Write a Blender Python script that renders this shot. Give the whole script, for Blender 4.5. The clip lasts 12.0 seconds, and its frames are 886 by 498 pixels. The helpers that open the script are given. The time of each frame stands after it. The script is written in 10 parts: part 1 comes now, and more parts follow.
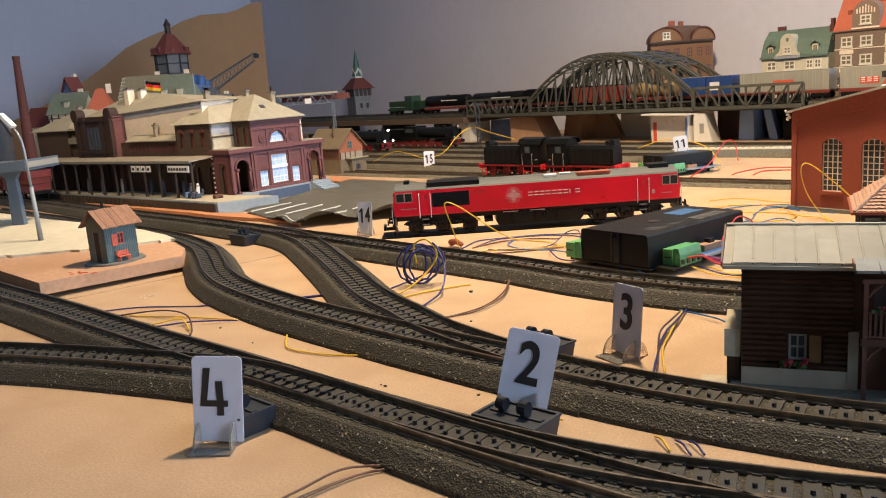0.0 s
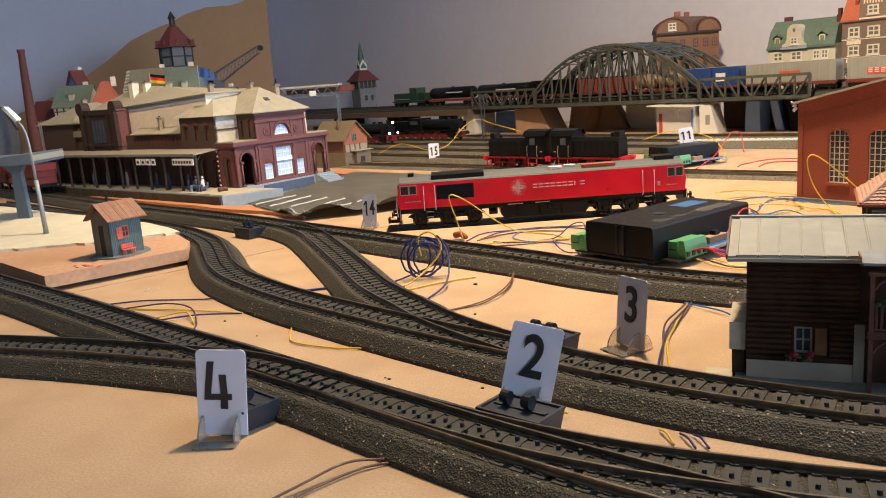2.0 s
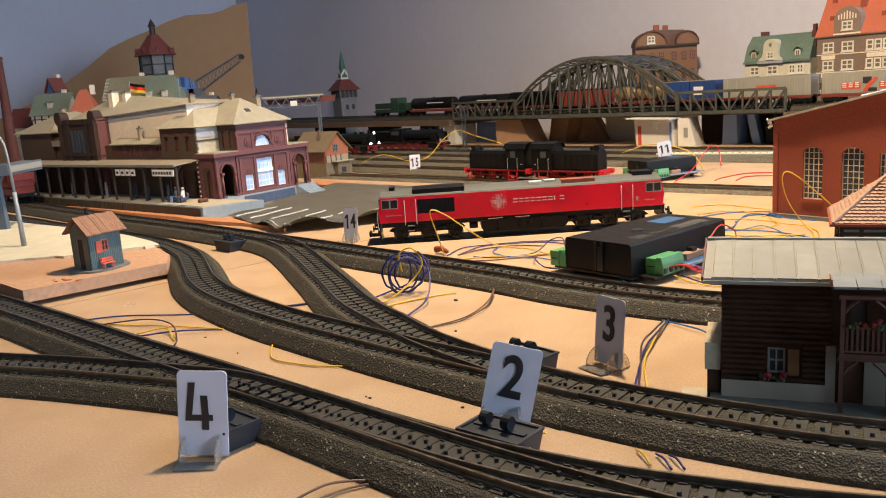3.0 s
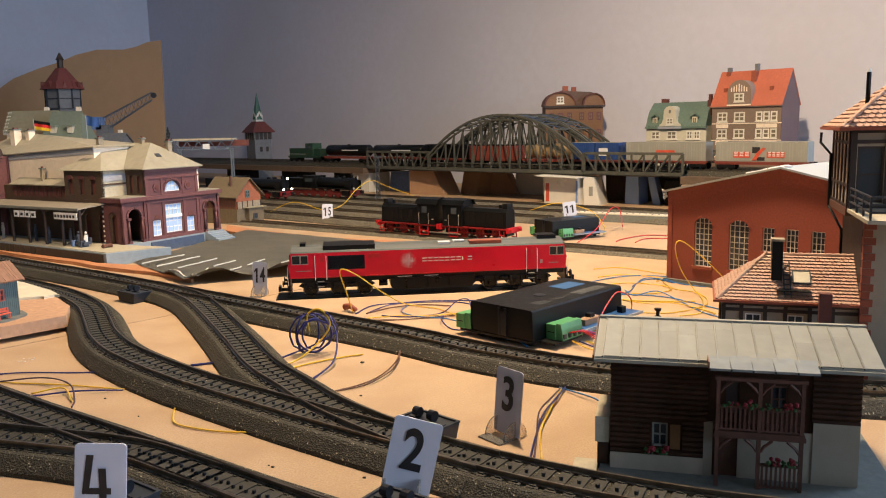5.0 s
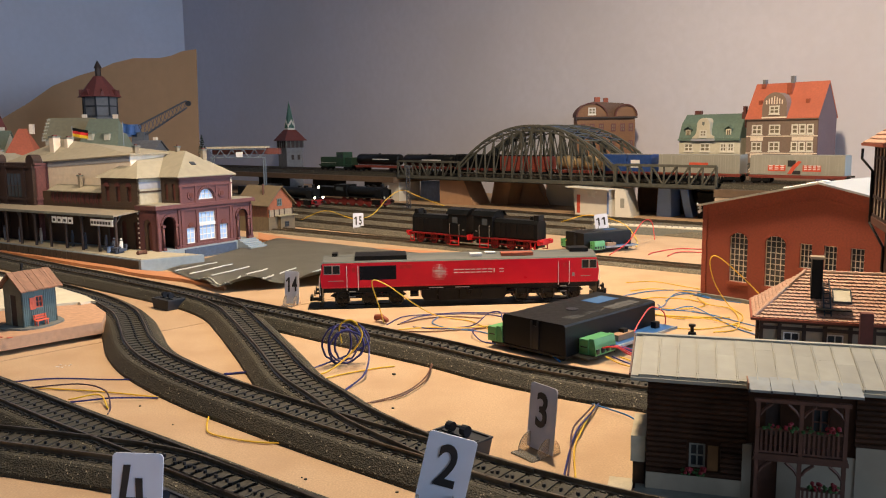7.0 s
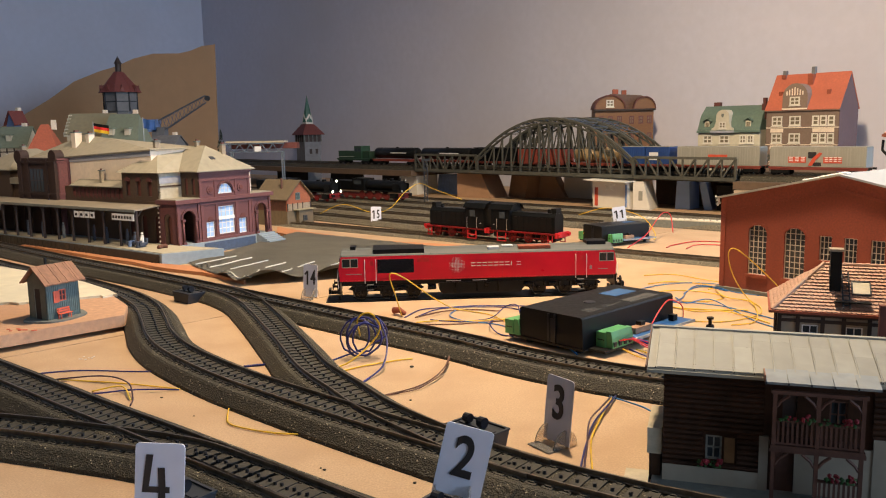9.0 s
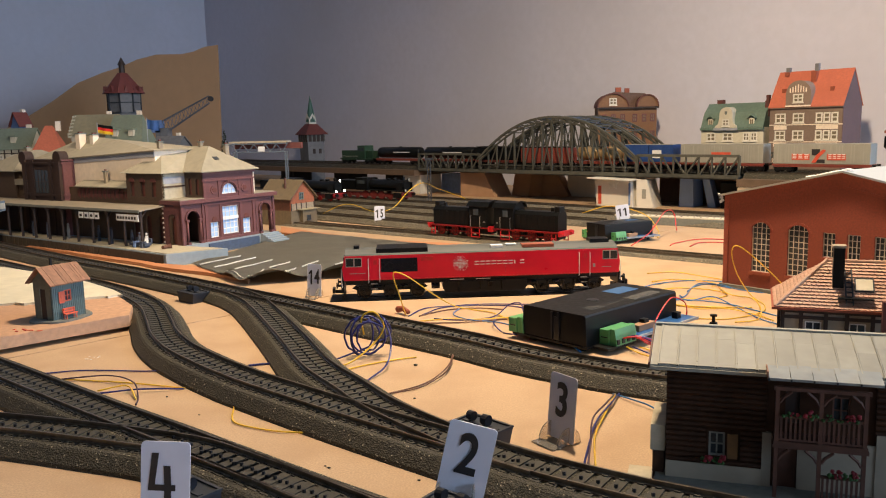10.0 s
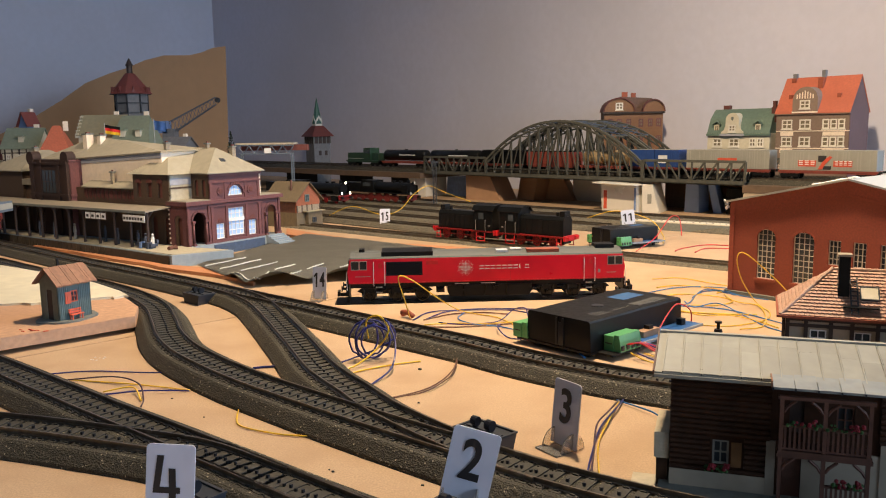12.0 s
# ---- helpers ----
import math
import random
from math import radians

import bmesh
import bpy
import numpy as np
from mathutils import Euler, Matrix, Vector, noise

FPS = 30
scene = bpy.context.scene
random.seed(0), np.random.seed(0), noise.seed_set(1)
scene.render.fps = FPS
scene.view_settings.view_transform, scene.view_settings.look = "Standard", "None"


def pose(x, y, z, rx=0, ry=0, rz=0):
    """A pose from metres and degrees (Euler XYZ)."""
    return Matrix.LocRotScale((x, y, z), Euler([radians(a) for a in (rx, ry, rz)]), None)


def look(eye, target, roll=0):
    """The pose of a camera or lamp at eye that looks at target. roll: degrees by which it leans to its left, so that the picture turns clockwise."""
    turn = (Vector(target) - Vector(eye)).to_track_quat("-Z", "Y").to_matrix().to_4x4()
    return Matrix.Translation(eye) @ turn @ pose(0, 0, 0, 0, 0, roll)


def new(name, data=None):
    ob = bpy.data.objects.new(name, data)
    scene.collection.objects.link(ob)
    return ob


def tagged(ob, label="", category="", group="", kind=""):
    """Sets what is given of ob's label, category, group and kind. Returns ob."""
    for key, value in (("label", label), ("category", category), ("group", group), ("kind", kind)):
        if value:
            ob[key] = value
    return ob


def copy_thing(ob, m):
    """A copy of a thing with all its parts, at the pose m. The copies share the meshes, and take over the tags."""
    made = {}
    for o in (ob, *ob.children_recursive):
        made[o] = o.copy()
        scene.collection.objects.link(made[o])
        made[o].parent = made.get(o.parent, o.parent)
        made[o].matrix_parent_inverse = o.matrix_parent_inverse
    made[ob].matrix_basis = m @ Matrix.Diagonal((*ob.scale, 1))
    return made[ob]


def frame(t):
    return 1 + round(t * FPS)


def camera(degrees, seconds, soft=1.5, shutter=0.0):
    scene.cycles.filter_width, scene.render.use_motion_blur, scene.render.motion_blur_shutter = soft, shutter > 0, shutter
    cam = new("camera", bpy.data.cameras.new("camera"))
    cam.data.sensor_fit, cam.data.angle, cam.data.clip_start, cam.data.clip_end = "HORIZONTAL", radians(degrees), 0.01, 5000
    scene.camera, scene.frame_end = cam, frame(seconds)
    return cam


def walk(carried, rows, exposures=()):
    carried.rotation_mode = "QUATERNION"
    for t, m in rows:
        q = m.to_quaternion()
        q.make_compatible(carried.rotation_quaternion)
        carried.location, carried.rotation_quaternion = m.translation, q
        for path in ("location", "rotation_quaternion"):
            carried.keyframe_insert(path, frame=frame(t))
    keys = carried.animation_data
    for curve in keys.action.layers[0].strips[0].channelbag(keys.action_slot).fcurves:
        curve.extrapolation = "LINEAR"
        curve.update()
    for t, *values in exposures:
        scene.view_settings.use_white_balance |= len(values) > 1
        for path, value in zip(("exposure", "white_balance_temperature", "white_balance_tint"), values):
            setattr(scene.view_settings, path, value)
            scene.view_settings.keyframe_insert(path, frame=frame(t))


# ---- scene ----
cam = camera(57.49, 12.0, soft=1.1)
PATH = [
    (0, look((0.0415, 0.0833, 0.1169), (-0.0218, 0.5697, 0.0199), -4.11)),
    (0.5, look((0.0416, 0.0837, 0.1167), (-0.0219, 0.5699, 0.0188), -4.16)),
    (1, look((0.0414, 0.0842, 0.1166), (-0.0223, 0.5701, 0.0176), -4.15)),
    (1.5, look((0.0417, 0.0843, 0.1170), (-0.0229, 0.5699, 0.0170), -4.22)),
    (2, look((0.0420, 0.0843, 0.1170), (-0.0248, 0.5693, 0.0155), -4.30)),
    (2.5, look((0.0422, 0.0843, 0.1176), (-0.0237, 0.5691, 0.0147), -4.26)),
    (3, look((0.0426, 0.0820, 0.1227), (-0.0121, 0.5693, 0.0249), -3.84)),
    (3.5, look((0.0435, 0.0807, 0.1257), (0.0115, 0.5716, 0.0364), -2.87)),
    (3.7, look((0.0426, 0.0787, 0.1263), (0.0201, 0.5709, 0.0413), -2.43)),
    (5.3, look((0.0463, 0.0722, 0.1386), (0.0469, 0.5666, 0.0641), -1.15)),
    (5.5, look((0.0460, 0.0726, 0.1381), (0.0446, 0.5669, 0.0633), -0.98)),
    (6, look((0.0432, 0.0747, 0.1382), (0.0366, 0.5693, 0.0654), -0.29)),
    (6.5, look((0.0425, 0.0743, 0.1394), (0.0298, 0.5693, 0.0702), -0.37)),
    (7, look((0.0427, 0.0734, 0.1400), (0.0260, 0.5684, 0.0710), -0.70)),
    (7.5, look((0.0436, 0.0735, 0.1395), (0.0225, 0.5681, 0.0691), -0.86)),
    (9.5, look((0.0432, 0.0703, 0.1403), (0.0141, 0.5641, 0.0672), -1.14)),
    (10, look((0.0437, 0.0698, 0.1400), (0.0135, 0.5635, 0.0667), -1.34)),
    (10.5, look((0.0437, 0.0691, 0.1406), (0.0130, 0.5628, 0.0675), -1.35)),
    (11, look((0.0436, 0.0695, 0.1405), (0.0123, 0.5632, 0.0676), -1.16)),
    (11.5, look((0.0436, 0.0686, 0.1421), (0.0110, 0.5623, 0.0698), -0.90)),
    (12, look((0.0434, 0.0690, 0.1415), (0.0103, 0.5627, 0.0697), -0.86)),
]
EXPO = 0.0
LAMP, LAMP_W, WINDOW_W, WINDOW2_W = (0.13, 0.72, 0.82), 63.0, 78.0, 23.0
HALL_FILL, HALL_FILL_W = (-0.42, 0.50, 0.74), 17.0
walk(cam, PATH, exposures=[(0, EXPO + 0.15), (3.7, EXPO + 0.15), (5.3, EXPO), (12, EXPO)])

# ---- light: an unseen warm spot over the layout, an added fill on the station, daylight from two windows near the corner to the right ----
ROOM = radians(-42)
RU, RV = Vector((math.cos(ROOM), math.sin(ROOM), 0)), Vector((-math.sin(ROOM), math.cos(ROOM), 0))


def room(u, v, z=0.0):
    return RU * u + RV * v + Vector((0, 0, z))


world = bpy.data.worlds.new("world")
scene.world = world
world.use_nodes = True
sky = world.node_tree.nodes.new("ShaderNodeTexSky")
sky.sky_type, sky.sun_disc, sky.sun_elevation, sky.sun_rotation = "NISHITA", False, radians(25), radians(200)
world.node_tree.links.new(sky.outputs[0], world.node_tree.nodes["Background"].inputs[0])
world.node_tree.nodes["Background"].inputs[1].default_value = 0.08


def area_lamp(name, m, sx, sy, watts, colour):
    data = bpy.data.lights.new(name, "AREA")
    data.shape, data.size, data.size_y, data.energy, data.color = "RECTANGLE", sx, sy, watts, colour
    ob = new(name, data)
    ob.matrix_world = m
    return ob


def warm_spot(name, at, aim, watts, cone):
    data = bpy.data.lights.new(name, "SPOT")
    data.energy, data.color, data.spot_size, data.spot_blend, data.shadow_soft_size = watts, (1.0, 0.765, 0.50), radians(cone), 1.0, 0.035
    new(name, data).matrix_world = look(at, aim)


warm_spot("spot_light_over_shed", LAMP, (LAMP[0] + 0.06, LAMP[1] + 0.31, 0), LAMP_W, 150)
# Unseen second spot, added to brighten the station's hall wall.
warm_spot("spot_light_over_station", HALL_FILL, (-0.46, 1.12, 0.10), HALL_FILL_W, 58)
area_lamp("window_light", look(room(4.44, 0.70, 0.75), room(-0.6, 0.3, 0.1)), 1.5, 1.2, WINDOW_W, (0.56, 0.75, 1.0))
area_lamp("corner_window_light", look(room(0.62, 1.60, 0.62), room(-0.55, 0.0, 0.25)), 0.85, 0.85, WINDOW2_W, (0.56, 0.75, 1.0))

# ---- materials ----
def mat(name, colour, rough=0.6, metal=0.0, spread=0.25, scale=120.0, bump=0.15, bump_scale=900.0, depth=0.0004, second=None, second_scale=14.0, spec=0.5, sparkle=0.0):
    """A painted, cast or natural surface: colour varied at two scales, with fine relief."""
    m = bpy.data.materials.new(name)
    m.use_nodes = True
    nt = m.node_tree
    b = nt.nodes["Principled BSDF"]
    co = nt.nodes.new("ShaderNodeTexCoord")
    n1 = nt.nodes.new("ShaderNodeTexNoise")
    n1.inputs["Scale"].default_value, n1.inputs["Detail"].default_value = scale, 6
    n2 = nt.nodes.new("ShaderNodeTexNoise")
    n2.inputs["Scale"].default_value, n2.inputs["Detail"].default_value = second_scale, 3
    ramp = nt.nodes.new("ShaderNodeValToRGB")
    lo = [c * (1 - spread) for c in colour]
    hi = [min(1, c * (1 + spread)) for c in colour]
    ramp.color_ramp.elements[0].position, ramp.color_ramp.elements[1].position = 0.3, 0.7
    ramp.color_ramp.elements[0].color, ramp.color_ramp.elements[1].color = (*lo, 1), (*hi, 1)
    mix = nt.nodes.new("ShaderNodeMix")
    mix.data_type = "RGBA"
    tone = second or [c * 0.82 for c in colour]
    mix.inputs["B"].default_value = (*tone, 1)
    fac = nt.nodes.new("ShaderNodeMapRange")
    fac.inputs["From Min"].default_value, fac.inputs["From Max"].default_value, fac.inputs["To Max"].default_value = 0.42, 0.75, 0.7
    info = nt.nodes.new("ShaderNodeObjectInfo")
    hsv = nt.nodes.new("ShaderNodeHueSaturation")
    jit = nt.nodes.new("ShaderNodeMapRange")
    jit.inputs["To Min"].default_value, jit.inputs["To Max"].default_value = 0.9, 1.1
    L = nt.links.new
    for n in (n1, n2):
        L(co.outputs["Object"], n.inputs["Vector"])
    L(n1.outputs["Fac"], ramp.inputs["Fac"])
    L(ramp.outputs["Color"], mix.inputs["A"])
    L(n2.outputs["Fac"], fac.inputs["Value"])
    L(fac.outputs["Result"], mix.inputs["Factor"])
    L(info.outputs["Random"], jit.inputs["Value"])
    L(jit.outputs["Result"], hsv.inputs["Value"])
    L(mix.outputs["Result"], hsv.inputs["Color"])
    L(hsv.outputs["Color"], b.inputs["Base Color"])
    rr = nt.nodes.new("ShaderNodeMapRange")
    rr.inputs["To Min"].default_value, rr.inputs["To Max"].default_value = max(0.03, rough - 0.12), min(1, rough + 0.12)
    L(n1.outputs["Fac"], rr.inputs["Value"])
    L(rr.outputs["Result"], b.inputs["Roughness"])
    b.inputs["Metallic"].default_value = metal
    b.inputs["Specular IOR Level"].default_value = spec
    if bump:
        n3 = nt.nodes.new("ShaderNodeTexNoise")
        n3.inputs["Scale"].default_value, n3.inputs["Detail"].default_value = bump_scale, 4
        bp = nt.nodes.new("ShaderNodeBump")
        bp.inputs["Strength"].default_value, bp.inputs["Distance"].default_value = bump, depth
        L(co.outputs["Object"], n3.inputs["Vector"])
        L(n3.outputs["Fac"], bp.inputs["Height"])
        L(bp.outputs["Normal"], b.inputs["Normal"])
    return m


def ballast(name, colour):
    """Moulded plastic ballast: uneven grains of differing tone with a scattering of bright specks."""
    m = mat(name, colour, 0.62, 0, 0.30, 260, 0.0, second=[c * 1.35 for c in colour], second_scale=30)
    nt = m.node_tree
    b = nt.nodes["Principled BSDF"]
    co = nt.nodes["Texture Coordinate"]
    L = nt.links.new
    vo = nt.nodes.new("ShaderNodeTexVoronoi")
    vo.inputs["Scale"].default_value, vo.inputs["Randomness"].default_value = 1500, 1.0
    rough = nt.nodes.new("ShaderNodeTexNoise")
    rough.inputs["Scale"].default_value, rough.inputs["Detail"].default_value = 760, 5
    add = nt.nodes.new("ShaderNodeMath")
    add.operation = "MULTIPLY_ADD"
    add.inputs[1].default_value = 1.4
    bp = nt.nodes.new("ShaderNodeBump")
    bp.inputs["Strength"].default_value, bp.inputs["Distance"].default_value = 0.9, 0.00045
    L(co.outputs["Object"], vo.inputs["Vector"])
    L(co.outputs["Object"], rough.inputs["Vector"])
    L(rough.outputs["Fac"], add.inputs[0])
    L(vo.outputs["Distance"], add.inputs[2])
    L(add.outputs[0], bp.inputs["Height"])
    L(bp.outputs["Normal"], b.inputs["Normal"])
    sep = nt.nodes.new("ShaderNodeSeparateColor")
    L(vo.outputs["Color"], sep.inputs["Color"])
    grain = nt.nodes.new("ShaderNodeMapRange")
    grain.inputs["To Min"].default_value, grain.inputs["To Max"].default_value = 0.45, 1.55
    L(sep.outputs["Green"], grain.inputs["Value"])
    tone = nt.nodes.new("ShaderNodeHueSaturation")
    L(b.inputs["Base Color"].links[0].from_socket, tone.inputs["Color"])
    L(grain.outputs["Result"], tone.inputs["Value"])
    cell = nt.nodes.new("ShaderNodeMapRange")
    cell.inputs["From Min"].default_value, cell.inputs["From Max"].default_value = 0.972, 0.992
    L(sep.outputs["Red"], cell.inputs["Value"])
    mix = nt.nodes.new("ShaderNodeMix")
    mix.data_type = "RGBA"
    mix.inputs["B"].default_value = (0.34, 0.30, 0.21, 1)
    L(tone.outputs["Color"], mix.inputs["A"])
    L(cell.outputs["Result"], mix.inputs["Factor"])
    L(mix.outputs["Result"], b.inputs["Base Color"])
    return m


def glass(name, tint, rough=0.05, trans=0.0):
    m = bpy.data.materials.new(name)
    m.use_nodes = True
    b = m.node_tree.nodes["Principled BSDF"]
    b.inputs["Base Color"].default_value = (*tint, 1)
    b.inputs["Roughness"].default_value = rough
    b.inputs["Transmission Weight"].default_value = trans
    return m


def glow(name, colour, strength):
    m = bpy.data.materials.new(name)
    m.use_nodes = True
    b = m.node_tree.nodes["Principled BSDF"]
    b.inputs["Base Color"].default_value = (*colour, 1)
    b.inputs["Emission Color"].default_value = (*colour, 1)
    b.inputs["Emission Strength"].default_value = strength
    return m


M_MDF = mat("fibreboard", (0.465, 0.319, 0.195), 0.66, 0, 0.17, 1100, 0.03, 2600, 0.0002, (0.380, 0.243, 0.140), 30)
M_MDF_EDGE = mat("fibreboard_edge", (0.47, 0.275, 0.165), 0.8, 0, 0.15, 300, 0.3, 900, 0.0003)
M_BED = ballast("track_ballast", (0.039, 0.034, 0.0215))
M_BED_YARD = ballast("yard_ballast", (0.115, 0.100, 0.072))
M_SLEEPER_YARD = mat("yard_sleeper", (0.10, 0.085, 0.062), 0.7, 0, 0.3, 500, 0.4, 1500, 0.0002, (0.075, 0.063, 0.047), 90)
M_SLEEPER = mat("track_sleeper", (0.040, 0.036, 0.029), 0.7, 0, 0.3, 500, 0.4, 1500, 0.0002, (0.035, 0.0315, 0.0265), 90)
M_RAIL = mat("rail_steel", (0.19, 0.165, 0.135), 0.34, 0.85, 0.25, 300, 0.1, 900, 0.0001, (0.10, 0.075, 0.055), 60)
M_STUD = mat("contact_stud", (0.02, 0.02, 0.022), 0.5, 0.3)
M_WALL = mat("wall_paint", (0.655, 0.65, 0.745), 0.85, 0, 0.03, 60, 0.12, 260, 0.0006, (0.585, 0.576, 0.635), 3)
# Unseen south and east walls greyed, the ceiling less so, to cut bounced fill.
M_WALL_LOW_BOUNCE = mat("wall_low_bounce", (0.29, 0.28, 0.27), 0.9, 0, 0.05, 20)
M_CEIL = mat("ceiling_paint", (0.54, 0.53, 0.52), 0.9, 0, 0.03, 30)
M_FLOOR = mat("floor_wood", (0.22, 0.14, 0.09), 0.5, 0, 0.2, 20)
M_CARDB = mat("hill_cardboard", (0.4, 0.245, 0.135), 0.85, 0, 0.06, 40, 0.2, 400, 0.0004, (0.344, 0.2107, 0.1161), 5)
M_RED = mat("loco_red_paint", (0.68, 0.009, 0.030), 0.32, 0, 0.05, 80, 0.03, 900, 0.0001, (0.516, 0.0052, 0.0241), 30, spec=0.35)
M_GREY_ROOF = mat("loco_roof_grey", (0.085, 0.09, 0.086), 0.5, 0, 0.1, 200, 0.05)
M_BLACK = mat("black_plastic", (0.006, 0.006, 0.0063), 0.48, 0, 0.3, 300, 0.1, 1500, 0.0001, (0.0067, 0.0067, 0.0071), 60, spec=0.22)
M_GLOSS_BLACK = mat("glossy_black_plastic", (0.0035, 0.0035, 0.004), 0.26, 0, 0.2, 300, 0.1, 1500, 0.0001, spec=0.22)
M_GRILLE = mat("dark_grille", (0.007, 0.008, 0.013), 0.55, 0.2, 0.2, 400, spec=0.25)
M_WHITE = mat("white_print", (0.75, 0.75, 0.75), 0.5, 0, 0.04, 100, 0)
M_FRAME_RED = mat("wheel_red_paint", (0.50, 0.012, 0.018), 0.42, 0, 0.2, 300, 0.1, 900, 0.0001, (0.516, 0.0103, 0.0129), 120)
M_LOCO_BLACK = mat("loco_black_paint", (0.005, 0.0055, 0.006), 0.34, 0, 0.3, 200, 0.1, 900, 0.0001, (0.0047, 0.0052, 0.0056), 40, spec=0.2)
M_GEAR_RED = mat("running_gear_red", (0.20, 0.009, 0.010), 0.5, 0, 0.3, 300, 0.1, 900, 0.0001, (0.16, 0.008, 0.008), 150, spec=0.3)
M_WHEEL = mat("wheel_steel", (0.14, 0.13, 0.12), 0.4, 0.8, 0.2, 300)
M_GLASS = glass("dark_window_glass", (0.05, 0.06, 0.07), 0.08)
M_GLASS_CAB = glass("cab_window_glass", (0.02, 0.019, 0.019), 0.25)
M_CURTAIN = glass("curtained_window_glass", (0.20, 0.165, 0.115), 0.2)
# Bright blue of reflected daylight put into the station panes' colour.
M_PANE_SKY = glass("pane_with_reflection", (0.42, 0.60, 0.90), 0.12)
M_CARD = mat("number_card_paper", (0.58, 0.60, 0.70), 0.55, 0, 0.03, 120, 0.03, 700, 0.0001, (0.51, 0.53, 0.62), 40)
M_CLEAR = glass("card_foot_plastic", (0.86, 0.80, 0.72), 0.10, 0.82)
M_INK = mat("printed_ink", (0.02, 0.018, 0.02), 0.5, 0, 0.2, 200, 0)
M_LEVER = mat("switch_box_grey", (0.030, 0.034, 0.043), 0.5, 0, 0.15, 300, 0.2, 1500, 0.0001, spec=0.35)
M_KNOB = mat("switch_knob_black", (0.01, 0.011, 0.016), 0.35)
M_GREEN = mat("terminal_green", (0.10, 0.34, 0.13), 0.42, 0, 0.12, 200, 0.05)
M_PCB = mat("circuit_board_blue", (0.02, 0.09, 0.26), 0.4, 0, 0.15, 200)
M_BRICK = mat("red_brick_card", (0.262, 0.059, 0.034), 0.74, 0, 0.18, 700, 0.35, 1300, 0.0002, (0.245, 0.056, 0.028), 22)
M_BRICK_TRIM = mat("red_brick_trim", (0.285, 0.069, 0.034), 0.7, 0, 0.15, 400, 0.2, 1200, 0.0002)
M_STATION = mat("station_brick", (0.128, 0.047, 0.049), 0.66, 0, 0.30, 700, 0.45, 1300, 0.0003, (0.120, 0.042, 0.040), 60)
M_BAND = mat("pale_grey_blue_band", (0.36, 0.37, 0.42), 0.75, 0, 0.1, 200, 0.1)
M_PLINTH = mat("blue_grey_plinth", (0.055, 0.085, 0.150), 0.65, 0, 0.2, 300, 0.2)
M_GABLE_SHADE = mat("gable_brick_shaded", (0.034, 0.016, 0.012), 0.75, 0, 0.3, 400, 0.3, 1200, 0.0002)
M_EDGE_SHADE = mat("platform_edge_shade", (0.060, 0.045, 0.030), 0.75, 0, 0.35, 400, 0.3)
# Darker brick tone for side and platform walls than for the end facade.
M_STATION_DARK = mat("station_brick_darker", (0.070, 0.042, 0.026), 0.75, 0, 0.25, 500, 0.3, 1300, 0.0002)
M_CANOPY = mat("weathered_canopy_roof", (0.25, 0.215, 0.165), 0.7, 0, 0.18, 130, 0.2)
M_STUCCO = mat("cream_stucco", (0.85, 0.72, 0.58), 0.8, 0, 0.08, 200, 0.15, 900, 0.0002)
M_ROOF_CREAM = mat("weathered_cream_roof", (0.265, 0.240, 0.184), 0.72, 0, 0.14, 130, 0.2, 700, 0.0003, (0.2838, 0.2623, 0.2021), 30)
M_ROOF_CHALET = mat("chalet_sheet_roof", (0.30, 0.295, 0.255), 0.55, 0, 0.10, 160, 0.15, 700, 0.0002, (0.25, 0.247, 0.22), 45)
M_ROOF_CHALET_BLUE = mat("bluish_sheet_roof", (0.24, 0.262, 0.27), 0.5, 0, 0.16, 160, 0.15, 700, 0.0002, (0.31, 0.30, 0.265), 90)
M_TILE = mat("clay_roof_tile", (0.47, 0.285, 0.205), 0.6, 0, 0.28, 300, 0.2, 1000, 0.0002, (0.50, 0.35, 0.26), 120)
M_LOG = mat("dark_log_wood", (0.052, 0.021, 0.010), 0.6, 0, 0.4, 160, 0.3, 700, 0.0003, (0.030, 0.0128, 0.0070), 60, spec=0.2)
M_TIMBER = mat("brown_timber", (0.105, 0.043, 0.028), 0.6, 0, 0.25, 250, 0.2)
M_TIMBER_DARK = mat("dark_timber_frame", (0.035, 0.02, 0.016), 0.6, 0, 0.25, 250, 0.2)
M_PLASTER = mat("white_plaster", (0.36, 0.305, 0.235), 0.8, 0, 0.06, 200, 0.2, 800, 0.0002)
M_STONE = mat("plaster_stone", (0.45, 0.40, 0.30), 0.8, 0, 0.15, 200, 0.3)
M_STONE_DULL = mat("dull_stone_chimney", (0.27, 0.225, 0.165), 0.8, 0, 0.2, 300, 0.3)
M_FLOWER = mat("red_flowers", (0.22, 0.013, 0.022), 0.6)
M_LEAF = mat("flower_leaves", (0.04, 0.12, 0.03), 0.6, 0, 0.4, 400)
M_TEAL = mat("teal_boards", (0.085, 0.130, 0.132), 0.65, 0, 0.15, 300, 0.2)
M_BOOTH_SIDE = mat("booth_grey_green_boards", (0.15, 0.16, 0.12), 0.7, 0, 0.15, 300, 0.2)
M_SHINGLE = mat("brown_shingle_roof", (0.25, 0.122, 0.072), 0.75, 0, 0.2, 400, 0.4, 1000, 0.0003)
M_ORANGE_RED = mat("red_orange_paint", (0.55, 0.10, 0.05), 0.6)
M_GROUND_GREY = mat("grey_base_card", (0.16, 0.17, 0.155), 0.8, 0, 0.2, 300, 0.4, 900, 0.0003)
M_CREAM_ROAD = mat("cream_plaster_ground", (0.58, 0.53, 0.40), 0.85, 0, 0.08, 90, 0.3, 500, 0.0004, (0.50, 0.46, 0.36), 16)
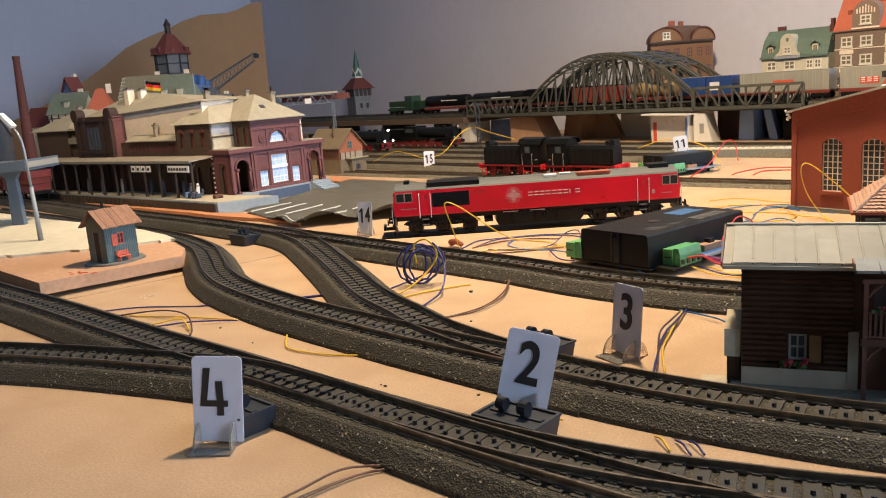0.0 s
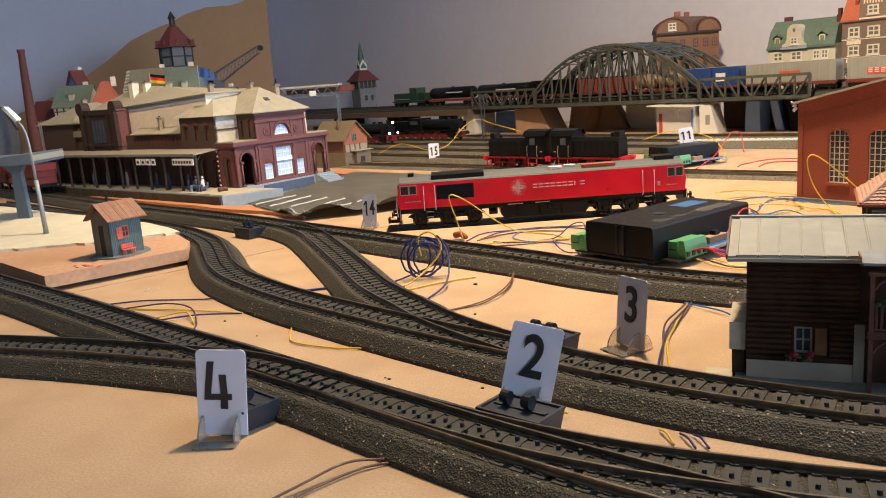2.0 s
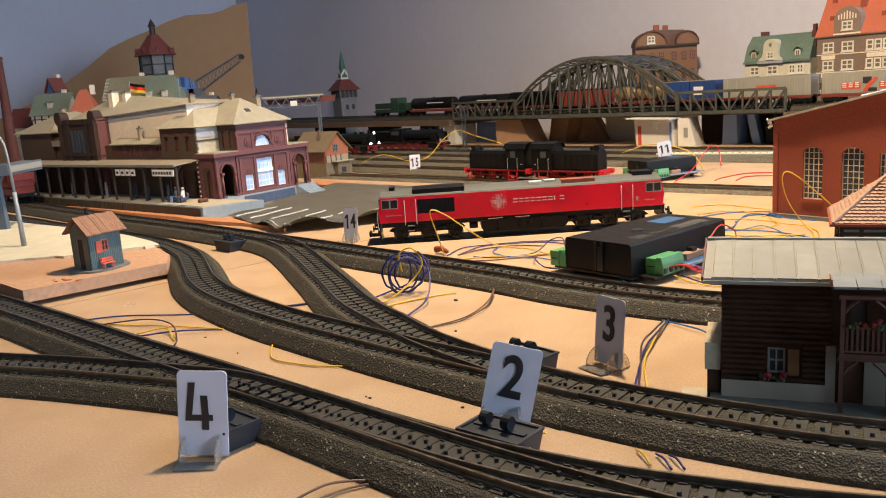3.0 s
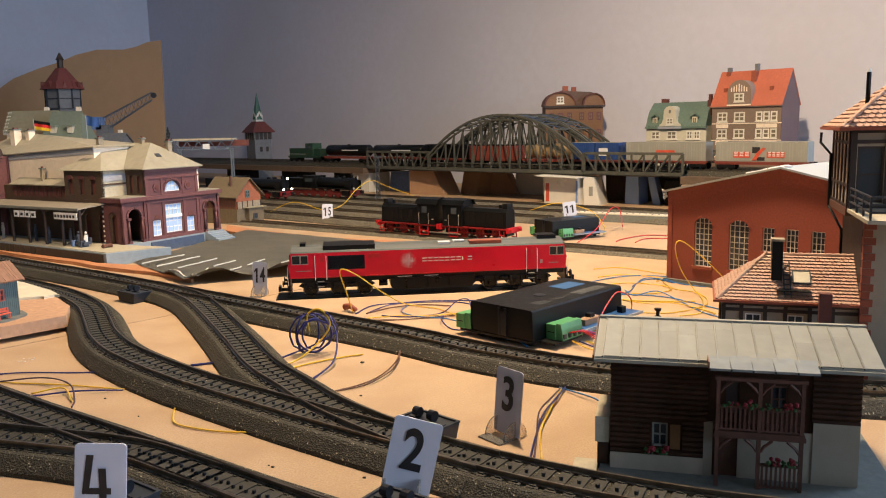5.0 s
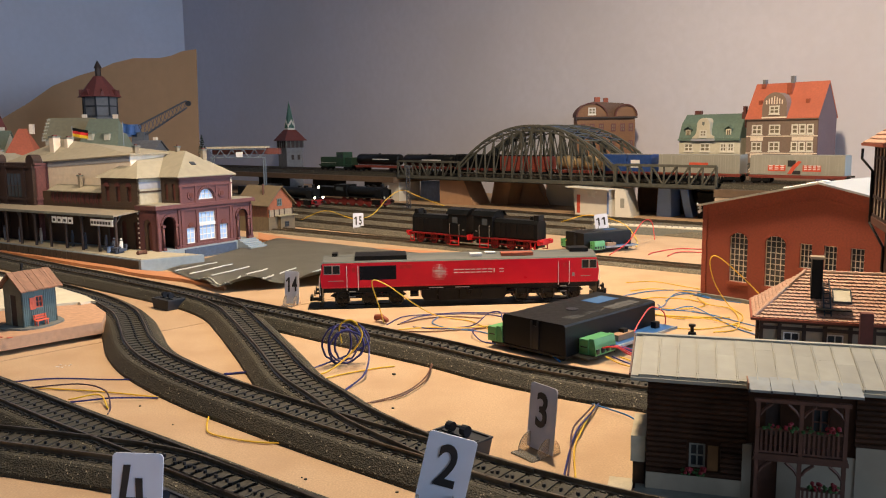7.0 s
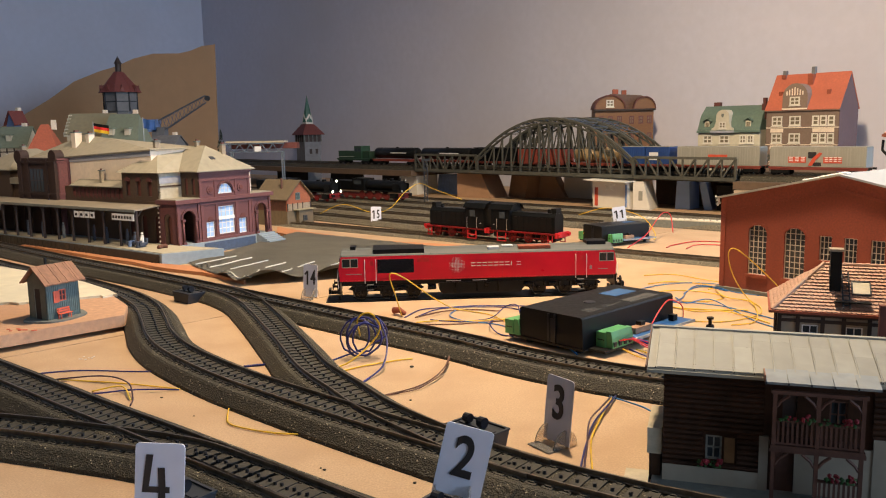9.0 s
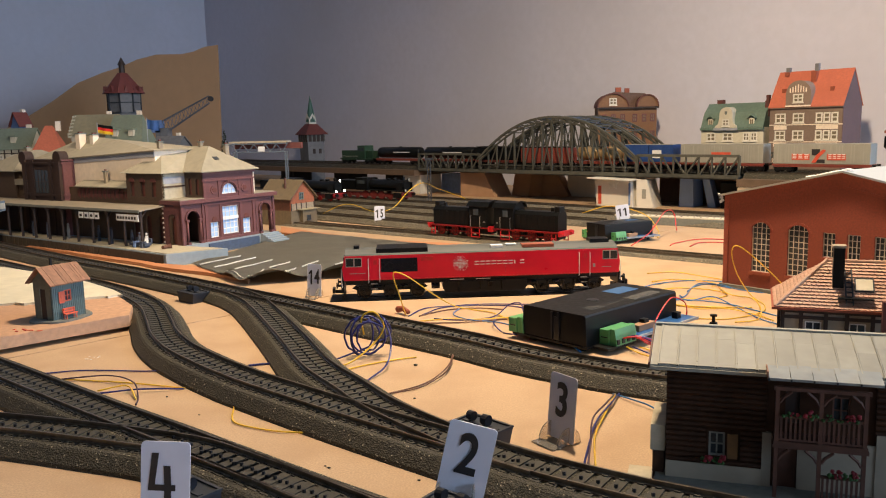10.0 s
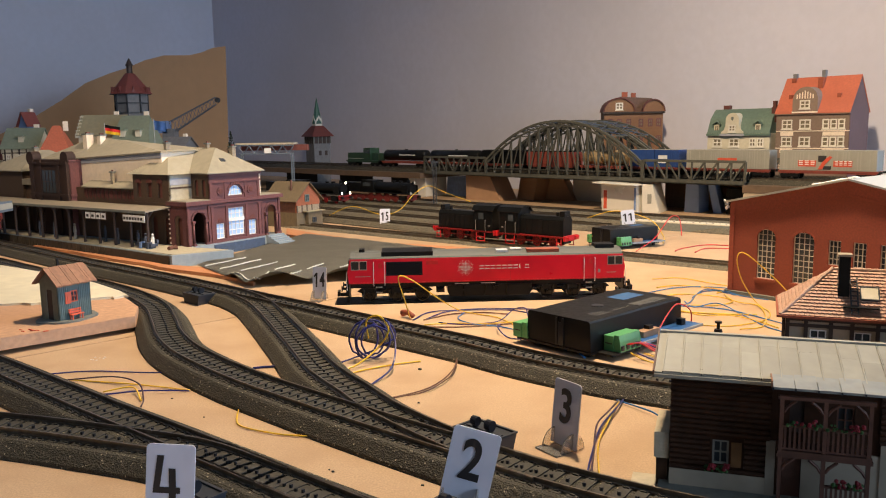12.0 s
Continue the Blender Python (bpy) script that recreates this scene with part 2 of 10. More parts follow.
M_ASPHALT = mat("grey_road_sheet", (0.165, 0.157, 0.135), 0.75, 0, 0.12, 400, 0.2, 1200, 0.0002, (0.140, 0.132, 0.113), 30)
M_LINE = mat("white_road_line", (0.62, 0.63, 0.58), 0.7, 0, 0.1, 200, 0)
M_PLATFORM = mat("platform_paving", (0.41, 0.365, 0.27), 0.8, 0, 0.1, 250, 0.2, 900, 0.0002)
M_PLATFORM_EDGE = mat("platform_concrete", (0.255, 0.31, 0.36), 0.7, 0, 0.1, 250, 0.15)
M_BRIDGE = mat("bridge_grey_paint", (0.075, 0.075, 0.062), 0.6, 0.1, 0.2, 200, 0.15, 900, 0.0002, (0.063, 0.063, 0.0521), 40)
# Grey bracing tinted blue for the daylight that falls on its top.
M_BRACE_DAYLIT = mat("bridge_bracing_daylit", (0.055, 0.075, 0.11), 0.6, 0, 0.2, 200)
M_BLUEGREY = mat("blue_grey_canopy", (0.095, 0.125, 0.165), 0.6, 0, 0.1, 150, 0.1)
M_LAMP_GREY = mat("lamp_post_grey", (0.30, 0.33, 0.35), 0.45, 0.2, 0.1, 200)
M_LAMP_HEAD = mat("lamp_head_white", (0.70, 0.70, 0.62), 0.4)
M_OXIDE = mat("hopper_oxide_red", (0.13, 0.02, 0.018), 0.45, 0, 0.2, 200, 0.15, 900, 0.0002, (0.1092, 0.0168, 0.0151), 60, spec=0.35)
M_FLAT_RED = mat("wagon_red_brown", (0.23, 0.045, 0.03), 0.55, 0, 0.2, 200)
M_CONT_GREY = mat("container_grey", (0.29, 0.285, 0.25), 0.5, 0, 0.06, 120, 0.05, 500, 0.0002)
M_CONT_BLUE = mat("container_blue", (0.02, 0.055, 0.20), 0.45, 0, 0.1, 120)
M_CONT_RED = mat("container_red_mark", (0.55, 0.08, 0.04), 0.5)
M_TANK_GOLD = mat("tank_tan", (0.35, 0.24, 0.12), 0.4, 0.3, 0.2, 150)
M_GREEN_LOCO = mat("loco_green_paint", (0.016, 0.052, 0.026), 0.45)
M_TERRA = mat("orange_tile_roof", (0.46, 0.120, 0.065), 0.65, 0, 0.12, 300, 0.2, 800, 0.0003)
M_HOUSE_BROWN = mat("brown_house_front", (0.22, 0.155, 0.12), 0.75, 0, 0.15, 300, 0.2)
M_HOUSE_GABLE_SHADE = mat("house_gable_shaded", (0.12, 0.070, 0.072), 0.75, 0, 0.12, 300, 0.2)
M_COPPER = mat("green_copper_roof", (0.11, 0.165, 0.13), 0.6, 0, 0.15, 200)
M_CREAM_WALL = mat("cream_house_front", (0.60, 0.55, 0.43), 0.75, 0, 0.08, 200)
M_OCHRE = mat("ochre_brown_brick", (0.205, 0.100, 0.048), 0.7, 0, 0.15, 300)
M_TOWN_GREEN = mat("grey_green_town_roof", (0.19, 0.225, 0.17), 0.65, 0, 0.12, 200)
M_DECK = mat("dark_deck_board", (0.13, 0.085, 0.055), 0.75, 0, 0.2, 120, 0.2)
M_OLIVE = mat("olive_sheet_roof", (0.25, 0.22, 0.14), 0.7, 0, 0.12, 150)
M_SHINGLE_DULL = mat("olive_brown_roof", (0.145, 0.110, 0.068), 0.75, 0, 0.15, 200, 0.2)
M_SLATE = mat("grey_stone_tower", (0.16, 0.162, 0.172), 0.75, 0, 0.15, 150)
M_TOWER_RED = mat("tower_red_roof", (0.16, 0.040, 0.034), 0.65, 0, 0.15, 200)
M_COPPER_GREEN = mat("spire_green", (0.035, 0.11, 0.085), 0.55)
M_BRICK_DARK = mat("dark_chimney_brick", (0.12, 0.036, 0.03), 0.75, 0, 0.2, 200)
M_CRANE = mat("crane_grey_steel", (0.13, 0.135, 0.155), 0.55, 0.2, 0.2, 200)
M_BOX_WHITE = mat("white_carton", (0.70, 0.66, 0.58), 0.6, 0, 0.05, 60)
M_BOX_BLUE = mat("blue_carton", (0.16, 0.25, 0.48), 0.55)
M_BOX_TAN = mat("tan_carton", (0.46, 0.37, 0.27), 0.7, 0, 0.08, 60)
M_BOX_BROWN = mat("brown_carton", (0.36, 0.21, 0.12), 0.7, 0, 0.1, 60)
M_WIRE_BLUE = mat("blue_wire", (0.014, 0.020, 0.15), 0.35, 0, 0.1, 60, 0)
M_WIRE_LBLUE = mat("light_blue_wire", (0.03, 0.16, 0.45), 0.35, 0, 0.1, 60, 0)
M_WIRE_YELLOW = mat("yellow_wire", (0.72, 0.46, 0.03), 0.35, 0, 0.1, 60, 0)
M_WIRE_RED = mat("red_wire", (0.55, 0.02, 0.02), 0.35, 0, 0.1, 60, 0)
M_WIRE_BROWN = mat("brown_wire", (0.13, 0.055, 0.03), 0.4, 0, 0.1, 60, 0)
M_WIRE_DARK = mat("dark_purple_wire", (0.06, 0.03, 0.05), 0.4, 0, 0.1, 60, 0)
M_ORANGE = mat("orange_fibreboard", (0.50, 0.22, 0.10), 0.75, 0, 0.1, 200, 0.2)
M_FLAG_BLUE = mat("flag_blue", (0.02, 0.07, 0.24), 0.6)
M_FLAG_Y, M_FLAG_R = mat("flag_yellow", (0.7, 0.45, 0.02), 0.6), mat("flag_red", (0.55, 0.02, 0.02), 0.6)
M_HEADLIGHT = glow("headlight_glow", (1.0, 0.93, 0.75), 9.0)
M_FIG_W, M_FIG_D = mat("figure_white", (0.6, 0.58, 0.55), 0.6), mat("figure_dark", (0.05, 0.06, 0.09), 0.6)
M_LABEL_BLUE = mat("dull_blue_label", (0.025, 0.09, 0.22), 0.6, 0, 0.1, 200, 0)
M_PRINT_FAINT = mat("faint_grey_print", (0.040, 0.039, 0.037), 0.6, 0, 0.5, 1500, 0)
M_LABEL_GREY = mat("worn_grey_print", (0.062, 0.060, 0.057), 0.7, 0, 0.5, 900, 0)
M_BOX_DAYLIT = mat("daylit_carton", (0.27, 0.40, 0.70), 0.6, 0, 0.06, 60)
M_WINDOW_CREAM = mat("cream_window_frame", (0.70, 0.66, 0.57), 0.6, 0, 0.06, 100, 0)

# ---- mesh helpers ----
def box(bm, x0, x1, y0, y1, z0, z1, m=None):
    vs = [bm.verts.new((x, y, z)) for x in (x0, x1) for y in (y0, y1) for z in (z0, z1)]
    for f in ((0, 1, 3, 2), (4, 6, 7, 5), (0, 4, 5, 1), (2, 3, 7, 6), (0, 2, 6, 4), (1, 5, 7, 3)):
        bm.faces.new([vs[i] for i in f])
    if m is not None:
        for v in vs:
            v.co = m @ v.co
    return vs


def prism(bm, pts, a, b, axis="y", m=None):
    """A polygon given in the other two axes (x z, x y or y z), drawn out along axis from a to b."""
    def at(p, h):
        return {"y": (p[0], h, p[1]), "z": (p[0], p[1], h), "x": (h, p[0], p[1])}[axis]
    lo, hi = [bm.verts.new(at(p, a)) for p in pts], [bm.verts.new(at(p, b)) for p in pts]
    if m is not None:
        for v in lo + hi:
            v.co = m @ v.co
    bm.faces.new(lo)
    bm.faces.new(hi[::-1])
    n = len(pts)
    for i in range(n):
        bm.faces.new((lo[i], hi[i], hi[(i + 1) % n], lo[(i + 1) % n]))


def tube(bm, pts, r, seg=8, caps=True, r_end=None):
    """A round bar or wire along points."""
    pts = [Vector(p) for p in pts]
    rings, side = [], None
    for i, p in enumerate(pts):
        d = (pts[min(i + 1, len(pts) - 1)] - pts[max(i - 1, 0)]).normalized()
        if side is None:
            side = d.cross(Vector((0, 0, 1)) if abs(d.z) < 0.9 else Vector((1, 0, 0))).normalized()
        else:
            side = (side - d * side.dot(d)).normalized()
        up = side.cross(d)
        rad = r if r_end is None else r + (r_end - r) * i / (len(pts) - 1)
        rings.append([bm.verts.new(p + (side * math.cos(a) + up * math.sin(a)) * rad) for a in (2 * math.pi * k / seg for k in range(seg))])
    for a, b in zip(rings, rings[1:]):
        for k in range(seg):
            bm.faces.new((a[k], a[(k + 1) % seg], b[(k + 1) % seg], b[k]))
    if caps:
        bm.faces.new(rings[0][::-1])
        bm.faces.new(rings[-1])


def disc(bm, centre, axis, r, thick, seg=16):
    c, a = Vector(centre), Vector(axis).normalized()
    tube(bm, [c - a * thick / 2, c + a * thick / 2], r, seg)


def smooth_path(pts, step=0.004):
    """Points along a curve through pts (Catmull-Rom), evenly spaced."""
    p = [Vector((*q, 0.0)[:3]) for q in pts]
    p = [p[0] * 2 - p[1]] + p + [p[-1] * 2 - p[-2]]
    fine = []
    for i in range(1, len(p) - 2):
        for k in range(24):
            t = k / 24
            fine.append(0.5 * (2 * p[i] + (p[i + 1] - p[i - 1]) * t + (2 * p[i - 1] - 5 * p[i] + 4 * p[i + 1] - p[i + 2]) * t * t + (3 * p[i] - p[i - 1] - 3 * p[i + 1] + p[i + 2]) * t ** 3))
    fine.append(p[-2])
    out, left = [fine[0]], step
    for a, b in zip(fine, fine[1:]):
        d = (b - a).length
        while d >= left and d > 0:
            a = a + (b - a) * (left / d)
            out.append(a)
            d, left = (b - a).length, step
        left -= d
    return out


def sweep(bm, path, section, caps=True):
    """Draws a cross-section (offset to the left, height) along a level path."""
    rings = []
    for i, p in enumerate(path):
        d = path[min(i + 1, len(path) - 1)] - path[max(i - 1, 0)]
        n = Vector((-d.y, d.x, 0)).normalized()
        rings.append([bm.verts.new(p + n * o + Vector((0, 0, h))) for o, h in section])
    k = len(section)
    for a, b in zip(rings, rings[1:]):
        for j in range(k):
            bm.faces.new((a[j], a[(j + 1) % k], b[(j + 1) % k], b[j]))
    if caps:
        bm.faces.new(rings[0][::-1])
        bm.faces.new(rings[-1])


def mesh_of(name, bm, material, smooth=False, bevel=0.0):
    if bevel:
        bmesh.ops.bevel(bm, geom=[e for e in bm.edges if len(e.link_faces) == 2 and e.calc_face_angle(0) > 0.6], offset=bevel, segments=1, affect="EDGES", clamp_overlap=True)
    bmesh.ops.recalc_face_normals(bm, faces=bm.faces)
    if smooth:
        for f in bm.faces:
            f.smooth = True
    me = bpy.data.meshes.new(name)
    bm.to_mesh(me)
    bm.free()
    me.materials.append(material)
    return me


def part(name, bm, material, parent=None, label="", smooth=False, bevel=0.0):
    ob = new(name, mesh_of(name, bm, material, smooth, bevel))
    ob.parent = parent
    return tagged(ob, label)


def thing(name, label, category, m=None, group="", kind=""):
    ob = new(name)
    ob.empty_display_size = 0.01
    if m is not None:
        ob.matrix_world = m
    return tagged(ob, label, category, group, kind)


def boxes(name, material, parent, *dims, label="", bevel=0.0, m=None):
    bm = bmesh.new()
    for d in dims:
        box(bm, *d, m=m)
    return part(name, bm, material, parent, label, bevel=bevel)


def lettering(text, size, material, m, parent, name="digit", sx=0.8, bold=0.02):
    cu = bpy.data.curves.new(name, "FONT")
    cu.body, cu.size, cu.extrude, cu.offset, cu.align_x, cu.align_y = text, size, size * 0.012, bold * size, "CENTER", "CENTER"
    tmp = bpy.data.objects.new(name, cu)
    me = bpy.data.meshes.new_from_object(tmp)
    bpy.data.objects.remove(tmp)
    me.transform(m @ Matrix.Diagonal((sx, 1, 1, 1)))
    me.materials.clear()
    me.materials.append(material)
    ob = new(name, me)
    ob.parent = parent
    return ob


def wall(name, parent, material, w, h, thick, holes, m, gable=0.0, label=""):
    """A wall panel standing on x from 0 to w, its face at y = 0 and its back at y = thick, with openings (x0, x1, z0, z1, arch)."""
    bm = bmesh.new()
    xs = sorted({0.0, w, *[v for q in holes for v in q[:2]]})
    zs = sorted({0.0, h, *[v for q in holes for v in q[2:4]]})
    def solid(i, j):
        if not (0 <= i < len(xs) - 1 and 0 <= j < len(zs) - 1):
            return False
        cx, cz = (xs[i] + xs[i + 1]) / 2, (zs[j] + zs[j + 1]) / 2
        return not any(q[0] < cx < q[1] and q[2] < cz < q[3] for q in holes)
    verts = {}
    def vert(x, y, z):
        if (x, y, z) not in verts:
            verts[(x, y, z)] = bm.verts.new((x, y, z))
        return verts[(x, y, z)]
    for i in range(len(xs) - 1):
        for j in range(len(zs) - 1):
            if not solid(i, j):
                continue
            a, b, c, d = xs[i], xs[i + 1], zs[j], zs[j + 1]
            bm.faces.new([vert(a, 0, c), vert(b, 0, c), vert(b, 0, d), vert(a, 0, d)])
            bm.faces.new([vert(a, thick, c), vert(a, thick, d), vert(b, thick, d), vert(b, thick, c)])
            for di, dj, e in ((-1, 0, ((a, c), (a, d))), (1, 0, ((b, c), (b, d))), (0, -1, ((a, c), (b, c))), (0, 1, ((a, d), (b, d)))):
                if not solid(i + di, j + dj):
                    (p, q), (r, s) = e
                    bm.faces.new([vert(p, 0, q), vert(r, 0, s), vert(r, thick, s), vert(p, thick, q)])
    for q in holes:
        if len(q) > 4 and q[4]:
            x0, x1, z1, rise = q[0], q[1], q[3], q[4]
            cx, hw = (x0 + x1) / 2, (x1 - x0) / 2
            for sgn in (-1, 1):
                arc = [(cx + sgn * hw * math.cos(k * math.pi / 16), z1 - rise + rise * math.sin(k * math.pi / 16)) for k in range(9)]
                prism(bm, arc + [(cx + sgn * hw, z1)], 0.00002, thick - 0.00002)
    if gable:
        prism(bm, [(0, h), (w, h), (w / 2, h + gable)], 0, thick)
    bm.transform(m)
    return part(name, bm, material, parent, label)


def window(parent, m, x0, x1, z0, z1, nx, nz, frame_mat, pane_mat, y=0.0006, bar=0.0004, arch=0.0, name="window"):
    """A window set into an opening: frame with glazing bars, and its pane as a piece of its own behind."""
    d0, d1 = y, y + 0.0007
    b = bar * 1.3
    bm = bmesh.new()
    loops = [[bm.verts.new((xx, dd, zz)) for xx, zz in ((x0 + e, z0 + e), (x1 - e, z0 + e), (x1 - e, z1 - e), (x0 + e, z1 - e))] for e, dd in ((0, d0), (b, d0), (b, d1), (0, d1))]
    for u, v in zip(loops, loops[1:] + loops[:1]):
        for i in range(4):
            bm.faces.new((u[i], u[(i + 1) % 4], v[(i + 1) % 4], v[i]))
    bm.transform(m)
    fr = part(name, bm, frame_mat, parent)
    for i in range(1, nx):
        c = x0 + (x1 - x0) * i / nx
        boxes("glazing_bar", frame_mat, fr, (c - bar / 2, c + bar / 2, d0 + 0.0001, d1, z0 + b, z1 - b), m=m)
    for j in range(1, nz):
        c = z0 + (z1 - z0) * j / nz
        boxes("glazing_bar", frame_mat, fr, (x0 + b, x1 - b, d0 + 0.0002, d1, c - bar / 2, c + bar / 2), m=m)
    bm = bmesh.new()
    box(bm, x0, x1, d1 + 0.0001, d1 + 0.0005, z0, z1)
    bm.transform(m)
    part("pane", bm, pane_mat, fr)
    return fr

# ---- the room ----
def room_box(name, u0, u1, v0, v1, z0, z1, material, label, category):
    bm = bmesh.new()
    box(bm, u0, u1, v0, v1, z0, z1)
    bm.transform(Matrix.Rotation(ROOM, 4, "Z"))
    return tagged(part(name, bm, material), label, category, kind="structure")


U0, U1, V0, V1, ZF, ZC = -2.80, 4.50, -1.60, 1.62, -0.78, 1.75
bm = bmesh.new()
for u0, u1, z0, z1 in ((U0 - 0.1, 0.15, ZF, ZC), (1.09, U1 + 0.1, ZF, ZC), (0.15, 1.09, ZF, 0.15), (0.15, 1.09, 1.09, ZC)):
    box(bm, u0, u1, V1, V1 + 0.1, z0, z1)
bm.transform(Matrix.Rotation(ROOM, 4, "Z"))
tagged(part("wall_north", bm, M_WALL), "plain pale painted room wall behind the layout", "wall", kind="structure")
room_box("wall_west", U0 - 0.1, U0, V0, V1, ZF, ZC, M_WALL, "plain pale grey painted room wall meeting the corner", "wall")
room_box("wall_south", U0 - 0.1, U1 + 0.1, V0 - 0.1, V0, ZF, ZC, M_WALL_LOW_BOUNCE, "unseen room wall greyed to cut bounced light", "wall")
room_box("floor", U0 - 0.1, U1 + 0.1, V0 - 0.1, V1 + 0.1, ZF - 0.1, ZF, M_FLOOR, "brown wooden floor of the room under the layout", "floor")
room_box("ceiling", U0 - 0.1, U1 + 0.1, V0 - 0.1, V1 + 0.1, ZC, ZC + 0.1, M_CEIL, "plain white painted ceiling of the room", "ceiling")
bm = bmesh.new()
for v0, v1, z0, z1 in ((V0, -0.10, ZF, ZC), (1.50, V1, ZF, ZC), (-0.10, 1.50, ZF, 0.12), (-0.10, 1.50, 1.40, ZC)):
    box(bm, U1, U1 + 0.1, v0, v1, z0, z1)
bm.transform(Matrix.Rotation(ROOM, 4, "Z"))
tagged(part("wall_east", bm, M_WALL_LOW_BOUNCE), "unseen room wall greyed to cut bounced light, with a window opening", "wall", kind="structure")

# casement frames in the two window openings
def casement(name, m, w, h, label):
    th = thing(name, label, "window", m, kind="structure")
    for nm, q in (("jamb", (0, 0.05, 0, h)), ("jamb", (w - 0.05, w, 0, h)), ("mullion", (w / 2 - 0.03, w / 2 + 0.03, 0.05, h - 0.05)), ("head_rail", (0.05, w - 0.05, h - 0.05, h)), ("bottom_rail", (0.05, w - 0.05, 0, 0.05))):
        boxes(nm, M_CEIL, th, (q[0], q[1], 0.03, 0.08, q[2], q[3]), bevel=0.004)


casement("window_1", Matrix.Rotation(ROOM, 4, "Z") @ pose(0.15, V1, 0.15), 0.94, 0.94, "white wooden casement window in the room wall")
casement("window_2", Matrix.Rotation(ROOM, 4, "Z") @ pose(U1 + 0.1, -0.10, 0.12, 0, 0, 90), 1.60, 1.28, "white wooden casement window in the far room wall")

# ---- the layout board: two fibreboard panels that meet in a narrow joint ----
SEAM_P, SEAM_N = Vector((-0.215, 0.618, 0)), Vector((0.735, -0.678, 0)).normalized()
for sgn in (1, -1):
    bm = bmesh.new()
    box(bm, -2.78, 0.95, -0.70, 1.60, -0.016, 0.0)
    bm.transform(Matrix.Rotation(ROOM, 4, "Z"))
    geom = list(bm.verts) + list(bm.edges) + list(bm.faces)
    cut = bmesh.ops.bisect_plane(bm, geom=geom, plane_co=SEAM_P + SEAM_N * 0.0006 * sgn, plane_no=SEAM_N * sgn, clear_inner=True)
    bmesh.ops.contextual_create(bm, geom=[e for e in cut["geom_cut"] if isinstance(e, bmesh.types.BMEdge)])
    tagged(part("ground_panel", bm, M_MDF), "bare tan fibreboard panel of the model railway layout", "baseboard", kind="structure")
room_box("table_top", -2.78, 0.95, -0.70, 1.60, -0.05, -0.0165, M_FLOOR, "wooden table under the layout board", "table")


# ---- track: moulded ballast bed, sleepers with contact studs, two rails ----
def sleeper_mesh(length, drop=0.0, material=None):
    bm = bmesh.new()
    box(bm, -0.0023, 0.0023, -length / 2, length / 2, 0.0064 - drop, 0.0079 - drop)
    for s in (-1, 1):
        box(bm, -0.0012, 0.0012, s * 0.00825 - 0.0019, s * 0.00825 + 0.0019, 0.0079 - drop, 0.0084 - drop)
    me = mesh_of("sleeper", bm, material or M_SLEEPER)
    me.materials.append(M_STUD)
    bm = bmesh.new()
    bm.from_mesh(me)
    tube(bm, [(0, 0, 0.0079 - drop), (0, 0, 0.0092 - drop)], 0.00075, 6)
    for f in bm.faces[-8:]:
        f.material_index = 1
    bm.to_mesh(me)
    bm.free()
    return me


SLEEPER, SLEEPER_LOW, SLEEPER_YARD = sleeper_mesh(0.0228), sleeper_mesh(0.0228, 0.0004), sleeper_mesh(0.0228, 0.0, M_SLEEPER_YARD)
STUDS = random.Random(4)


def track(label, pts, z=0.0, single=(), drop=0.0, name="track", bed=True, group="", rails=(0, 1)):
    """Track along a curve. single: (first, last) metres along it between which the sleepers are pieces of their own."""
    th = thing(name, label, "railway track", group=group)
    path = smooth_path(pts)
    for p in path:
        p.z = z
    if bed:
        bm = bmesh.new()
        sweep(bm, path, [(-0.020, 0.0), (-0.0196, 0.0018), (-0.0152, 0.0068 - drop), (-0.0140, 0.0076 - drop), (-0.0116, 0.0078 - drop), (-0.0111, 0.0073 - drop), (0.0111, 0.0073 - drop), (0.0116, 0.0078 - drop), (0.0140, 0.0076 - drop), (0.0152, 0.0068 - drop), (0.0196, 0.0018), (0.020, 0.0)])
        part("ballast_bed", bm, M_BED_YARD if group == "yard tracks" else M_BED, th)
    for s in rails:
        o = (-0.00825, 0.00825)[s]
        bm = bmesh.new()
        sweep(bm, path, [(o - 0.0010, 0.0078), (o - 0.0010, 0.0082), (o - 0.0003, 0.0085), (o - 0.00045, 0.0096), (o - 0.00045, 0.0103),
                         (o + 0.00045, 0.0103), (o + 0.00045, 0.0096), (o + 0.0003, 0.0085), (o + 0.0010, 0.0082), (o + 0.0010, 0.0078)])
        part("rail", bm, M_RAIL, th)
    ties = smooth_path(pts, 0.0070)
    rest = bmesh.new()
    for i, p in enumerate(ties):
        d = ties[min(i + 1, len(ties) - 1)] - ties[max(i - 1, 0)]
        m = Matrix.Translation((p.x, p.y, z)) @ Matrix.Rotation(math.atan2(d.y, d.x), 4, "Z")
        me = SLEEPER_YARD if group == "yard tracks" else SLEEPER_LOW if drop else SLEEPER
        if single and single[0] <= i * 0.0070 <= single[1]:
            ob = new("sleeper", me)
            ob.parent = th
            ob.matrix_local = m
        else:
            tmp = me.copy()
            tmp.transform(m)
            rest.from_mesh(tmp)
            bpy.data.meshes.remove(tmp)
    if rest.verts:
        me = bpy.data.meshes.new("sleeper_row")
        rest.to_mesh(me)
        me.materials.append(M_SLEEPER_YARD if group == "yard tracks" else M_SLEEPER)
        me.materials.append(M_STUD)
        ob = new("sleeper_row", me)
        ob.parent = th
        tagged(ob, kind="stuff")
    rest.free()
    return th


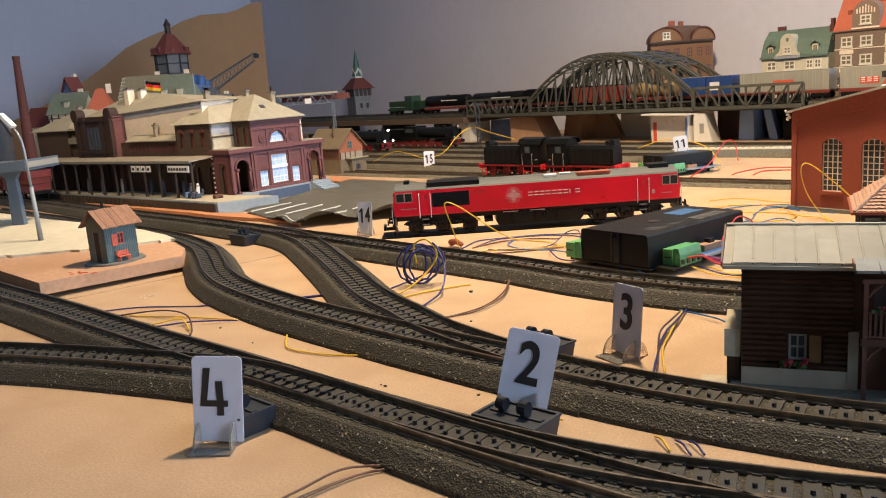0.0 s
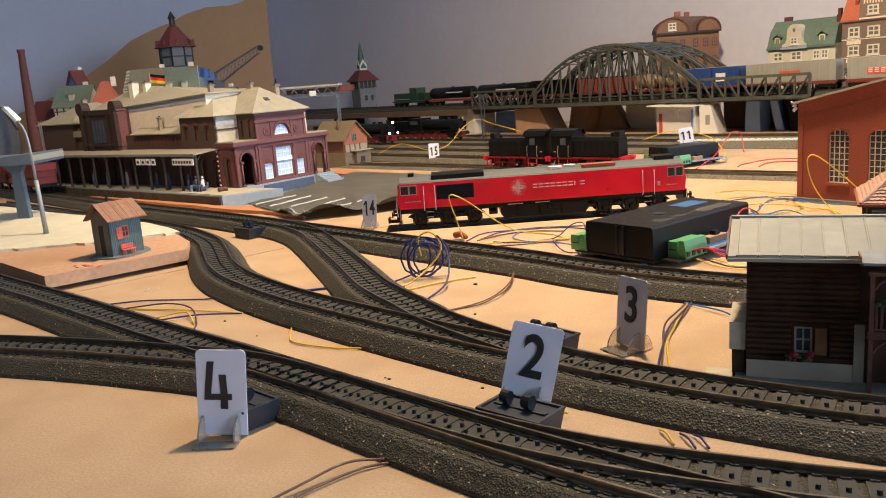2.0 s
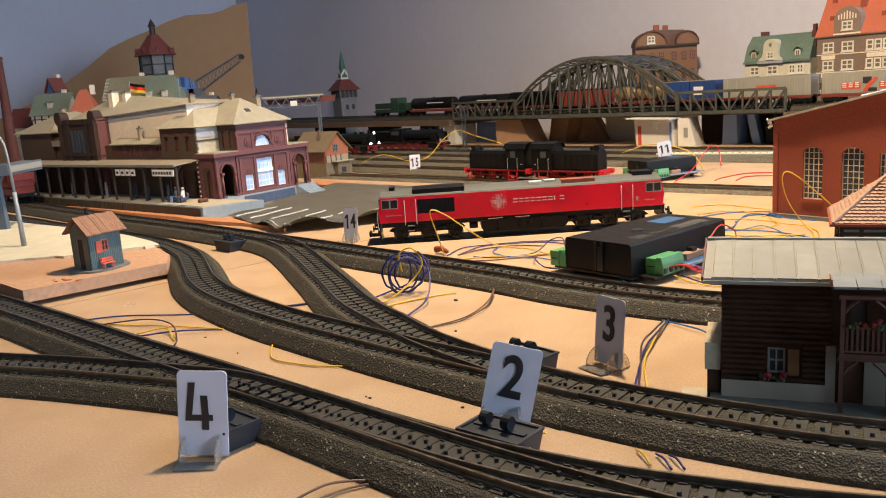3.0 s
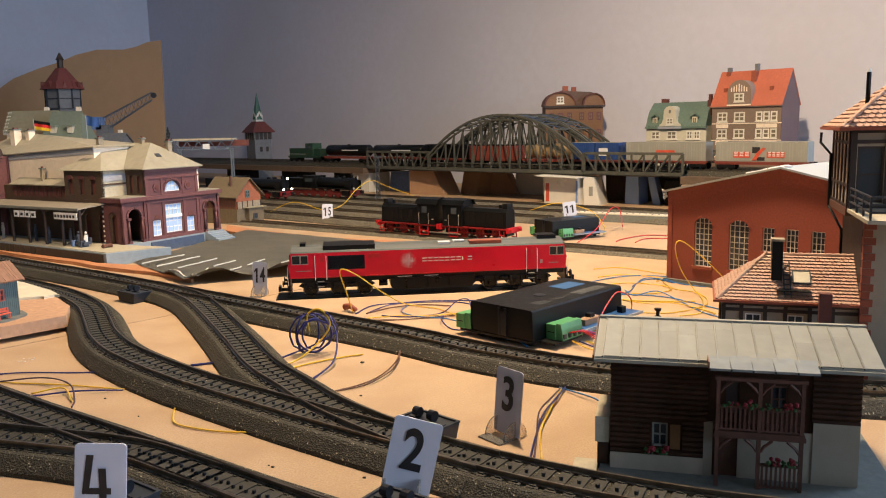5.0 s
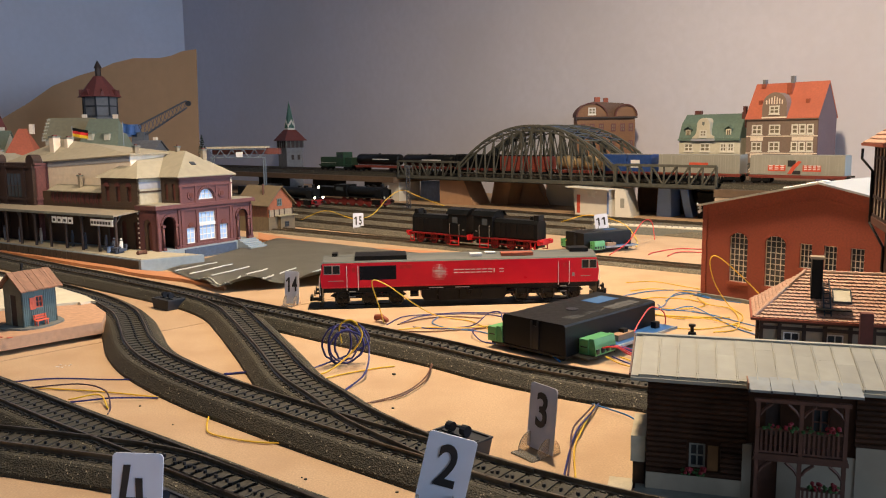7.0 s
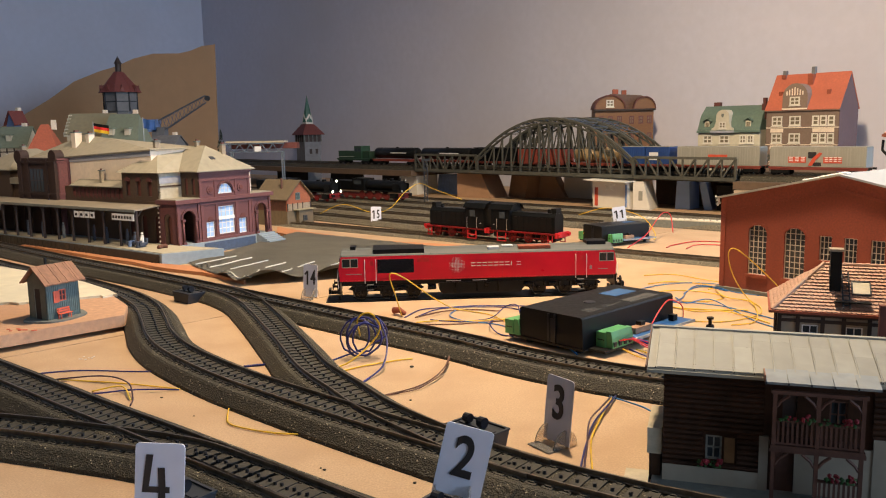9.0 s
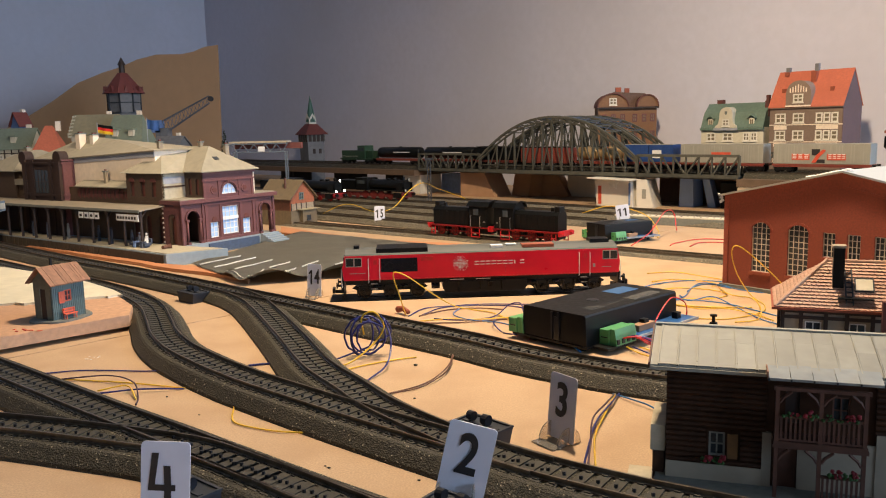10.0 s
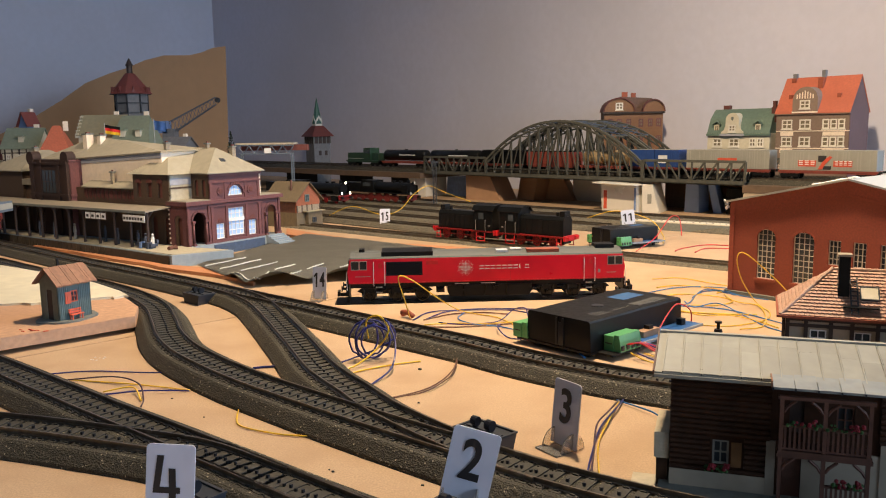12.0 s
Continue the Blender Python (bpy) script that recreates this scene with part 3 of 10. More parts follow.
def mm(*flat):
    return [(flat[i] / 1000, flat[i + 1] / 1000) for i in range(0, len(flat), 2)]


TRACK_A = mm(420, 262, 300, 262, 200, 267, 124, 280, 88, 290, 57, 301, 23, 318, -20, 346, -78, 388, -104, 407, -148, 438, -196, 473, -258, 518, -327, 566, -420, 632, -560, 740)
TRACK_AL = mm(-45, 363, -78, 386, -100, 396, -123, 403, -162, 414, -197, 422, -233, 429, -300, 438, -390, 444)
TRACK_AR = mm(-78, 388, -20, 345, 30, 309, 75, 280, 130, 247, 200, 210)
TRACK_B = mm(430, 318, 330, 312, 240, 312, 190, 316, 142, 329, 108, 344, 86, 356, 62, 371, 38, 389, -20, 432, -78, 478, -100, 497, -126, 522, -154, 553, -178, 589, -198, 628, -224, 675, -263, 723, -302, 759, -341, 790, -421, 846, -513, 917, -640, 1010)
TRACK_BR = mm(62, 370, 38, 389, 8, 420, -14, 446, -31, 472, -57, 512, -88, 577, -127, 656, -152, 700, -185, 738, -243, 786)
TRACK_C = mm(420, 430, 320, 436, 240, 450, 180, 470, 124, 496, 93, 515, 62, 538, 27, 570, -27, 613, -77, 653, -138, 702, -243, 786, -314, 841, -414, 916, -614, 1075, -800, 1225)
track("dark grey ballasted model track with a turnout beside number card four", TRACK_A, single=(0.18, 0.80))
track("branch track curving away beside the near board edge", TRACK_AL, single=(0.0, 0.32), drop=0.0004)
track("branch track leaving the turnout beside card two", TRACK_AR, single=(0.0, 0.2), drop=0.0006)
track("dark grey ballasted model track in an S-curve past the booth", TRACK_B, single=(0.18, 1.05))
track("branch track joining the through line near the coil of wire", TRACK_BR, single=(0.0, 0.5), drop=0.0004)
track("dark grey ballasted model track in front of the red locomotive", TRACK_C, single=(0.22, 0.95))

UY, VY = Vector((0.766, -0.643, 0)), Vector((0.643, 0.766, 0))


def yard(u, v, z=0.0):
    return UY * u + VY * v + Vector((0, 0, z))


def yard_track(v, u0, u1, label):
    a, b = yard(u0, v), yard(u1, v)
    return track(label, [(a.x, a.y), ((a.x + b.x) / 2, (a.y + b.y) / 2), (b.x, b.y)], group="yard tracks")


a, b = yard(-1.35, 0.797), yard(-0.335, 0.866)
track("grey ballasted yard track under the black diesels", [(a.x, a.y), ((a.x + b.x) / 2, (a.y + b.y) / 2), (b.x, b.y)], z=-0.0040, group="yard tracks")
for v, u1 in ((0.8985, -0.62), (0.976, -0.66), (1.0535, -0.62), (1.131, -0.10), (1.2085, 0.0)):
    yard_track(v, -1.75, u1, "grey ballasted yard track in front of the viaduct")

# ---- plate with the booth, cream ground, street lamp and platform roof ----
SLAB = mm(-275, 543, -211, 610, -222, 640, -243, 668, -276, 705, -312, 737, -352, 765, -440, 824, -560, 912, -860, 912, -860, 980, -980, 800, -480, 701)
bm = bmesh.new()
prism(bm, [(x, y) for x, y in SLAB], 0.0080, 0.016, "z")
for x, y in ((-0.300, 0.650), (-0.420, 0.740), (-0.560, 0.830), (-0.720, 0.860)):
    box(bm, x - 0.020, x + 0.020, y - 0.020, y + 0.020, 0.0047, 0.0081)
tagged(part("scenery_plate", bm, M_MDF_EDGE, bevel=0.0006), "brown fibreboard plate raised above the layout board", "scenery plate")
bm = bmesh.new()
rng = random.Random(3)
front = [(-0.500, 0.645), (-0.430, 0.640), (-0.372, 0.637), (-0.330, 0.640), (-0.295, 0.652), (-0.262, 0.665), (-0.243, 0.676)]
back = [(-0.262, 0.694), (-0.300, 0.729), (-0.345, 0.763), (-0.440, 0.822), (-0.560, 0.905), (-0.840, 0.905), (-0.800, 0.800)]
edge = []
for a, b in zip(front, front[1:]):
    for k in range(5):
        t = k / 5
        edge.append((a[0] + (b[0] - a[0]) * t + rng.uniform(-0.002, 0.002), a[1] + (b[1] - a[1]) * t + rng.uniform(-0.003, 0.003)))
prism(bm, edge + back, 0.016, 0.0178, "z")
tagged(part("cream_ground_cover", bm, M_CREAM_ROAD, bevel=0.0005), "pale cream plaster ground laid over the brown plate", "scenery ground")


def booth():
    th = thing("booth", "small teal wooden booth with a brown roof and red bench", "hut", pose(-0.254, 0.589, 0.0160, 0, 0, 63))
    bm = bmesh.new()
    ring = [(0.0125 + 0.021 * math.cos(a) * (1 + 0.06 * math.sin(5 * a)), 0.009 + 0.017 * math.sin(a) * (1 + 0.05 * math.cos(3 * a))) for a in (2 * math.pi * k / 28 for k in range(28))]
    prism(bm, ring, 0.0, 0.0012, "z")
    part("base", bm, M_GROUND_GREY, th, bevel=0.0003)
    W, D, Z0, H = 0.025, 0.0195, 0.0012, 0.0268
    front = pose(0, 0, Z0)
    hole = (0.0095, 0.0150, 0.0115, 0.0195)
    wall("front_wall", th, M_TEAL, W, H, 0.001, [hole], front, label="teal boarded wall with a red shutter")
    window(th, front, *hole[:4], 2, 2, M_ORANGE_RED, M_GLASS, 0.0002, 0.0006)
    boxes("shutter", M_ORANGE_RED, th, (0.0052, 0.0092, -0.0006, 0.0, 0.0122, 0.0202), (0.0065, 0.0078, -0.0009, -0.0006, 0.0150, 0.0175), label="red window shutter")
    side = pose(0, D, Z0, 0, 0, -90)
    wall("side_wall", th, M_BOOTH_SIDE, D, H, 0.001, [(0.0068, 0.0130, 0.0, 0.021)], side, gable=0.0075, label="grey-green boarded gable wall with a doorway")
    boxes("door", M_TIMBER_DARK, th, (0.0068, 0.0130, 0.0004, 0.0009, 0.0, 0.021), m=side)
    wall("side_wall", th, M_BOOTH_SIDE, D, H, 0.001, [], pose(W, 0, Z0, 0, 0, 90), gable=0.0075)
    wall("back_wall", th, M_TEAL, W, H, 0.001, [], pose(W, D, Z0, 0, 0, 180))
    for i in range(18):
        x = 0.0004 + i * 0.00140
        boxes("board_strip", M_TEAL, th, (x, x + 0.00018, -0.00025, 0.0, Z0, Z0 + (0.011 if 0.0090 < x < 0.0152 else H)))
    for sgn in (0, 1):
        y0, y1 = (-0.0042, D / 2) if sgn == 0 else (D + 0.0042, D / 2)
        zl, zh = Z0 + H - 0.0030, Z0 + H + 0.0085
        for i in range(16):
            x0 = -0.0030 + i * 0.0310 / 16
            lift = rng.uniform(0, 0.0004)
            bm = bmesh.new()
            prism(bm, [(y0, zl + lift), (y1, zh + lift), (y1, zh + 0.0009 + lift), (y0, zl + 0.0009 + lift)], x0, x0 + 0.00185, "x")
            part("roof_board", bm, M_SHINGLE, th)
    boxes("chimney", M_BLACK, th, (0.0105, 0.0118, D / 2 + 0.004, D / 2 + 0.0053, 0.030, 0.0420))
    bm = bmesh.new()
    box(bm, 0.006, 0.0155, -0.0050, -0.0022, 0.0045, 0.0051)
    box(bm, 0.006, 0.0155, -0.0020, -0.0015, 0.0056, 0.0068)
    box(bm, 0.006, 0.0155, -0.0017, -0.0012, 0.0072, 0.0084)
    for x in (0.0068, 0.0142):
        box(bm, x, x + 0.0006, -0.0048, -0.0042, 0.0012, 0.0045)
        box(bm, x, x + 0.0006, -0.0022, -0.0014, 0.0012, 0.0084)
    b = part("bench", bm, M_ORANGE_RED, None)
    b.matrix_world = th.matrix_world.copy()
    tagged(b, "tiny red slatted bench against the teal booth wall", "bench")


booth()
bm = bmesh.new()
for k in range(9):
    x, y = -0.262 + rng.uniform(-0.01, 0.012), 0.566 + rng.uniform(-0.004, 0.004)
    box(bm, x, x + 0.002, y, y + 0.0009, 0.0160, 0.0165, Matrix.Translation((0, 0, 0)))
tagged(part("red_crumbs", bm, M_ORANGE_RED), "small red crumbs scattered on the brown plate", "crumbs", kind="stuff")


def street_lamp():
    th = thing("street_lamp", "grey model street lamp with a flat white head", "street lamp", pose(-0.374, 0.699, 0.0178))
    bm = bmesh.new()
    tube(bm, [(0, 0, 0), (-0.0008, 0, 0.045)], 0.0021, 12, r_end=0.0016)
    part("lower_post", bm, M_LAMP_GREY, th, smooth=True)
    bm = bmesh.new()
    tube(bm, [(-0.0008, 0, 0.045), (-0.0016, 0, 0.075), (-0.0030, 0.0005, 0.083), (-0.0058, 0.0010, 0.0895), (-0.0082, 0.0015, 0.0925)], 0.0012, 10, r_end=0.0008)
    part("arm", bm, M_LAMP_GREY, th, smooth=True)
    bm = bmesh.new()
    box(bm, -0.013, 0.0015, -0.0033, 0.0033, -0.0010, 0.0014)
    bm.transform(Matrix.Translation((-0.0094, 0.0015, 0.0950)) @ pose(0, 0, 0, 0, 48, 0))
    part("lamp_head", bm, M_LAMP_HEAD, th, "flat white lamp head", bevel=0.0006)


street_lamp()


def platform_roof():
    th = thing("platform_roof", "blue-grey cantilever platform roof on a single pillar", "platform canopy", pose(-0.461, 0.800, 0.0178, 0, 0, 4))
    bm = bmesh.new()
    prism(bm, [(-0.0060, 0), (0.0060, 0), (0.0045, 0.044), (0.0100, 0.053), (-0.0140, 0.053), (-0.0045, 0.044)], -0.003, 0.003)
    part("pillar", bm, M_BLUEGREY, th, bevel=0.0008)
    bm = bmesh.new()
    prism(bm, [(-0.19, 0.0545), (-0.19, 0.0620), (-0.01, 0.0600), (0.032, 0.0628), (0.032, 0.0530), (0.0, 0.0530)], -0.030, 0.030)
    part("roof_slab", bm, M_BLUEGREY, th, bevel=0.0006)
    boxes("fascia", M_CONT_GREY, th, (0.0322, 0.0332, -0.028, 0.028, 0.0555, 0.0610))


platform_roof()

# the plate lies low over the board, and all that stands on it with it
SET_BACK = Matrix.Translation((0.045, 0.073, 0.134)) @ Matrix.Scale(1.036, 4) @ Matrix.Translation((-0.045, -0.073, -0.134))
ON_PLATE = ("scenery_plate", "cream_ground_cover", "booth", "street_lamp", "platform_roof", "bench", "red_crumbs")


def set_back():
    for ob in bpy.data.objects:
        if ob.parent is None and ob.name.split(".")[0] in ON_PLATE:
            ob.matrix_world = SET_BACK @ ob.matrix_world


# ---- number cards in clear feet ----
def number_card(text, x, y, turn, lean=0.0, w=0.0180, h=0.0360, z=0.0, tint=""):
    th = thing("number_card", f"white paper card with black number {text} in a clear plastic foot", "number card", pose(x, y, z, 0, 0, turn), "numbered track cards")
    tilt = pose(0, 0, 0, -6, lean, 0)
    bm = bmesh.new()
    r = 0.0016
    pts = [(-w / 2, 0.001), (w / 2, 0.001)]
    for cx, a0 in ((w / 2 - r, 0), (-w / 2 + r, 90)):
        pts += [(cx + r * math.cos(radians(a0 + k * 22.5)), h - r + r * math.sin(radians(a0 + k * 22.5))) for k in range(5)]
    prism(bm, pts, -0.0003, 0.0003)
    bm.transform(tilt)
    part("card", bm, M_CARD, th)
    face = tilt @ pose(0, -0.0005, h * 0.60, 90, 0, 0)
    if len(text) == 1:
        if text == "4":
            a, b = w * 0.28, h * 0.27
            face = face @ Matrix.Translation((-0.0012, 0, 0))
            for q in ([(-a * 0.72, b), (-a * 0.22, b), (-a * 0.50, -b * 0.36), (-a * 0.50, -b * 0.62), (-a, -b * 0.62)], [(-a * 0.50, -b * 0.62), (a, -b * 0.62), (a, -b * 0.36), (-a * 0.50, -b * 0.36)], [(a * 0.20, -b * 0.36), (a * 0.70, -b * 0.36), (a * 0.62, b * 0.45), (a * 0.12, b * 0.45)], [(a * 0.20, -b), (a * 0.70, -b), (a * 0.70, -b * 0.62), (a * 0.20, -b * 0.62)]):
                bm = bmesh.new()
                prism(bm, q, 0.0, 0.0002, "z", face)
                part("digit_stroke", bm, M_INK, th)
        else:
            lettering(text, h * 0.70, M_INK, face, th, sx=0.78, bold=0.020)
    else:
        for k, ch in enumerate(text):
            at = face @ Matrix.Translation(((k - 0.5) * w * 0.42, 0, 0))
            if ch == "1":
                a, b = w * 0.075, h * 0.215
                bm = bmesh.new()
                prism(bm, [(-a * 0.6, -b), (a, -b), (a, b), (-a * 0.5, b), (-a * 2.6, b * 0.58), (-a * 2.0, b * 0.36), (-a * 0.6, b * 0.62)], 0.0, 0.0002, "z", at)
                part("digit", bm, M_INK, th)
            else:
                lettering(ch, h * 0.60, M_INK, at, th, sx=0.54, bold=0.024)
    bm = bmesh.new()
    for sx in (-1, 1):
        fin = [(-0.0070, 0.0)] + [(0.0070 * math.cos(math.pi - k * math.pi / 10), 0.0082 * math.sin(k * math.pi / 10)) for k in range(1, 10)] + [(0.0070, 0.0)]
        prism(bm, fin, sx * w * 0.36 - 0.0003, sx * w * 0.36 + 0.0003, "x")
    box(bm, -w * 0.42, w * 0.42, -0.0105, -0.0050, 0.0, 0.0007)
    box(bm, -w * 0.40, w * 0.40, 0.0008, 0.0014, 0.0, 0.008)
    part("foot", bm, M_CLEAR, th, "clear plastic card foot")
    return th


number_card("4", -0.0758, 0.3375, 2, 3, w=0.0178, h=0.0314)
number_card("2", 0.0292, 0.3575, -8, 12.5, w=0.0184, h=0.0312)
number_card("3", 0.0728, 0.4185, -52, 0, w=0.0168, h=0.0305)
number_card("14", -0.1090, 0.7420, -14, 0, w=0.0130, h=0.0285)
number_card("11", 0.210, 1.090, 0, -7, w=0.0165, h=0.0232, z=0.0180)
number_card("15", -0.123, 1.262, 0, 0, w=0.0155, h=0.0290, z=0.0)


# ---- lever boxes beside the turnouts ----
def lever_box(x, y, turn):
    th = thing("lever_box", "dark grey turnout lever box with two black knobs", "switch box", pose(x, y, 0, 0, 0, turn), "turnout lever boxes")
    bm = bmesh.new()
    prism(bm, [(-0.0105, 0), (0.0105, 0), (0.0125, 0.0080), (-0.0125, 0.0080)], -0.0078, 0.0078)
    part("case", bm, M_LEVER, th, bevel=0.0005)
    boxes("rim", M_LEVER, th, (-0.0128, 0.0128, -0.0081, -0.0069, 0.0080, 0.0088), (-0.0128, 0.0128, 0.0069, 0.0081, 0.0080, 0.0088), (-0.0128, -0.0116, -0.0069, 0.0069, 0.0080, 0.0088), (0.0116, 0.0128, -0.0069, 0.0069, 0.0080, 0.0088))
    for kx, r in ((-0.0060, 0.0022), (0.0030, 0.0025)):
        bm = bmesh.new()
        tube(bm, [(kx, 0, 0.0080), (kx, 0, 0.0098)], 0.0012, 10)
        tube(bm, [(kx - 0.0012, 0, 0.0112), (kx + 0.0020, 0, 0.0112)], r, 12)
        part("knob", bm, M_KNOB, th, "black lever knob", smooth=False, bevel=0.0004)
    boxes("link", M_LEVER, th, (-0.0105, 0.0105, -0.0011, 0.0011, 0.0080, 0.0086))
    return th


lever_box(-0.0735, 0.3520, -36)
lever_box(0.0290, 0.3385, -34)
lever_box(0.0375, 0.4180, -43)
lever_box(-0.2105, 0.7310, -38)


# ---- locomotives and wagons ----
def wheels(parent, xs, r, y0, y1, z, material, tyre=None):
    for x in xs:
        for y in (y0, y1):
            bm = bmesh.new()
            disc(bm, (x, y, z + r), (0, 1, 0), r, 0.0022, 20)
            wh = part("wheel", bm, material, parent)
            bm = bmesh.new()
            disc(bm, (x, y + (-0.0012 if y == y0 else 0.0012), z + r), (0, 1, 0), r * 0.35, 0.0010, 12)
            part("hub", bm, tyre or M_WHEEL, wh)


def red_loco():
    th = thing("red_diesel_locomotive", "bright red diesel locomotive with grey roof over a black shadow strip", "locomotive", pose(-0.0789, 0.7210, 0.0, 0, 0, 6.6))
    L, D, ZS, ZE, ZR = 0.2305, 0.0300, 0.0177, 0.0382, 0.0428
    # Thin black strip put in for the shadow and rails beneath the loco.
    b = boxes("display_base", M_BLACK, None, (-0.012, L + 0.010, 0.001, D - 0.001, 0.0, 0.0009), bevel=0.0002)
    b.matrix_world = th.matrix_world.copy()
    tagged(b, "thin black strip for the shadow and rails under the red locomotive", "display base")
    bm = bmesh.new()
    side = [(0, ZS), (L, ZS), (L + 0.0010, ZS + 0.010), (L - 0.0012, ZE), (0.0012, ZE), (-0.0010, ZS + 0.010)]
    prism(bm, side, 0, D)
    part("body", bm, M_RED, th, "glossy red body", bevel=0.0007)
    bm = bmesh.new()
    prof = [(0.0, ZE), (0.0008, ZE + 0.0012), (0.0060, ZE + 0.0034), (0.0115, ZR), (0.0185, ZR), (0.0240, ZE + 0.0034), (0.0292, ZE + 0.0012), (D, ZE)]
    prism(bm, prof, 0.0014, L - 0.0014, "x")
    part("roof", bm, M_GREY_ROOF, th, "grey roof")
    def on_side(name, x0, x1, z0, z1, material, label="", proud=0.0003, back=0.0004):
        return boxes(name, material, th, (x0, x1, -proud, back, z0, z1), label=label)
    on_side("sill", 0.001, L - 0.001, ZS - 0.0001, ZS + 0.0007, M_FRAME_RED)
    for x0, x1 in ((0.0022, 0.0085), (0.0092, 0.0150), (0.2168, 0.2225), (0.2232, 0.2290)):
        w = on_side("cab_window", x0, x1, ZS + 0.0118, ZS + 0.0185, M_GLASS_CAB, "grey cab window", 0.0002)
        for q in ((x0 - 0.0002, x1 + 0.0002, ZS + 0.0184, ZS + 0.0189), (x0 - 0.0002, x1 + 0.0002, ZS + 0.0114, ZS + 0.0119), (x0 - 0.0002, x0 + 0.0002, ZS + 0.0119, ZS + 0.0184), (x1 - 0.0002, x1 + 0.0002, ZS + 0.0119, ZS + 0.0184)):
            boxes("window_frame", M_CONT_GREY, w, (q[0], q[1], -0.0005, 0.0002, q[2], q[3]))
    g = on_side("grille", 0.0310, 0.0612, ZS + 0.0062, ZS + 0.0178, M_GRILLE, "black side grille", 0.0002)
    for i in range(14):
        z = ZS + 0.0068 + i * 0.0008
        boxes("slat", M_GRILLE, g, (0.0314, 0.0608, -0.0005, -0.0002, z, z + 0.0004))
    for x0, x1 in ((0.0212, 0.0292), (0.1972, 0.2052)):
        on_side("door", x0, x1, ZS + 0.0012, ZS + 0.0196, M_RED, "red cab door", 0.0004)
        on_side("door_window", x0 + 0.0036, x1 - 0.0016, ZS + 0.0128, ZS + 0.0168, M_FRAME_RED, "", 0.0005)
        for x in (x0 - 0.0006, x1 + 0.0006):
            bm = bmesh.new()
            tube(bm, [(x, -0.0002, ZS - 0.002), (x, -0.0011, ZS - 0.001), (x, -0.0011, ZS + 0.0170), (x, -0.0002, ZS + 0.0178)], 0.00026, 6)
            part("handrail", bm, M_WHITE, th, "thin white handrail")
        for k in range(3):
            boxes("step", M_CONT_GREY, th, (x0 + 0.0010, x1 - 0.0015, -0.0010, 0.001, ZS - 0.0035 - 0.0042 * k, ZS - 0.0030 - 0.0042 * k))
    for x in (0.0757, 0.1347, 0.1960):
        on_side("panel_joint", x - 0.00012, x + 0.00012, ZS + 0.001, ZE - 0.001, M_FRAME_RED, "", 0.0001)
    on_side("side_panel", 0.0640, 0.0740, ZS + 0.0150, ZS + 0.0182, M_FRAME_RED, "", 0.0002)
    # white cross of little squares, and nine plain bars where the name stands
    for i in range(-5, 6):
        for j in range(-5, 6):
            if abs(i) + abs(j) <= 7:
                s = 0.00040 if min(abs(i), abs(j)) <= 1 and abs(i) + abs(j) < 5 else 0.00019
                x, z = 0.0970 + i * 0.00122, ZS + 0.0115 + j * 0.00122
                boxes("emblem_dot", M_WHITE, th, (x - s, x + s, -0.00025, 0.0002, z - s, z + s))
    for k in range(9):
        x, w = 0.1088 + k * 0.00475, (0.0036 if k != 7 else 0.0008)
        bars = ((0, w, 0.0, 0.00066), (0, w, 0.0024, 0.00306)) if w > 0.001 else ((0, w, 0.0, 0.0031),)
        boxes("lettering_bar", M_WHITE, th, *[(x + a, x + b, -0.0002, 0.0004, ZS + 0.0102 + c, ZS + 0.0102 + d) for a, b, c, d in bars])
    on_side("small_print", 0.005, 0.018, ZS + 0.0056, ZS + 0.0061, M_CONT_GREY, "", 0.0002)
    on_side("small_print", 0.2085, 0.2105, ZS + 0.0050, ZS + 0.0080, M_CONT_GREY, "", 0.0002)
    on_side("small_print", 0.2160, 0.2240, ZS + 0.0048, ZS + 0.0053, M_CONT_GREY, "", 0.0002)
    boxes("exhaust_housing", M_BLACK, th, (0.0275, 0.0700, 0.0018, 0.0282, ZE + 0.0006, ZR + 0.0006), label="black roof housing", bevel=0.0006)
    boxes("roof_horn", M_BLACK, th, (0.0085, 0.0130, 0.010, 0.020, ZR - 0.0005, ZR + 0.0022))
    boxes("roof_fan", M_BLACK, th, (0.2080, 0.2240, 0.008, 0.022, ZR - 0.0005, ZR + 0.0026), bevel=0.0006)
    boxes("roof_hatch", M_BRICK_TRIM, th, (0.1490, 0.1760, 0.0030, 0.0130, ZR - 0.0022, ZR + 0.0004), label="dull red roof hatch")
    boxes("roof_hatch", M_WHITE, th, (0.1230, 0.1330, 0.0040, 0.0110, ZR - 0.0018, ZR + 0.0003), label="white roof patch")
    boxes("roof_hatch", M_WHITE, th, (0.1360, 0.1450, 0.0080, 0.0150, ZR - 0.0004, ZR + 0.0005))
    for x in (0.075, 0.110, 0.1345, 0.178, 0.197):
        boxes("roof_joint", M_BLACK, th, (x, x + 0.0003, 0.0005, 0.0295, ZE + 0.0010, ZE + 0.0014))
    zw = 0.0009
    for x0 in (0.0065, 0.1560):
        bm = bmesh.new()
        prism(bm, [(x0, zw + 0.0098), (x0 + 0.006, zw + 0.0076), (x0 + 0.056, zw + 0.0076), (x0 + 0.063, zw + 0.0098), (x0 + 0.060, zw + 0.0122), (x0 + 0.003, zw + 0.0122)], 0.0022, 0.0038)
        box(bm, x0 + 0.004, x0 + 0.060, 0.007, 0.023, zw + 0.0080, zw + 0.0140)
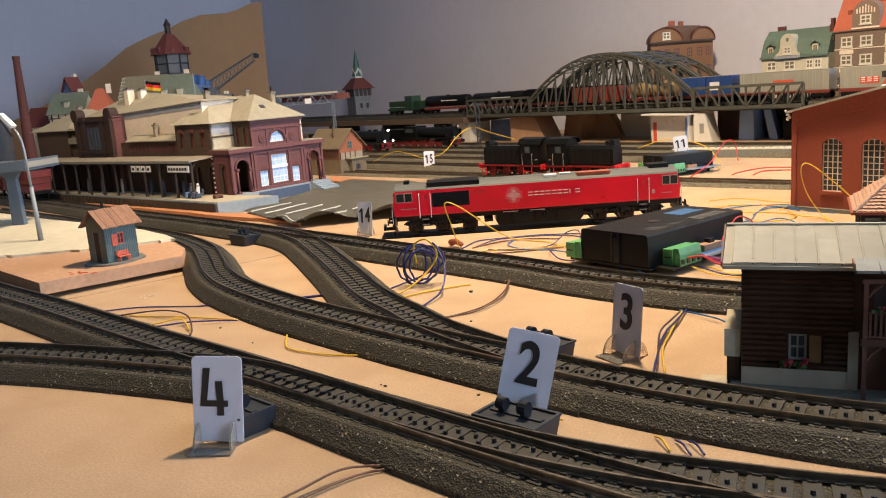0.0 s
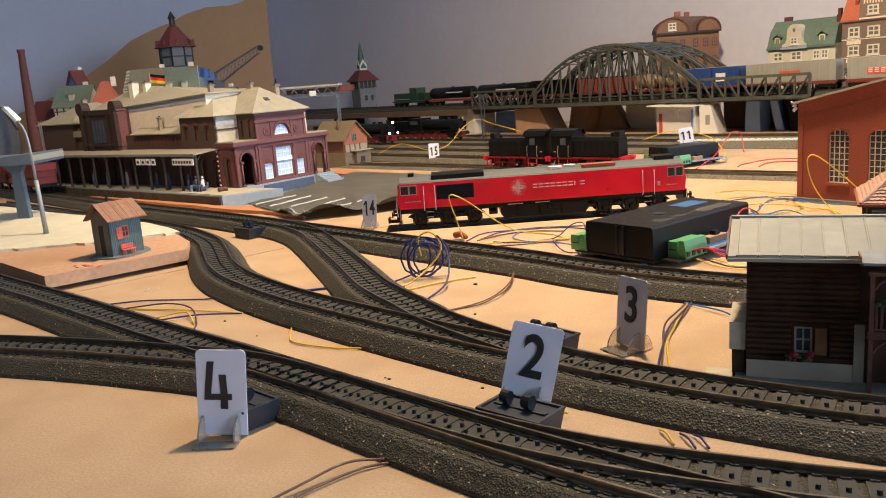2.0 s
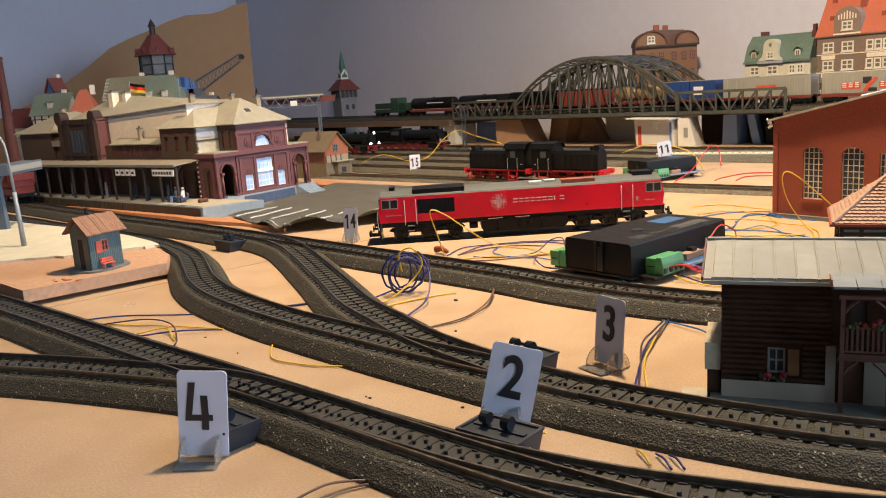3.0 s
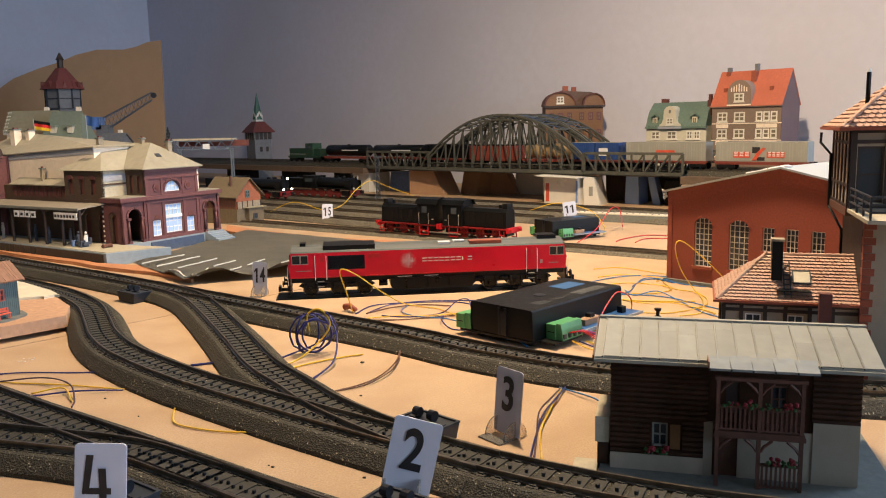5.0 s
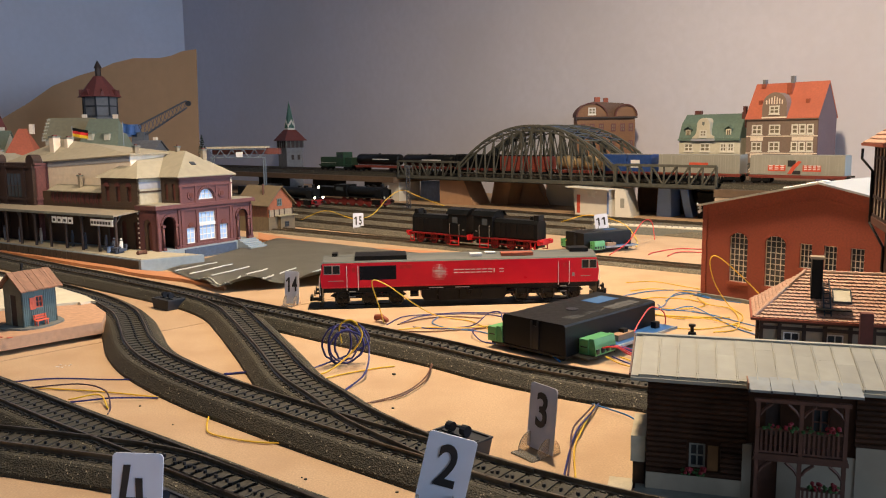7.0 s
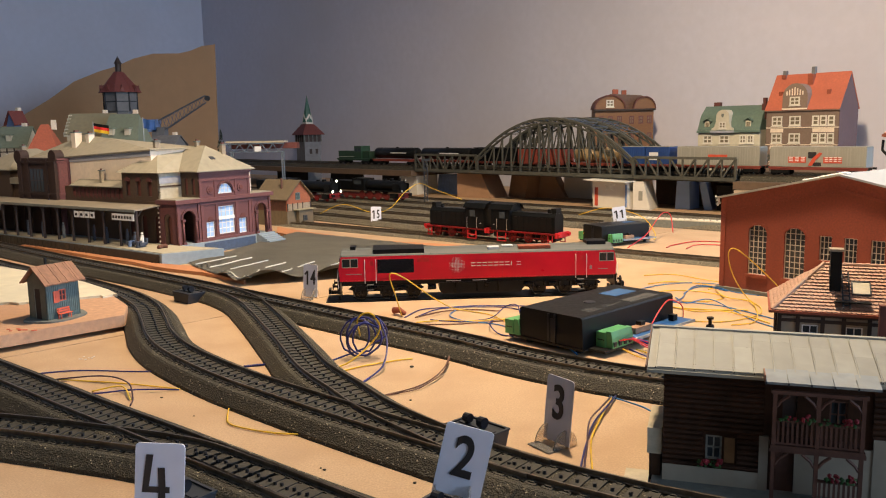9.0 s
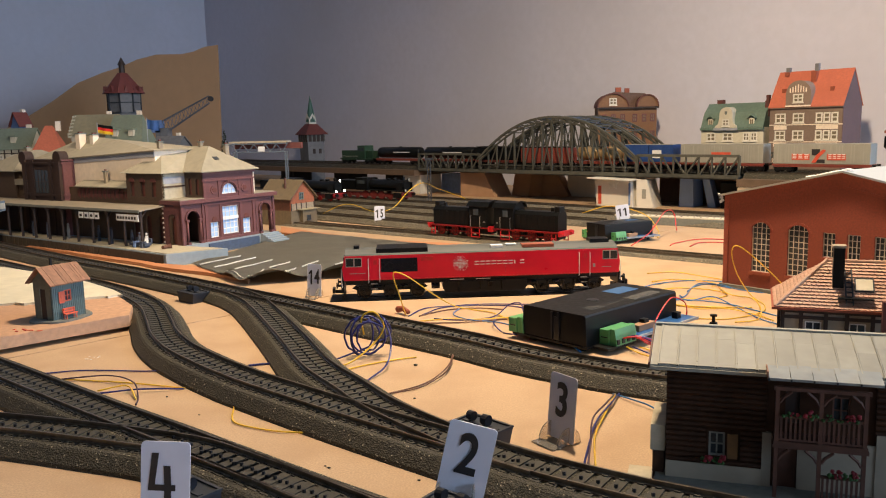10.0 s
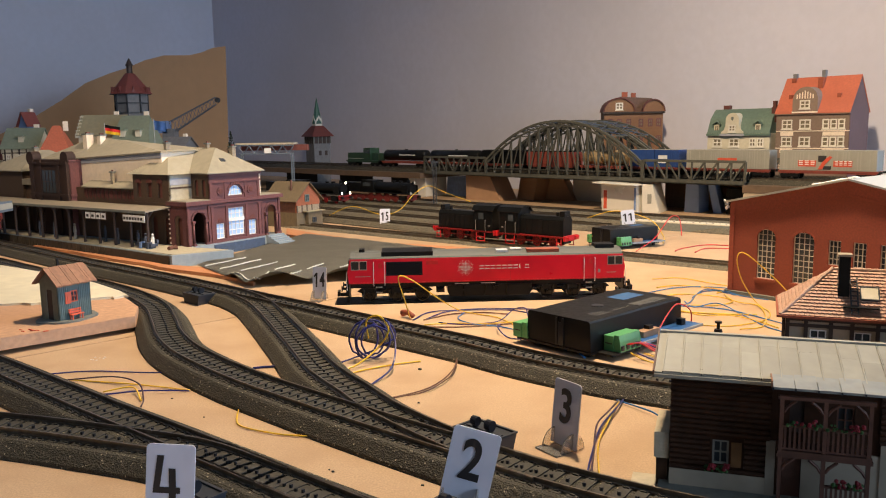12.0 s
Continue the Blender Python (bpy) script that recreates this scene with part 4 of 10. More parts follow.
        bg = part("bogie", bm, M_BLACK, th, "black three-axle bogie", bevel=0.0002)
        for k in range(3):
            xw = x0 + 0.0100 + k * 0.0222
            for y, s in ((0.0050, -1), (0.0250, 1)):
                bm = bmesh.new()
                disc(bm, (xw, y, zw + 0.0064), (0, 1, 0), 0.0064, 0.0022, 24)
                disc(bm, (xw, y + s * 0.0013, zw + 0.0064), (0, 1, 0), 0.0046, 0.0006, 20)
                wl = part("wheel", bm, M_GLOSS_BLACK, bg)
                bm = bmesh.new()
                tube(bm, [(xw + 0.0058 * math.cos(k2 * math.pi / 12), y + s * 0.0012, zw + 0.0064 + 0.0058 * math.sin(k2 * math.pi / 12)) for k2 in range(25)], 0.00032, 6, caps=False)
                part("tyre", bm, M_WHEEL, wl, "dull steel wheel rim", smooth=True)
            bm = bmesh.new()
            box(bm, xw - 0.0015, xw + 0.0015, 0.0012, 0.0026, zw + 0.0048, zw + 0.0086)
            disc(bm, (xw, 0.0009, zw + 0.0064), (0, 1, 0), 0.0015, 0.0008, 12)
            part("axle_box", bm, M_GLOSS_BLACK, bg, bevel=0.0003)
            for dx in (-0.0048, 0.0048):
                bm = bmesh.new()
                tube(bm, [(xw + dx, 0.0020, zw + 0.0072), (xw + dx, 0.0020, zw + 0.0118)], 0.0011, 8)
                part("spring", bm, M_GLOSS_BLACK, bg)
        for xb in (x0 + 0.0211, x0 + 0.0433):
            bm = bmesh.new()
            tube(bm, [(xb - 0.0030, 0.0014, zw + 0.0106), (xb + 0.0030, 0.0014, zw + 0.0106)], 0.0016, 12)
            part("brake_cylinder", bm, M_GLOSS_BLACK, bg)
        bm = bmesh.new()
        tube(bm, [(x0 + 0.004, 0.0022, zw + 0.0028), (x0 + 0.030, 0.0020, zw + 0.0022), (x0 + 0.058, 0.0022, zw + 0.0028)], 0.0004, 6)
        part("brake_rod", bm, M_GLOSS_BLACK, bg)
    for xr in (0.0760, 0.1560):
        bm = bmesh.new()
        tube(bm, [(xr - 0.0035, 0.0040, zw + 0.0100), (xr + 0.0035, 0.0040, zw + 0.0100)], 0.0026, 14)
        part("air_tank", bm, M_GLOSS_BLACK, th)
    for xr in (0.0950, 0.1130, 0.1310):
        boxes("tank_rib", M_GLOSS_BLACK, th, (xr, xr + 0.0010, 0.0010, 0.0018, zw + 0.0045, zw + 0.0133))
    boxes("tank_cap", M_GLOSS_BLACK, th, (0.1200, 0.1245, 0.0006, 0.0018, zw + 0.0085, zw + 0.0125), bevel=0.0004)
    bm = bmesh.new()
    prism(bm, [(0.0845, zw + 0.004), (0.1500, zw + 0.004), (0.1530, zw + 0.0075), (0.1530, zw + 0.0135), (0.0820, zw + 0.0135), (0.0820, zw + 0.0075)], 0.0016, 0.0284)
    part("fuel_tank", bm, M_BLACK, th, "black underfloor fuel tank", bevel=0.0006)
    boxes("underframe", M_BLACK, th, (0.001, L - 0.001, 0.003, 0.027, zw + 0.0125, ZS))
    for x in (0.088, 0.110):
        boxes("tank_marking", M_WHITE, th, (x, x + 0.012, 0.0012, 0.0020, ZS - 0.0022, ZS - 0.0017))
    for xe, s in ((0.0, -1), (L, 1)):
        boxes("buffer_beam", M_BLACK, th, (min(xe, xe + s * 0.0025), max(xe, xe + s * 0.0025), 0.002, 0.028, zw + 0.0060, ZS), bevel=0.0003)
        for y in (0.0065, 0.0235):
            bm = bmesh.new()
            tube(bm, [(xe + s * 0.0020, y, zw + 0.0118), (xe + s * 0.0058, y, zw + 0.0118)], 0.0010, 10)
            disc(bm, (xe + s * 0.0062, y, zw + 0.0118), (1, 0, 0), 0.0026, 0.0008, 16)
            part("buffer", bm, M_BLACK, th)
        boxes("coupling", M_BLACK, th, (min(xe, xe + s * 0.0105), max(xe, xe + s * 0.0105), 0.0135, 0.0165, zw + 0.0040, zw + 0.0066), (min(xe + s * 0.0085, xe + s * 0.0105), max(xe + s * 0.0085, xe + s * 0.0105), 0.0100, 0.0200, zw + 0.0045, zw + 0.0085))
        boxes("plough", M_BLACK, th, (min(xe, xe + s * 0.0020), max(xe, xe + s * 0.0020), 0.003, 0.027, zw + 0.0005, zw + 0.0040))
        w = boxes("windscreen", M_GLASS, th, (min(xe + s * 0.0002, xe - s * 0.0012), max(xe + s * 0.0002, xe - s * 0.0012), 0.003, 0.027, ZS + 0.0125, ZS + 0.0190))
        bm = bmesh.new()
        tube(bm, [(xe + s * 0.0014, 0.0012, ZS - 0.006), (xe + s * 0.0020, 0.0008, ZS + 0.002), (xe + s * 0.0016, 0.0008, ZS + 0.010)], 0.0003, 6)
        part("handrail", bm, M_WHITE, th)


red_loco()


def hooded_diesel(u_start, v, turn):
    """Small black diesel with a red frame: hood, then a cab at its end, along x."""
    p = yard(u_start, v, 0.0063)
    base = math.degrees(math.atan2(UY.y, UY.x)) + 3.9
    th = thing("black_diesel_locomotive", "black hooded diesel locomotive with red running gear and wheels", "locomotive", pose(p.x, p.y, p.z, 0, 0, base + turn) @ Matrix.Diagonal((0.945, 0.97, 1.075, 1)), "pair of black diesels")
    L, Y = 0.1045, 0.0140
    boxes("running_board", M_GEAR_RED, th, (0.003, L - 0.003, -Y, Y, 0.0108, 0.0122), label="red running board", bevel=0.0003)
    boxes("frame", M_BLACK, th, (0.006, L - 0.006, -0.0080, 0.0080, 0.0040, 0.0098), label="dark frame between the wheels")
    bm = bmesh.new()
    prism(bm, [(-0.0098, 0.0122), (0.0098, 0.0122), (0.0098, 0.0296), (0.0066, 0.0334), (-0.0066, 0.0334), (-0.0098, 0.0296)], 0.006, 0.070, "x")
    part("hood", bm, M_LOCO_BLACK, th, "black engine hood", bevel=0.0005)
    for k in range(7):
        x = 0.011 + k * 0.0083
        for s in (-1, 1):
            boxes("louvre", M_BLACK, th, (x, x + 0.0062, s * 0.0100 - 0.0002, s * 0.0100 + 0.0002, 0.0140, 0.0285))
    bm = bmesh.new()
    prism(bm, [(-0.0135, 0.0122), (0.0135, 0.0122), (0.0135, 0.0355), (0.0095, 0.0402), (0.0, 0.0417), (-0.0095, 0.0402), (-0.0135, 0.0355)], 0.070, 0.099, "x")
    part("cab", bm, M_LOCO_BLACK, th, "black driver's cab", bevel=0.0004)
    bm = bmesh.new()
    prism(bm, [(-0.0142, 0.0354), (-0.0098, 0.0404), (0.0, 0.0420), (0.0098, 0.0404), (0.0142, 0.0354), (0.0148, 0.0360), (0.0100, 0.0412), (0.0, 0.0429), (-0.0100, 0.0412), (-0.0148, 0.0360)], 0.067, 0.102, "x")
    part("cab_roof", bm, M_LOCO_BLACK, th)
    for s in (-1, 1):
        boxes("cab_window", M_GLASS, th, (0.0775, 0.0855, s * 0.0137 - 0.0003, s * 0.0137 + 0.0003, 0.0258, 0.0330))
        for x in (0.0735, 0.0890):
            bm = bmesh.new()
            tube(bm, [(x, s * 0.0136, 0.0126), (x, s * 0.0150, 0.0132), (x, s * 0.0150, 0.0245), (x, s * 0.0136, 0.0250)], 0.0003, 6)
            part("handrail", bm, M_CONT_GREY, th, "pale handrail")
        boxes("ladder", M_FRAME_RED, th, (0.0745, 0.0885, s * 0.0150 - 0.0008, s * 0.0150 + 0.0008, 0.0005, 0.0014), (0.0745, 0.0885, s * 0.0150 - 0.0008, s * 0.0150 + 0.0008, 0.0050, 0.0058), (0.0745, 0.0752, s * 0.0150 - 0.0006, s * 0.0150 + 0.0006, 0.0005, 0.0100), (0.0878, 0.0885, s * 0.0150 - 0.0006, s * 0.0150 + 0.0006, 0.0005, 0.0100))
        boxes("brake_gear", M_BLACK, th, (0.0300, 0.0330, s * 0.0105 - 0.0006, s * 0.0105 + 0.0006, 0.0020, 0.0098), (0.0550, 0.0580, s * 0.0105 - 0.0006, s * 0.0105 + 0.0006, 0.0020, 0.0098))
        boxes("corner_step", M_FRAME_RED, th, (0.0060, 0.0130, s * 0.0145 - 0.0010, s * 0.0145 + 0.0010, 0.0010, 0.0018), (0.0060, 0.0130, s * 0.0145 - 0.0010, s * 0.0145 + 0.0010, 0.0052, 0.0060), (0.0060, 0.0066, s * 0.0145 - 0.0006, s * 0.0145 + 0.0006, 0.0010, 0.0100), (0.0124, 0.0130, s * 0.0145 - 0.0006, s * 0.0145 + 0.0006, 0.0010, 0.0100))
        boxes("side_rod", M_GEAR_RED, th, (0.0200, 0.0800, s * 0.0112 - 0.0006, s * 0.0112 + 0.0006, 0.0052, 0.0066))
        boxes("small_print", M_CONT_GREY, th, (0.0930, 0.0960, s * 0.0136 - 0.0002, s * 0.0136 + 0.0002, 0.0180, 0.0190))
    for x in (0.0200, 0.0440, 0.0680):
        for y in (-0.0095, 0.0095):
            bm = bmesh.new()
            disc(bm, (x, y, 0.0063), (0, 1, 0), 0.0063, 0.0024, 20)
            wh = part("wheel", bm, M_GEAR_RED, th, "red spoked wheel")
            bm = bmesh.new()
            for q in range(8):
                an = q * math.pi / 4
                disc(bm, (x + 0.0036 * math.cos(an), y + math.copysign(0.0012, y), 0.0063 + 0.0036 * math.sin(an)), (0, 1, 0), 0.0009, 0.0004, 8)
            part("spoke_gap", bm, M_BLACK, wh)
    for x, s in ((0.002, -1), (L - 0.002, 1)):
        boxes("buffer_beam", M_FRAME_RED, th, (x - 0.0012, x + 0.0012, -0.0145, 0.0145, 0.0078, 0.0135))
        for y in (-0.010, 0.010):
            bm = bmesh.new()
            tube(bm, [(x, y, 0.0112), (x + s * 0.0045, y, 0.0112)], 0.0009, 8)
            disc(bm, (x + s * 0.0048, y, 0.0112), (1, 0, 0), 0.0024, 0.0008, 14)
            part("buffer", bm, M_FRAME_RED, th)
    bm = bmesh.new()
    disc(bm, (0.020, 0.0, 0.0344), (0, 0, 1), 0.0022, 0.006, 12)
    part("exhaust", bm, M_BLACK, th)
    boxes("headlamp", M_BLACK, th, (0.0065, 0.0135, -0.0060, 0.0060, 0.0325, 0.0390))
    return th


hooded_diesel(-0.743, 0.8384, 0)
hooded_diesel(-0.545, 0.8520, 180)


def hopper(x, y, z, turn):
    th = thing("hopper_wagon", "dark oxide-red self-unloading ore hopper wagon", "hopper wagon", pose(x, y, z, 0, 0, turn), "ore train")
    L = 0.060
    bm = bmesh.new()
    prism(bm, [(-0.0150, 0.0390), (0.0150, 0.0390), (0.0150, 0.0270), (0.0100, 0.0130), (-0.0100, 0.0130), (-0.0150, 0.0270)], -L / 2 + 0.004, L / 2 - 0.004, "x")
    part("body", bm, M_OXIDE, th, bevel=0.0004)
    boxes("rim", M_OXIDE, th, (-L / 2 + 0.0035, L / 2 - 0.0035, -0.0156, -0.0146, 0.0380, 0.0396), (-L / 2 + 0.0035, L / 2 - 0.0035, 0.0146, 0.0156, 0.0380, 0.0396))
    boxes("load", M_BLACK, th, (-L / 2 + 0.006, L / 2 - 0.006, -0.0135, 0.0135, 0.0389, 0.0393))
    for k in range(5):
        xk = -0.020 + k * 0.010
        for s in (-1, 1):
            boxes("rib", M_OXIDE, th, (xk - 0.0004, xk + 0.0004, s * 0.0154 - 0.0006, s * 0.0154 + 0.0006, 0.0265, 0.0385))
    for s in (-1, 1):
        boxes("chute", M_OXIDE, th, (-0.020, 0.020, min(s * 0.0100, s * 0.0150), max(s * 0.0100, s * 0.0150), 0.0115, 0.0190), bevel=0.0004)
        boxes("chute_bracket", M_FLAT_RED, th, (0.0202, 0.0235, s * 0.0130 - 0.0015, s * 0.0130 + 0.0015, 0.0110, 0.0180))
    boxes("frame", M_BLACK, th, (-L / 2 + 0.002, L / 2 - 0.002, -0.011, 0.011, 0.0085, 0.0125))
    for s in (-1, 1):
        boxes("end_platform", M_BLACK, th, (min(s * 0.026, s * 0.030), max(s * 0.026, s * 0.030), -0.013, 0.013, 0.0118, 0.0128), (min(s * 0.0285, s * 0.0292), max(s * 0.0285, s * 0.0292), -0.0125, -0.0118, 0.0128, 0.030), (min(s * 0.0285, s * 0.0292), max(s * 0.0285, s * 0.0292), 0.0118, 0.0125, 0.0128, 0.030), (min(s * 0.0285, s * 0.0292), max(s * 0.0285, s * 0.0292), -0.0125, 0.0125, 0.0295, 0.0302), (min(s * 0.0285, s * 0.0292), max(s * 0.0285, s * 0.0292), -0.0125, 0.0125, 0.0215, 0.0222))
    wheels(th, (-0.018, 0.018), 0.0055, -0.0085, 0.0085, 0.0, M_BLACK)
    return th


first = None
line_c = smooth_path(TRACK_C, 0.004)
start = min(range(len(line_c)), key=lambda i: (line_c[i] - Vector((-0.475, 0.966, 0))).length)
for k in range(4):
    a = line_c[min(start + 51 + k * 16, len(line_c) - 3)]
    b = line_c[min(start + 53 + k * 16, len(line_c) - 1)]
    turn = math.degrees(math.atan2(b.y - a.y, b.x - a.x))
    if first is None:
        first = hopper(a.x, a.y, 0.0103, turn)
    else:
        copy_thing(first, pose(a.x, a.y, 0.0103, 0, 0, turn))


# ---- the viaduct: deck boards, two arched truss bridges, the trains on it ----
BR0, BRD = Vector((0.0227, 1.705, 0)), Vector((0.748, -0.664, 0)).normalized()
BRN = Vector((-BRD.y, BRD.x, 0))
BR_TURN = math.degrees(math.atan2(BRD.y, BRD.x))


def along(s, off, z=0.0):
    return BR0 + BRD * s + BRN * off + Vector((0, 0, z))


def beam(bm, a, b, w, d):
    """A square bar from a to b, w wide across the bridge and d deep."""
    a, b = Vector(a), Vector(b)
    x = (b - a).normalized()
    y = Vector((0, 1, 0))
    z = x.cross(y).normalized()
    vs = [bm.verts.new(p + y * sy * w / 2 + z * sz * d / 2) for p in (a, b) for sy, sz in ((-1, -1), (1, -1), (1, 1), (-1, 1))]
    for f in ((0, 1, 2, 3), (7, 6, 5, 4), (0, 4, 5, 1), (1, 5, 6, 2), (2, 6, 7, 3), (3, 7, 4, 0)):
        bm.faces.new([vs[i] for i in f])


def one(name, a, b, w, d, parent):
    bm = bmesh.new()
    beam(bm, a, b, w, d)
    return part(name, bm, M_BRIDGE, parent)


def bridge(off, label):
    o = along(0, off)
    th = thing("arched_truss_bridge", label, "railway bridge", pose(o.x, o.y, 0, 0, 0, BR_TURN), "twin arch bridges")
    zb, zt = 0.056, 0.0885
    rise = 0.1580
    def arch(s):
        t = (s - 0.18) / 0.18
        return zt - 0.006 + (rise - zt + 0.006) * (1 - abs(t) ** 2.1)
    for y in (0.0, 0.060):
        for s0, s1 in ((-0.18, -0.001), (0.361, 0.54)):
            one("bottom_chord", (s0, y, zb), (s1, y, zb), 0.0040, 0.0056, th)
            one("top_chord", (s0, y, zt), (s1, y, zt), 0.0040, 0.0042, th)
            n = 8
            for k in range(n + 1):
                x = s0 + (s1 - s0) * k / n
                one("post", (x, y, zb), (x, y, zt), 0.0024, 0.0040 if k in (0, n) else 0.0026, th)
                if k < n:
                    x2 = s0 + (s1 - s0) * (k + 1) / n
                    up = k < n / 2
                    one("brace", (x, y, zb if not up else zt), (x2, y, zt if not up else zb), 0.0024, 0.0024, th)
        one("bottom_chord", (0.0, y, zb), (0.36, y, zb), 0.0040, 0.0064, th)
        one("rail_beam", (0.0, y - 0.001, zb + 0.012), (0.36, y - 0.001, zb + 0.012), 0.0020, 0.0020, th)
        for xe in (0.0, 0.36):
            one("end_post", (xe, y, zb), (xe, y, zt + 0.001), 0.0040, 0.0060, th)
        seg = 24
        for name, drop in (("arch_rib", 0.0), ("lower_arch_rib", 0.0085)):
            bm = bmesh.new()
            for k in range(seg):
                a, b = 0.36 * k / seg, 0.36 * (k + 1) / seg
                beam(bm, (a, y, max(arch(a) - drop, zt - 0.012)), (b, y, max(arch(b) - drop, zt - 0.012)), 0.0042, 0.0038 if not drop else 0.0026)
            part(name, bm, M_BRIDGE, th)
        for k in range(seg):
            a, b = 0.36 * k / seg, 0.36 * (k + 1) / seg
            one("rib_brace", (a, y, arch(a) - 0.001), (b, y, max(arch(b) - 0.0085, zt - 0.012)), 0.0020, 0.0018, th)
        n = 16
        for k in range(1, n):
            x = 0.36 * k / n
            one("hanger", (x, y, zb), (x, y, arch(x) - 0.008), 0.0028, 0.0027, th)
            x2 = 0.36 * (k + (1 if k < n / 2 else -1)) / n
            one("hanger_brace", (x, y, zb + 0.002), (x2, y, arch(x2) - 0.010), 0.0018, 0.0018, th)
    for k in range(3, 14):
        x = 0.36 * k / 16
        bm = bmesh.new()
        box(bm, x - 0.0010, x + 0.0010, 0.0, 0.060, arch(x) - 0.0010, arch(x) + 0.0008)
        part("cross_strut", bm, M_BRIDGE, th)
    for k in range(3, 13):
        a, b = 0.36 * k / 16, 0.36 * (k + 1) / 16
        bm = bmesh.new()
        tube(bm, [(a, 0.002, arch(a)), (b, 0.058, arch(b))], 0.0008, 4)
        tube(bm, [(a, 0.058, arch(a)), (b, 0.002, arch(b))], 0.0008, 4)
        part("wind_brace", bm, M_BRACE_DAYLIT, th)
    boxes("deck", M_BRIDGE, th, (-0.181, 0.541, 0.002, 0.058, zb - 0.005, 0.0535))
    return th


bridge(0.0, "grey steel arch bridge with truss approaches carrying the freight train")
bridge(0.070, "grey steel arch bridge standing behind its twin")
for s0, s1 in ((-1.35, -0.182), (0.542, 1.10)):
    bm = bmesh.new()
    box(bm, s0, s1, -0.012, 0.150, 0.0420, 0.0535)
    ob = part("viaduct_board", bm, M_DECK)
    c = along(0, 0)
    ob.matrix_world = pose(c.x, c.y, 0, 0, 0, BR_TURN)
    tagged(ob, "dark brown fibreboard deck carrying the upper tracks", "baseboard", kind="structure")
    for off in (0.030, 0.100):
        a, b = along(s0, off), along(s1, off)
        track("upper level track on the brown deck board", [(a.x, a.y), ((a.x + b.x) / 2, (a.y + b.y) / 2), (b.x, b.y)], z=0.0535, name="upper_track", group="upper tracks")
for off in (0.030, 0.100):
    a, b = along(-0.18, off), along(0.54, off)
    track("bare rails and sleepers crossing the arch bridge", [(a.x, a.y), ((a.x + b.x) / 2, (a.y + b.y) / 2), (b.x, b.y)], z=0.0535, bed=False, name="upper_track", group="upper tracks")
ZT = 0.0638


def wagon_pose(s, off=0.030):
    p = along(s, off, ZT)
    return pose(p.x, p.y, p.z, 0, 0, BR_TURN)


def underframe(th, L, material=M_FLAT_RED, boggies=True):
    boxes("underframe", material, th, (0.002, L - 0.002, -0.0135, 0.0135, 0.0105, 0.0130), (0.004, L - 0.004, -0.0128, -0.0110, 0.0085, 0.0105), (0.004, L - 0.004, 0.0110, 0.0128, 0.0085, 0.0105))
    for x in (0.018, L - 0.018):
        boxes("bogie", M_BLACK, th, (x - 0.013, x + 0.013, -0.0120, -0.0095, 0.0035, 0.0080), (x - 0.013, x + 0.013, 0.0095, 0.0120, 0.0035, 0.0080), (x - 0.003, x + 0.003, -0.0095, 0.0095, 0.0050, 0.0095))
    wheels(th, [x + d for x in (0.018, L - 0.018) for d in (-0.009, 0.009)], 0.0052, -0.0082, 0.0082, 0.0, M_BLACK)
    for x, s in ((0.0, -1), (L, 1)):
        for y in (-0.0095, 0.0095):
            bm = bmesh.new()
            tube(bm, [(x - s * 0.002, y, 0.0118), (x + s * 0.003, y, 0.0118)], 0.0016, 8)
            part("buffer", bm, M_BLACK, th)


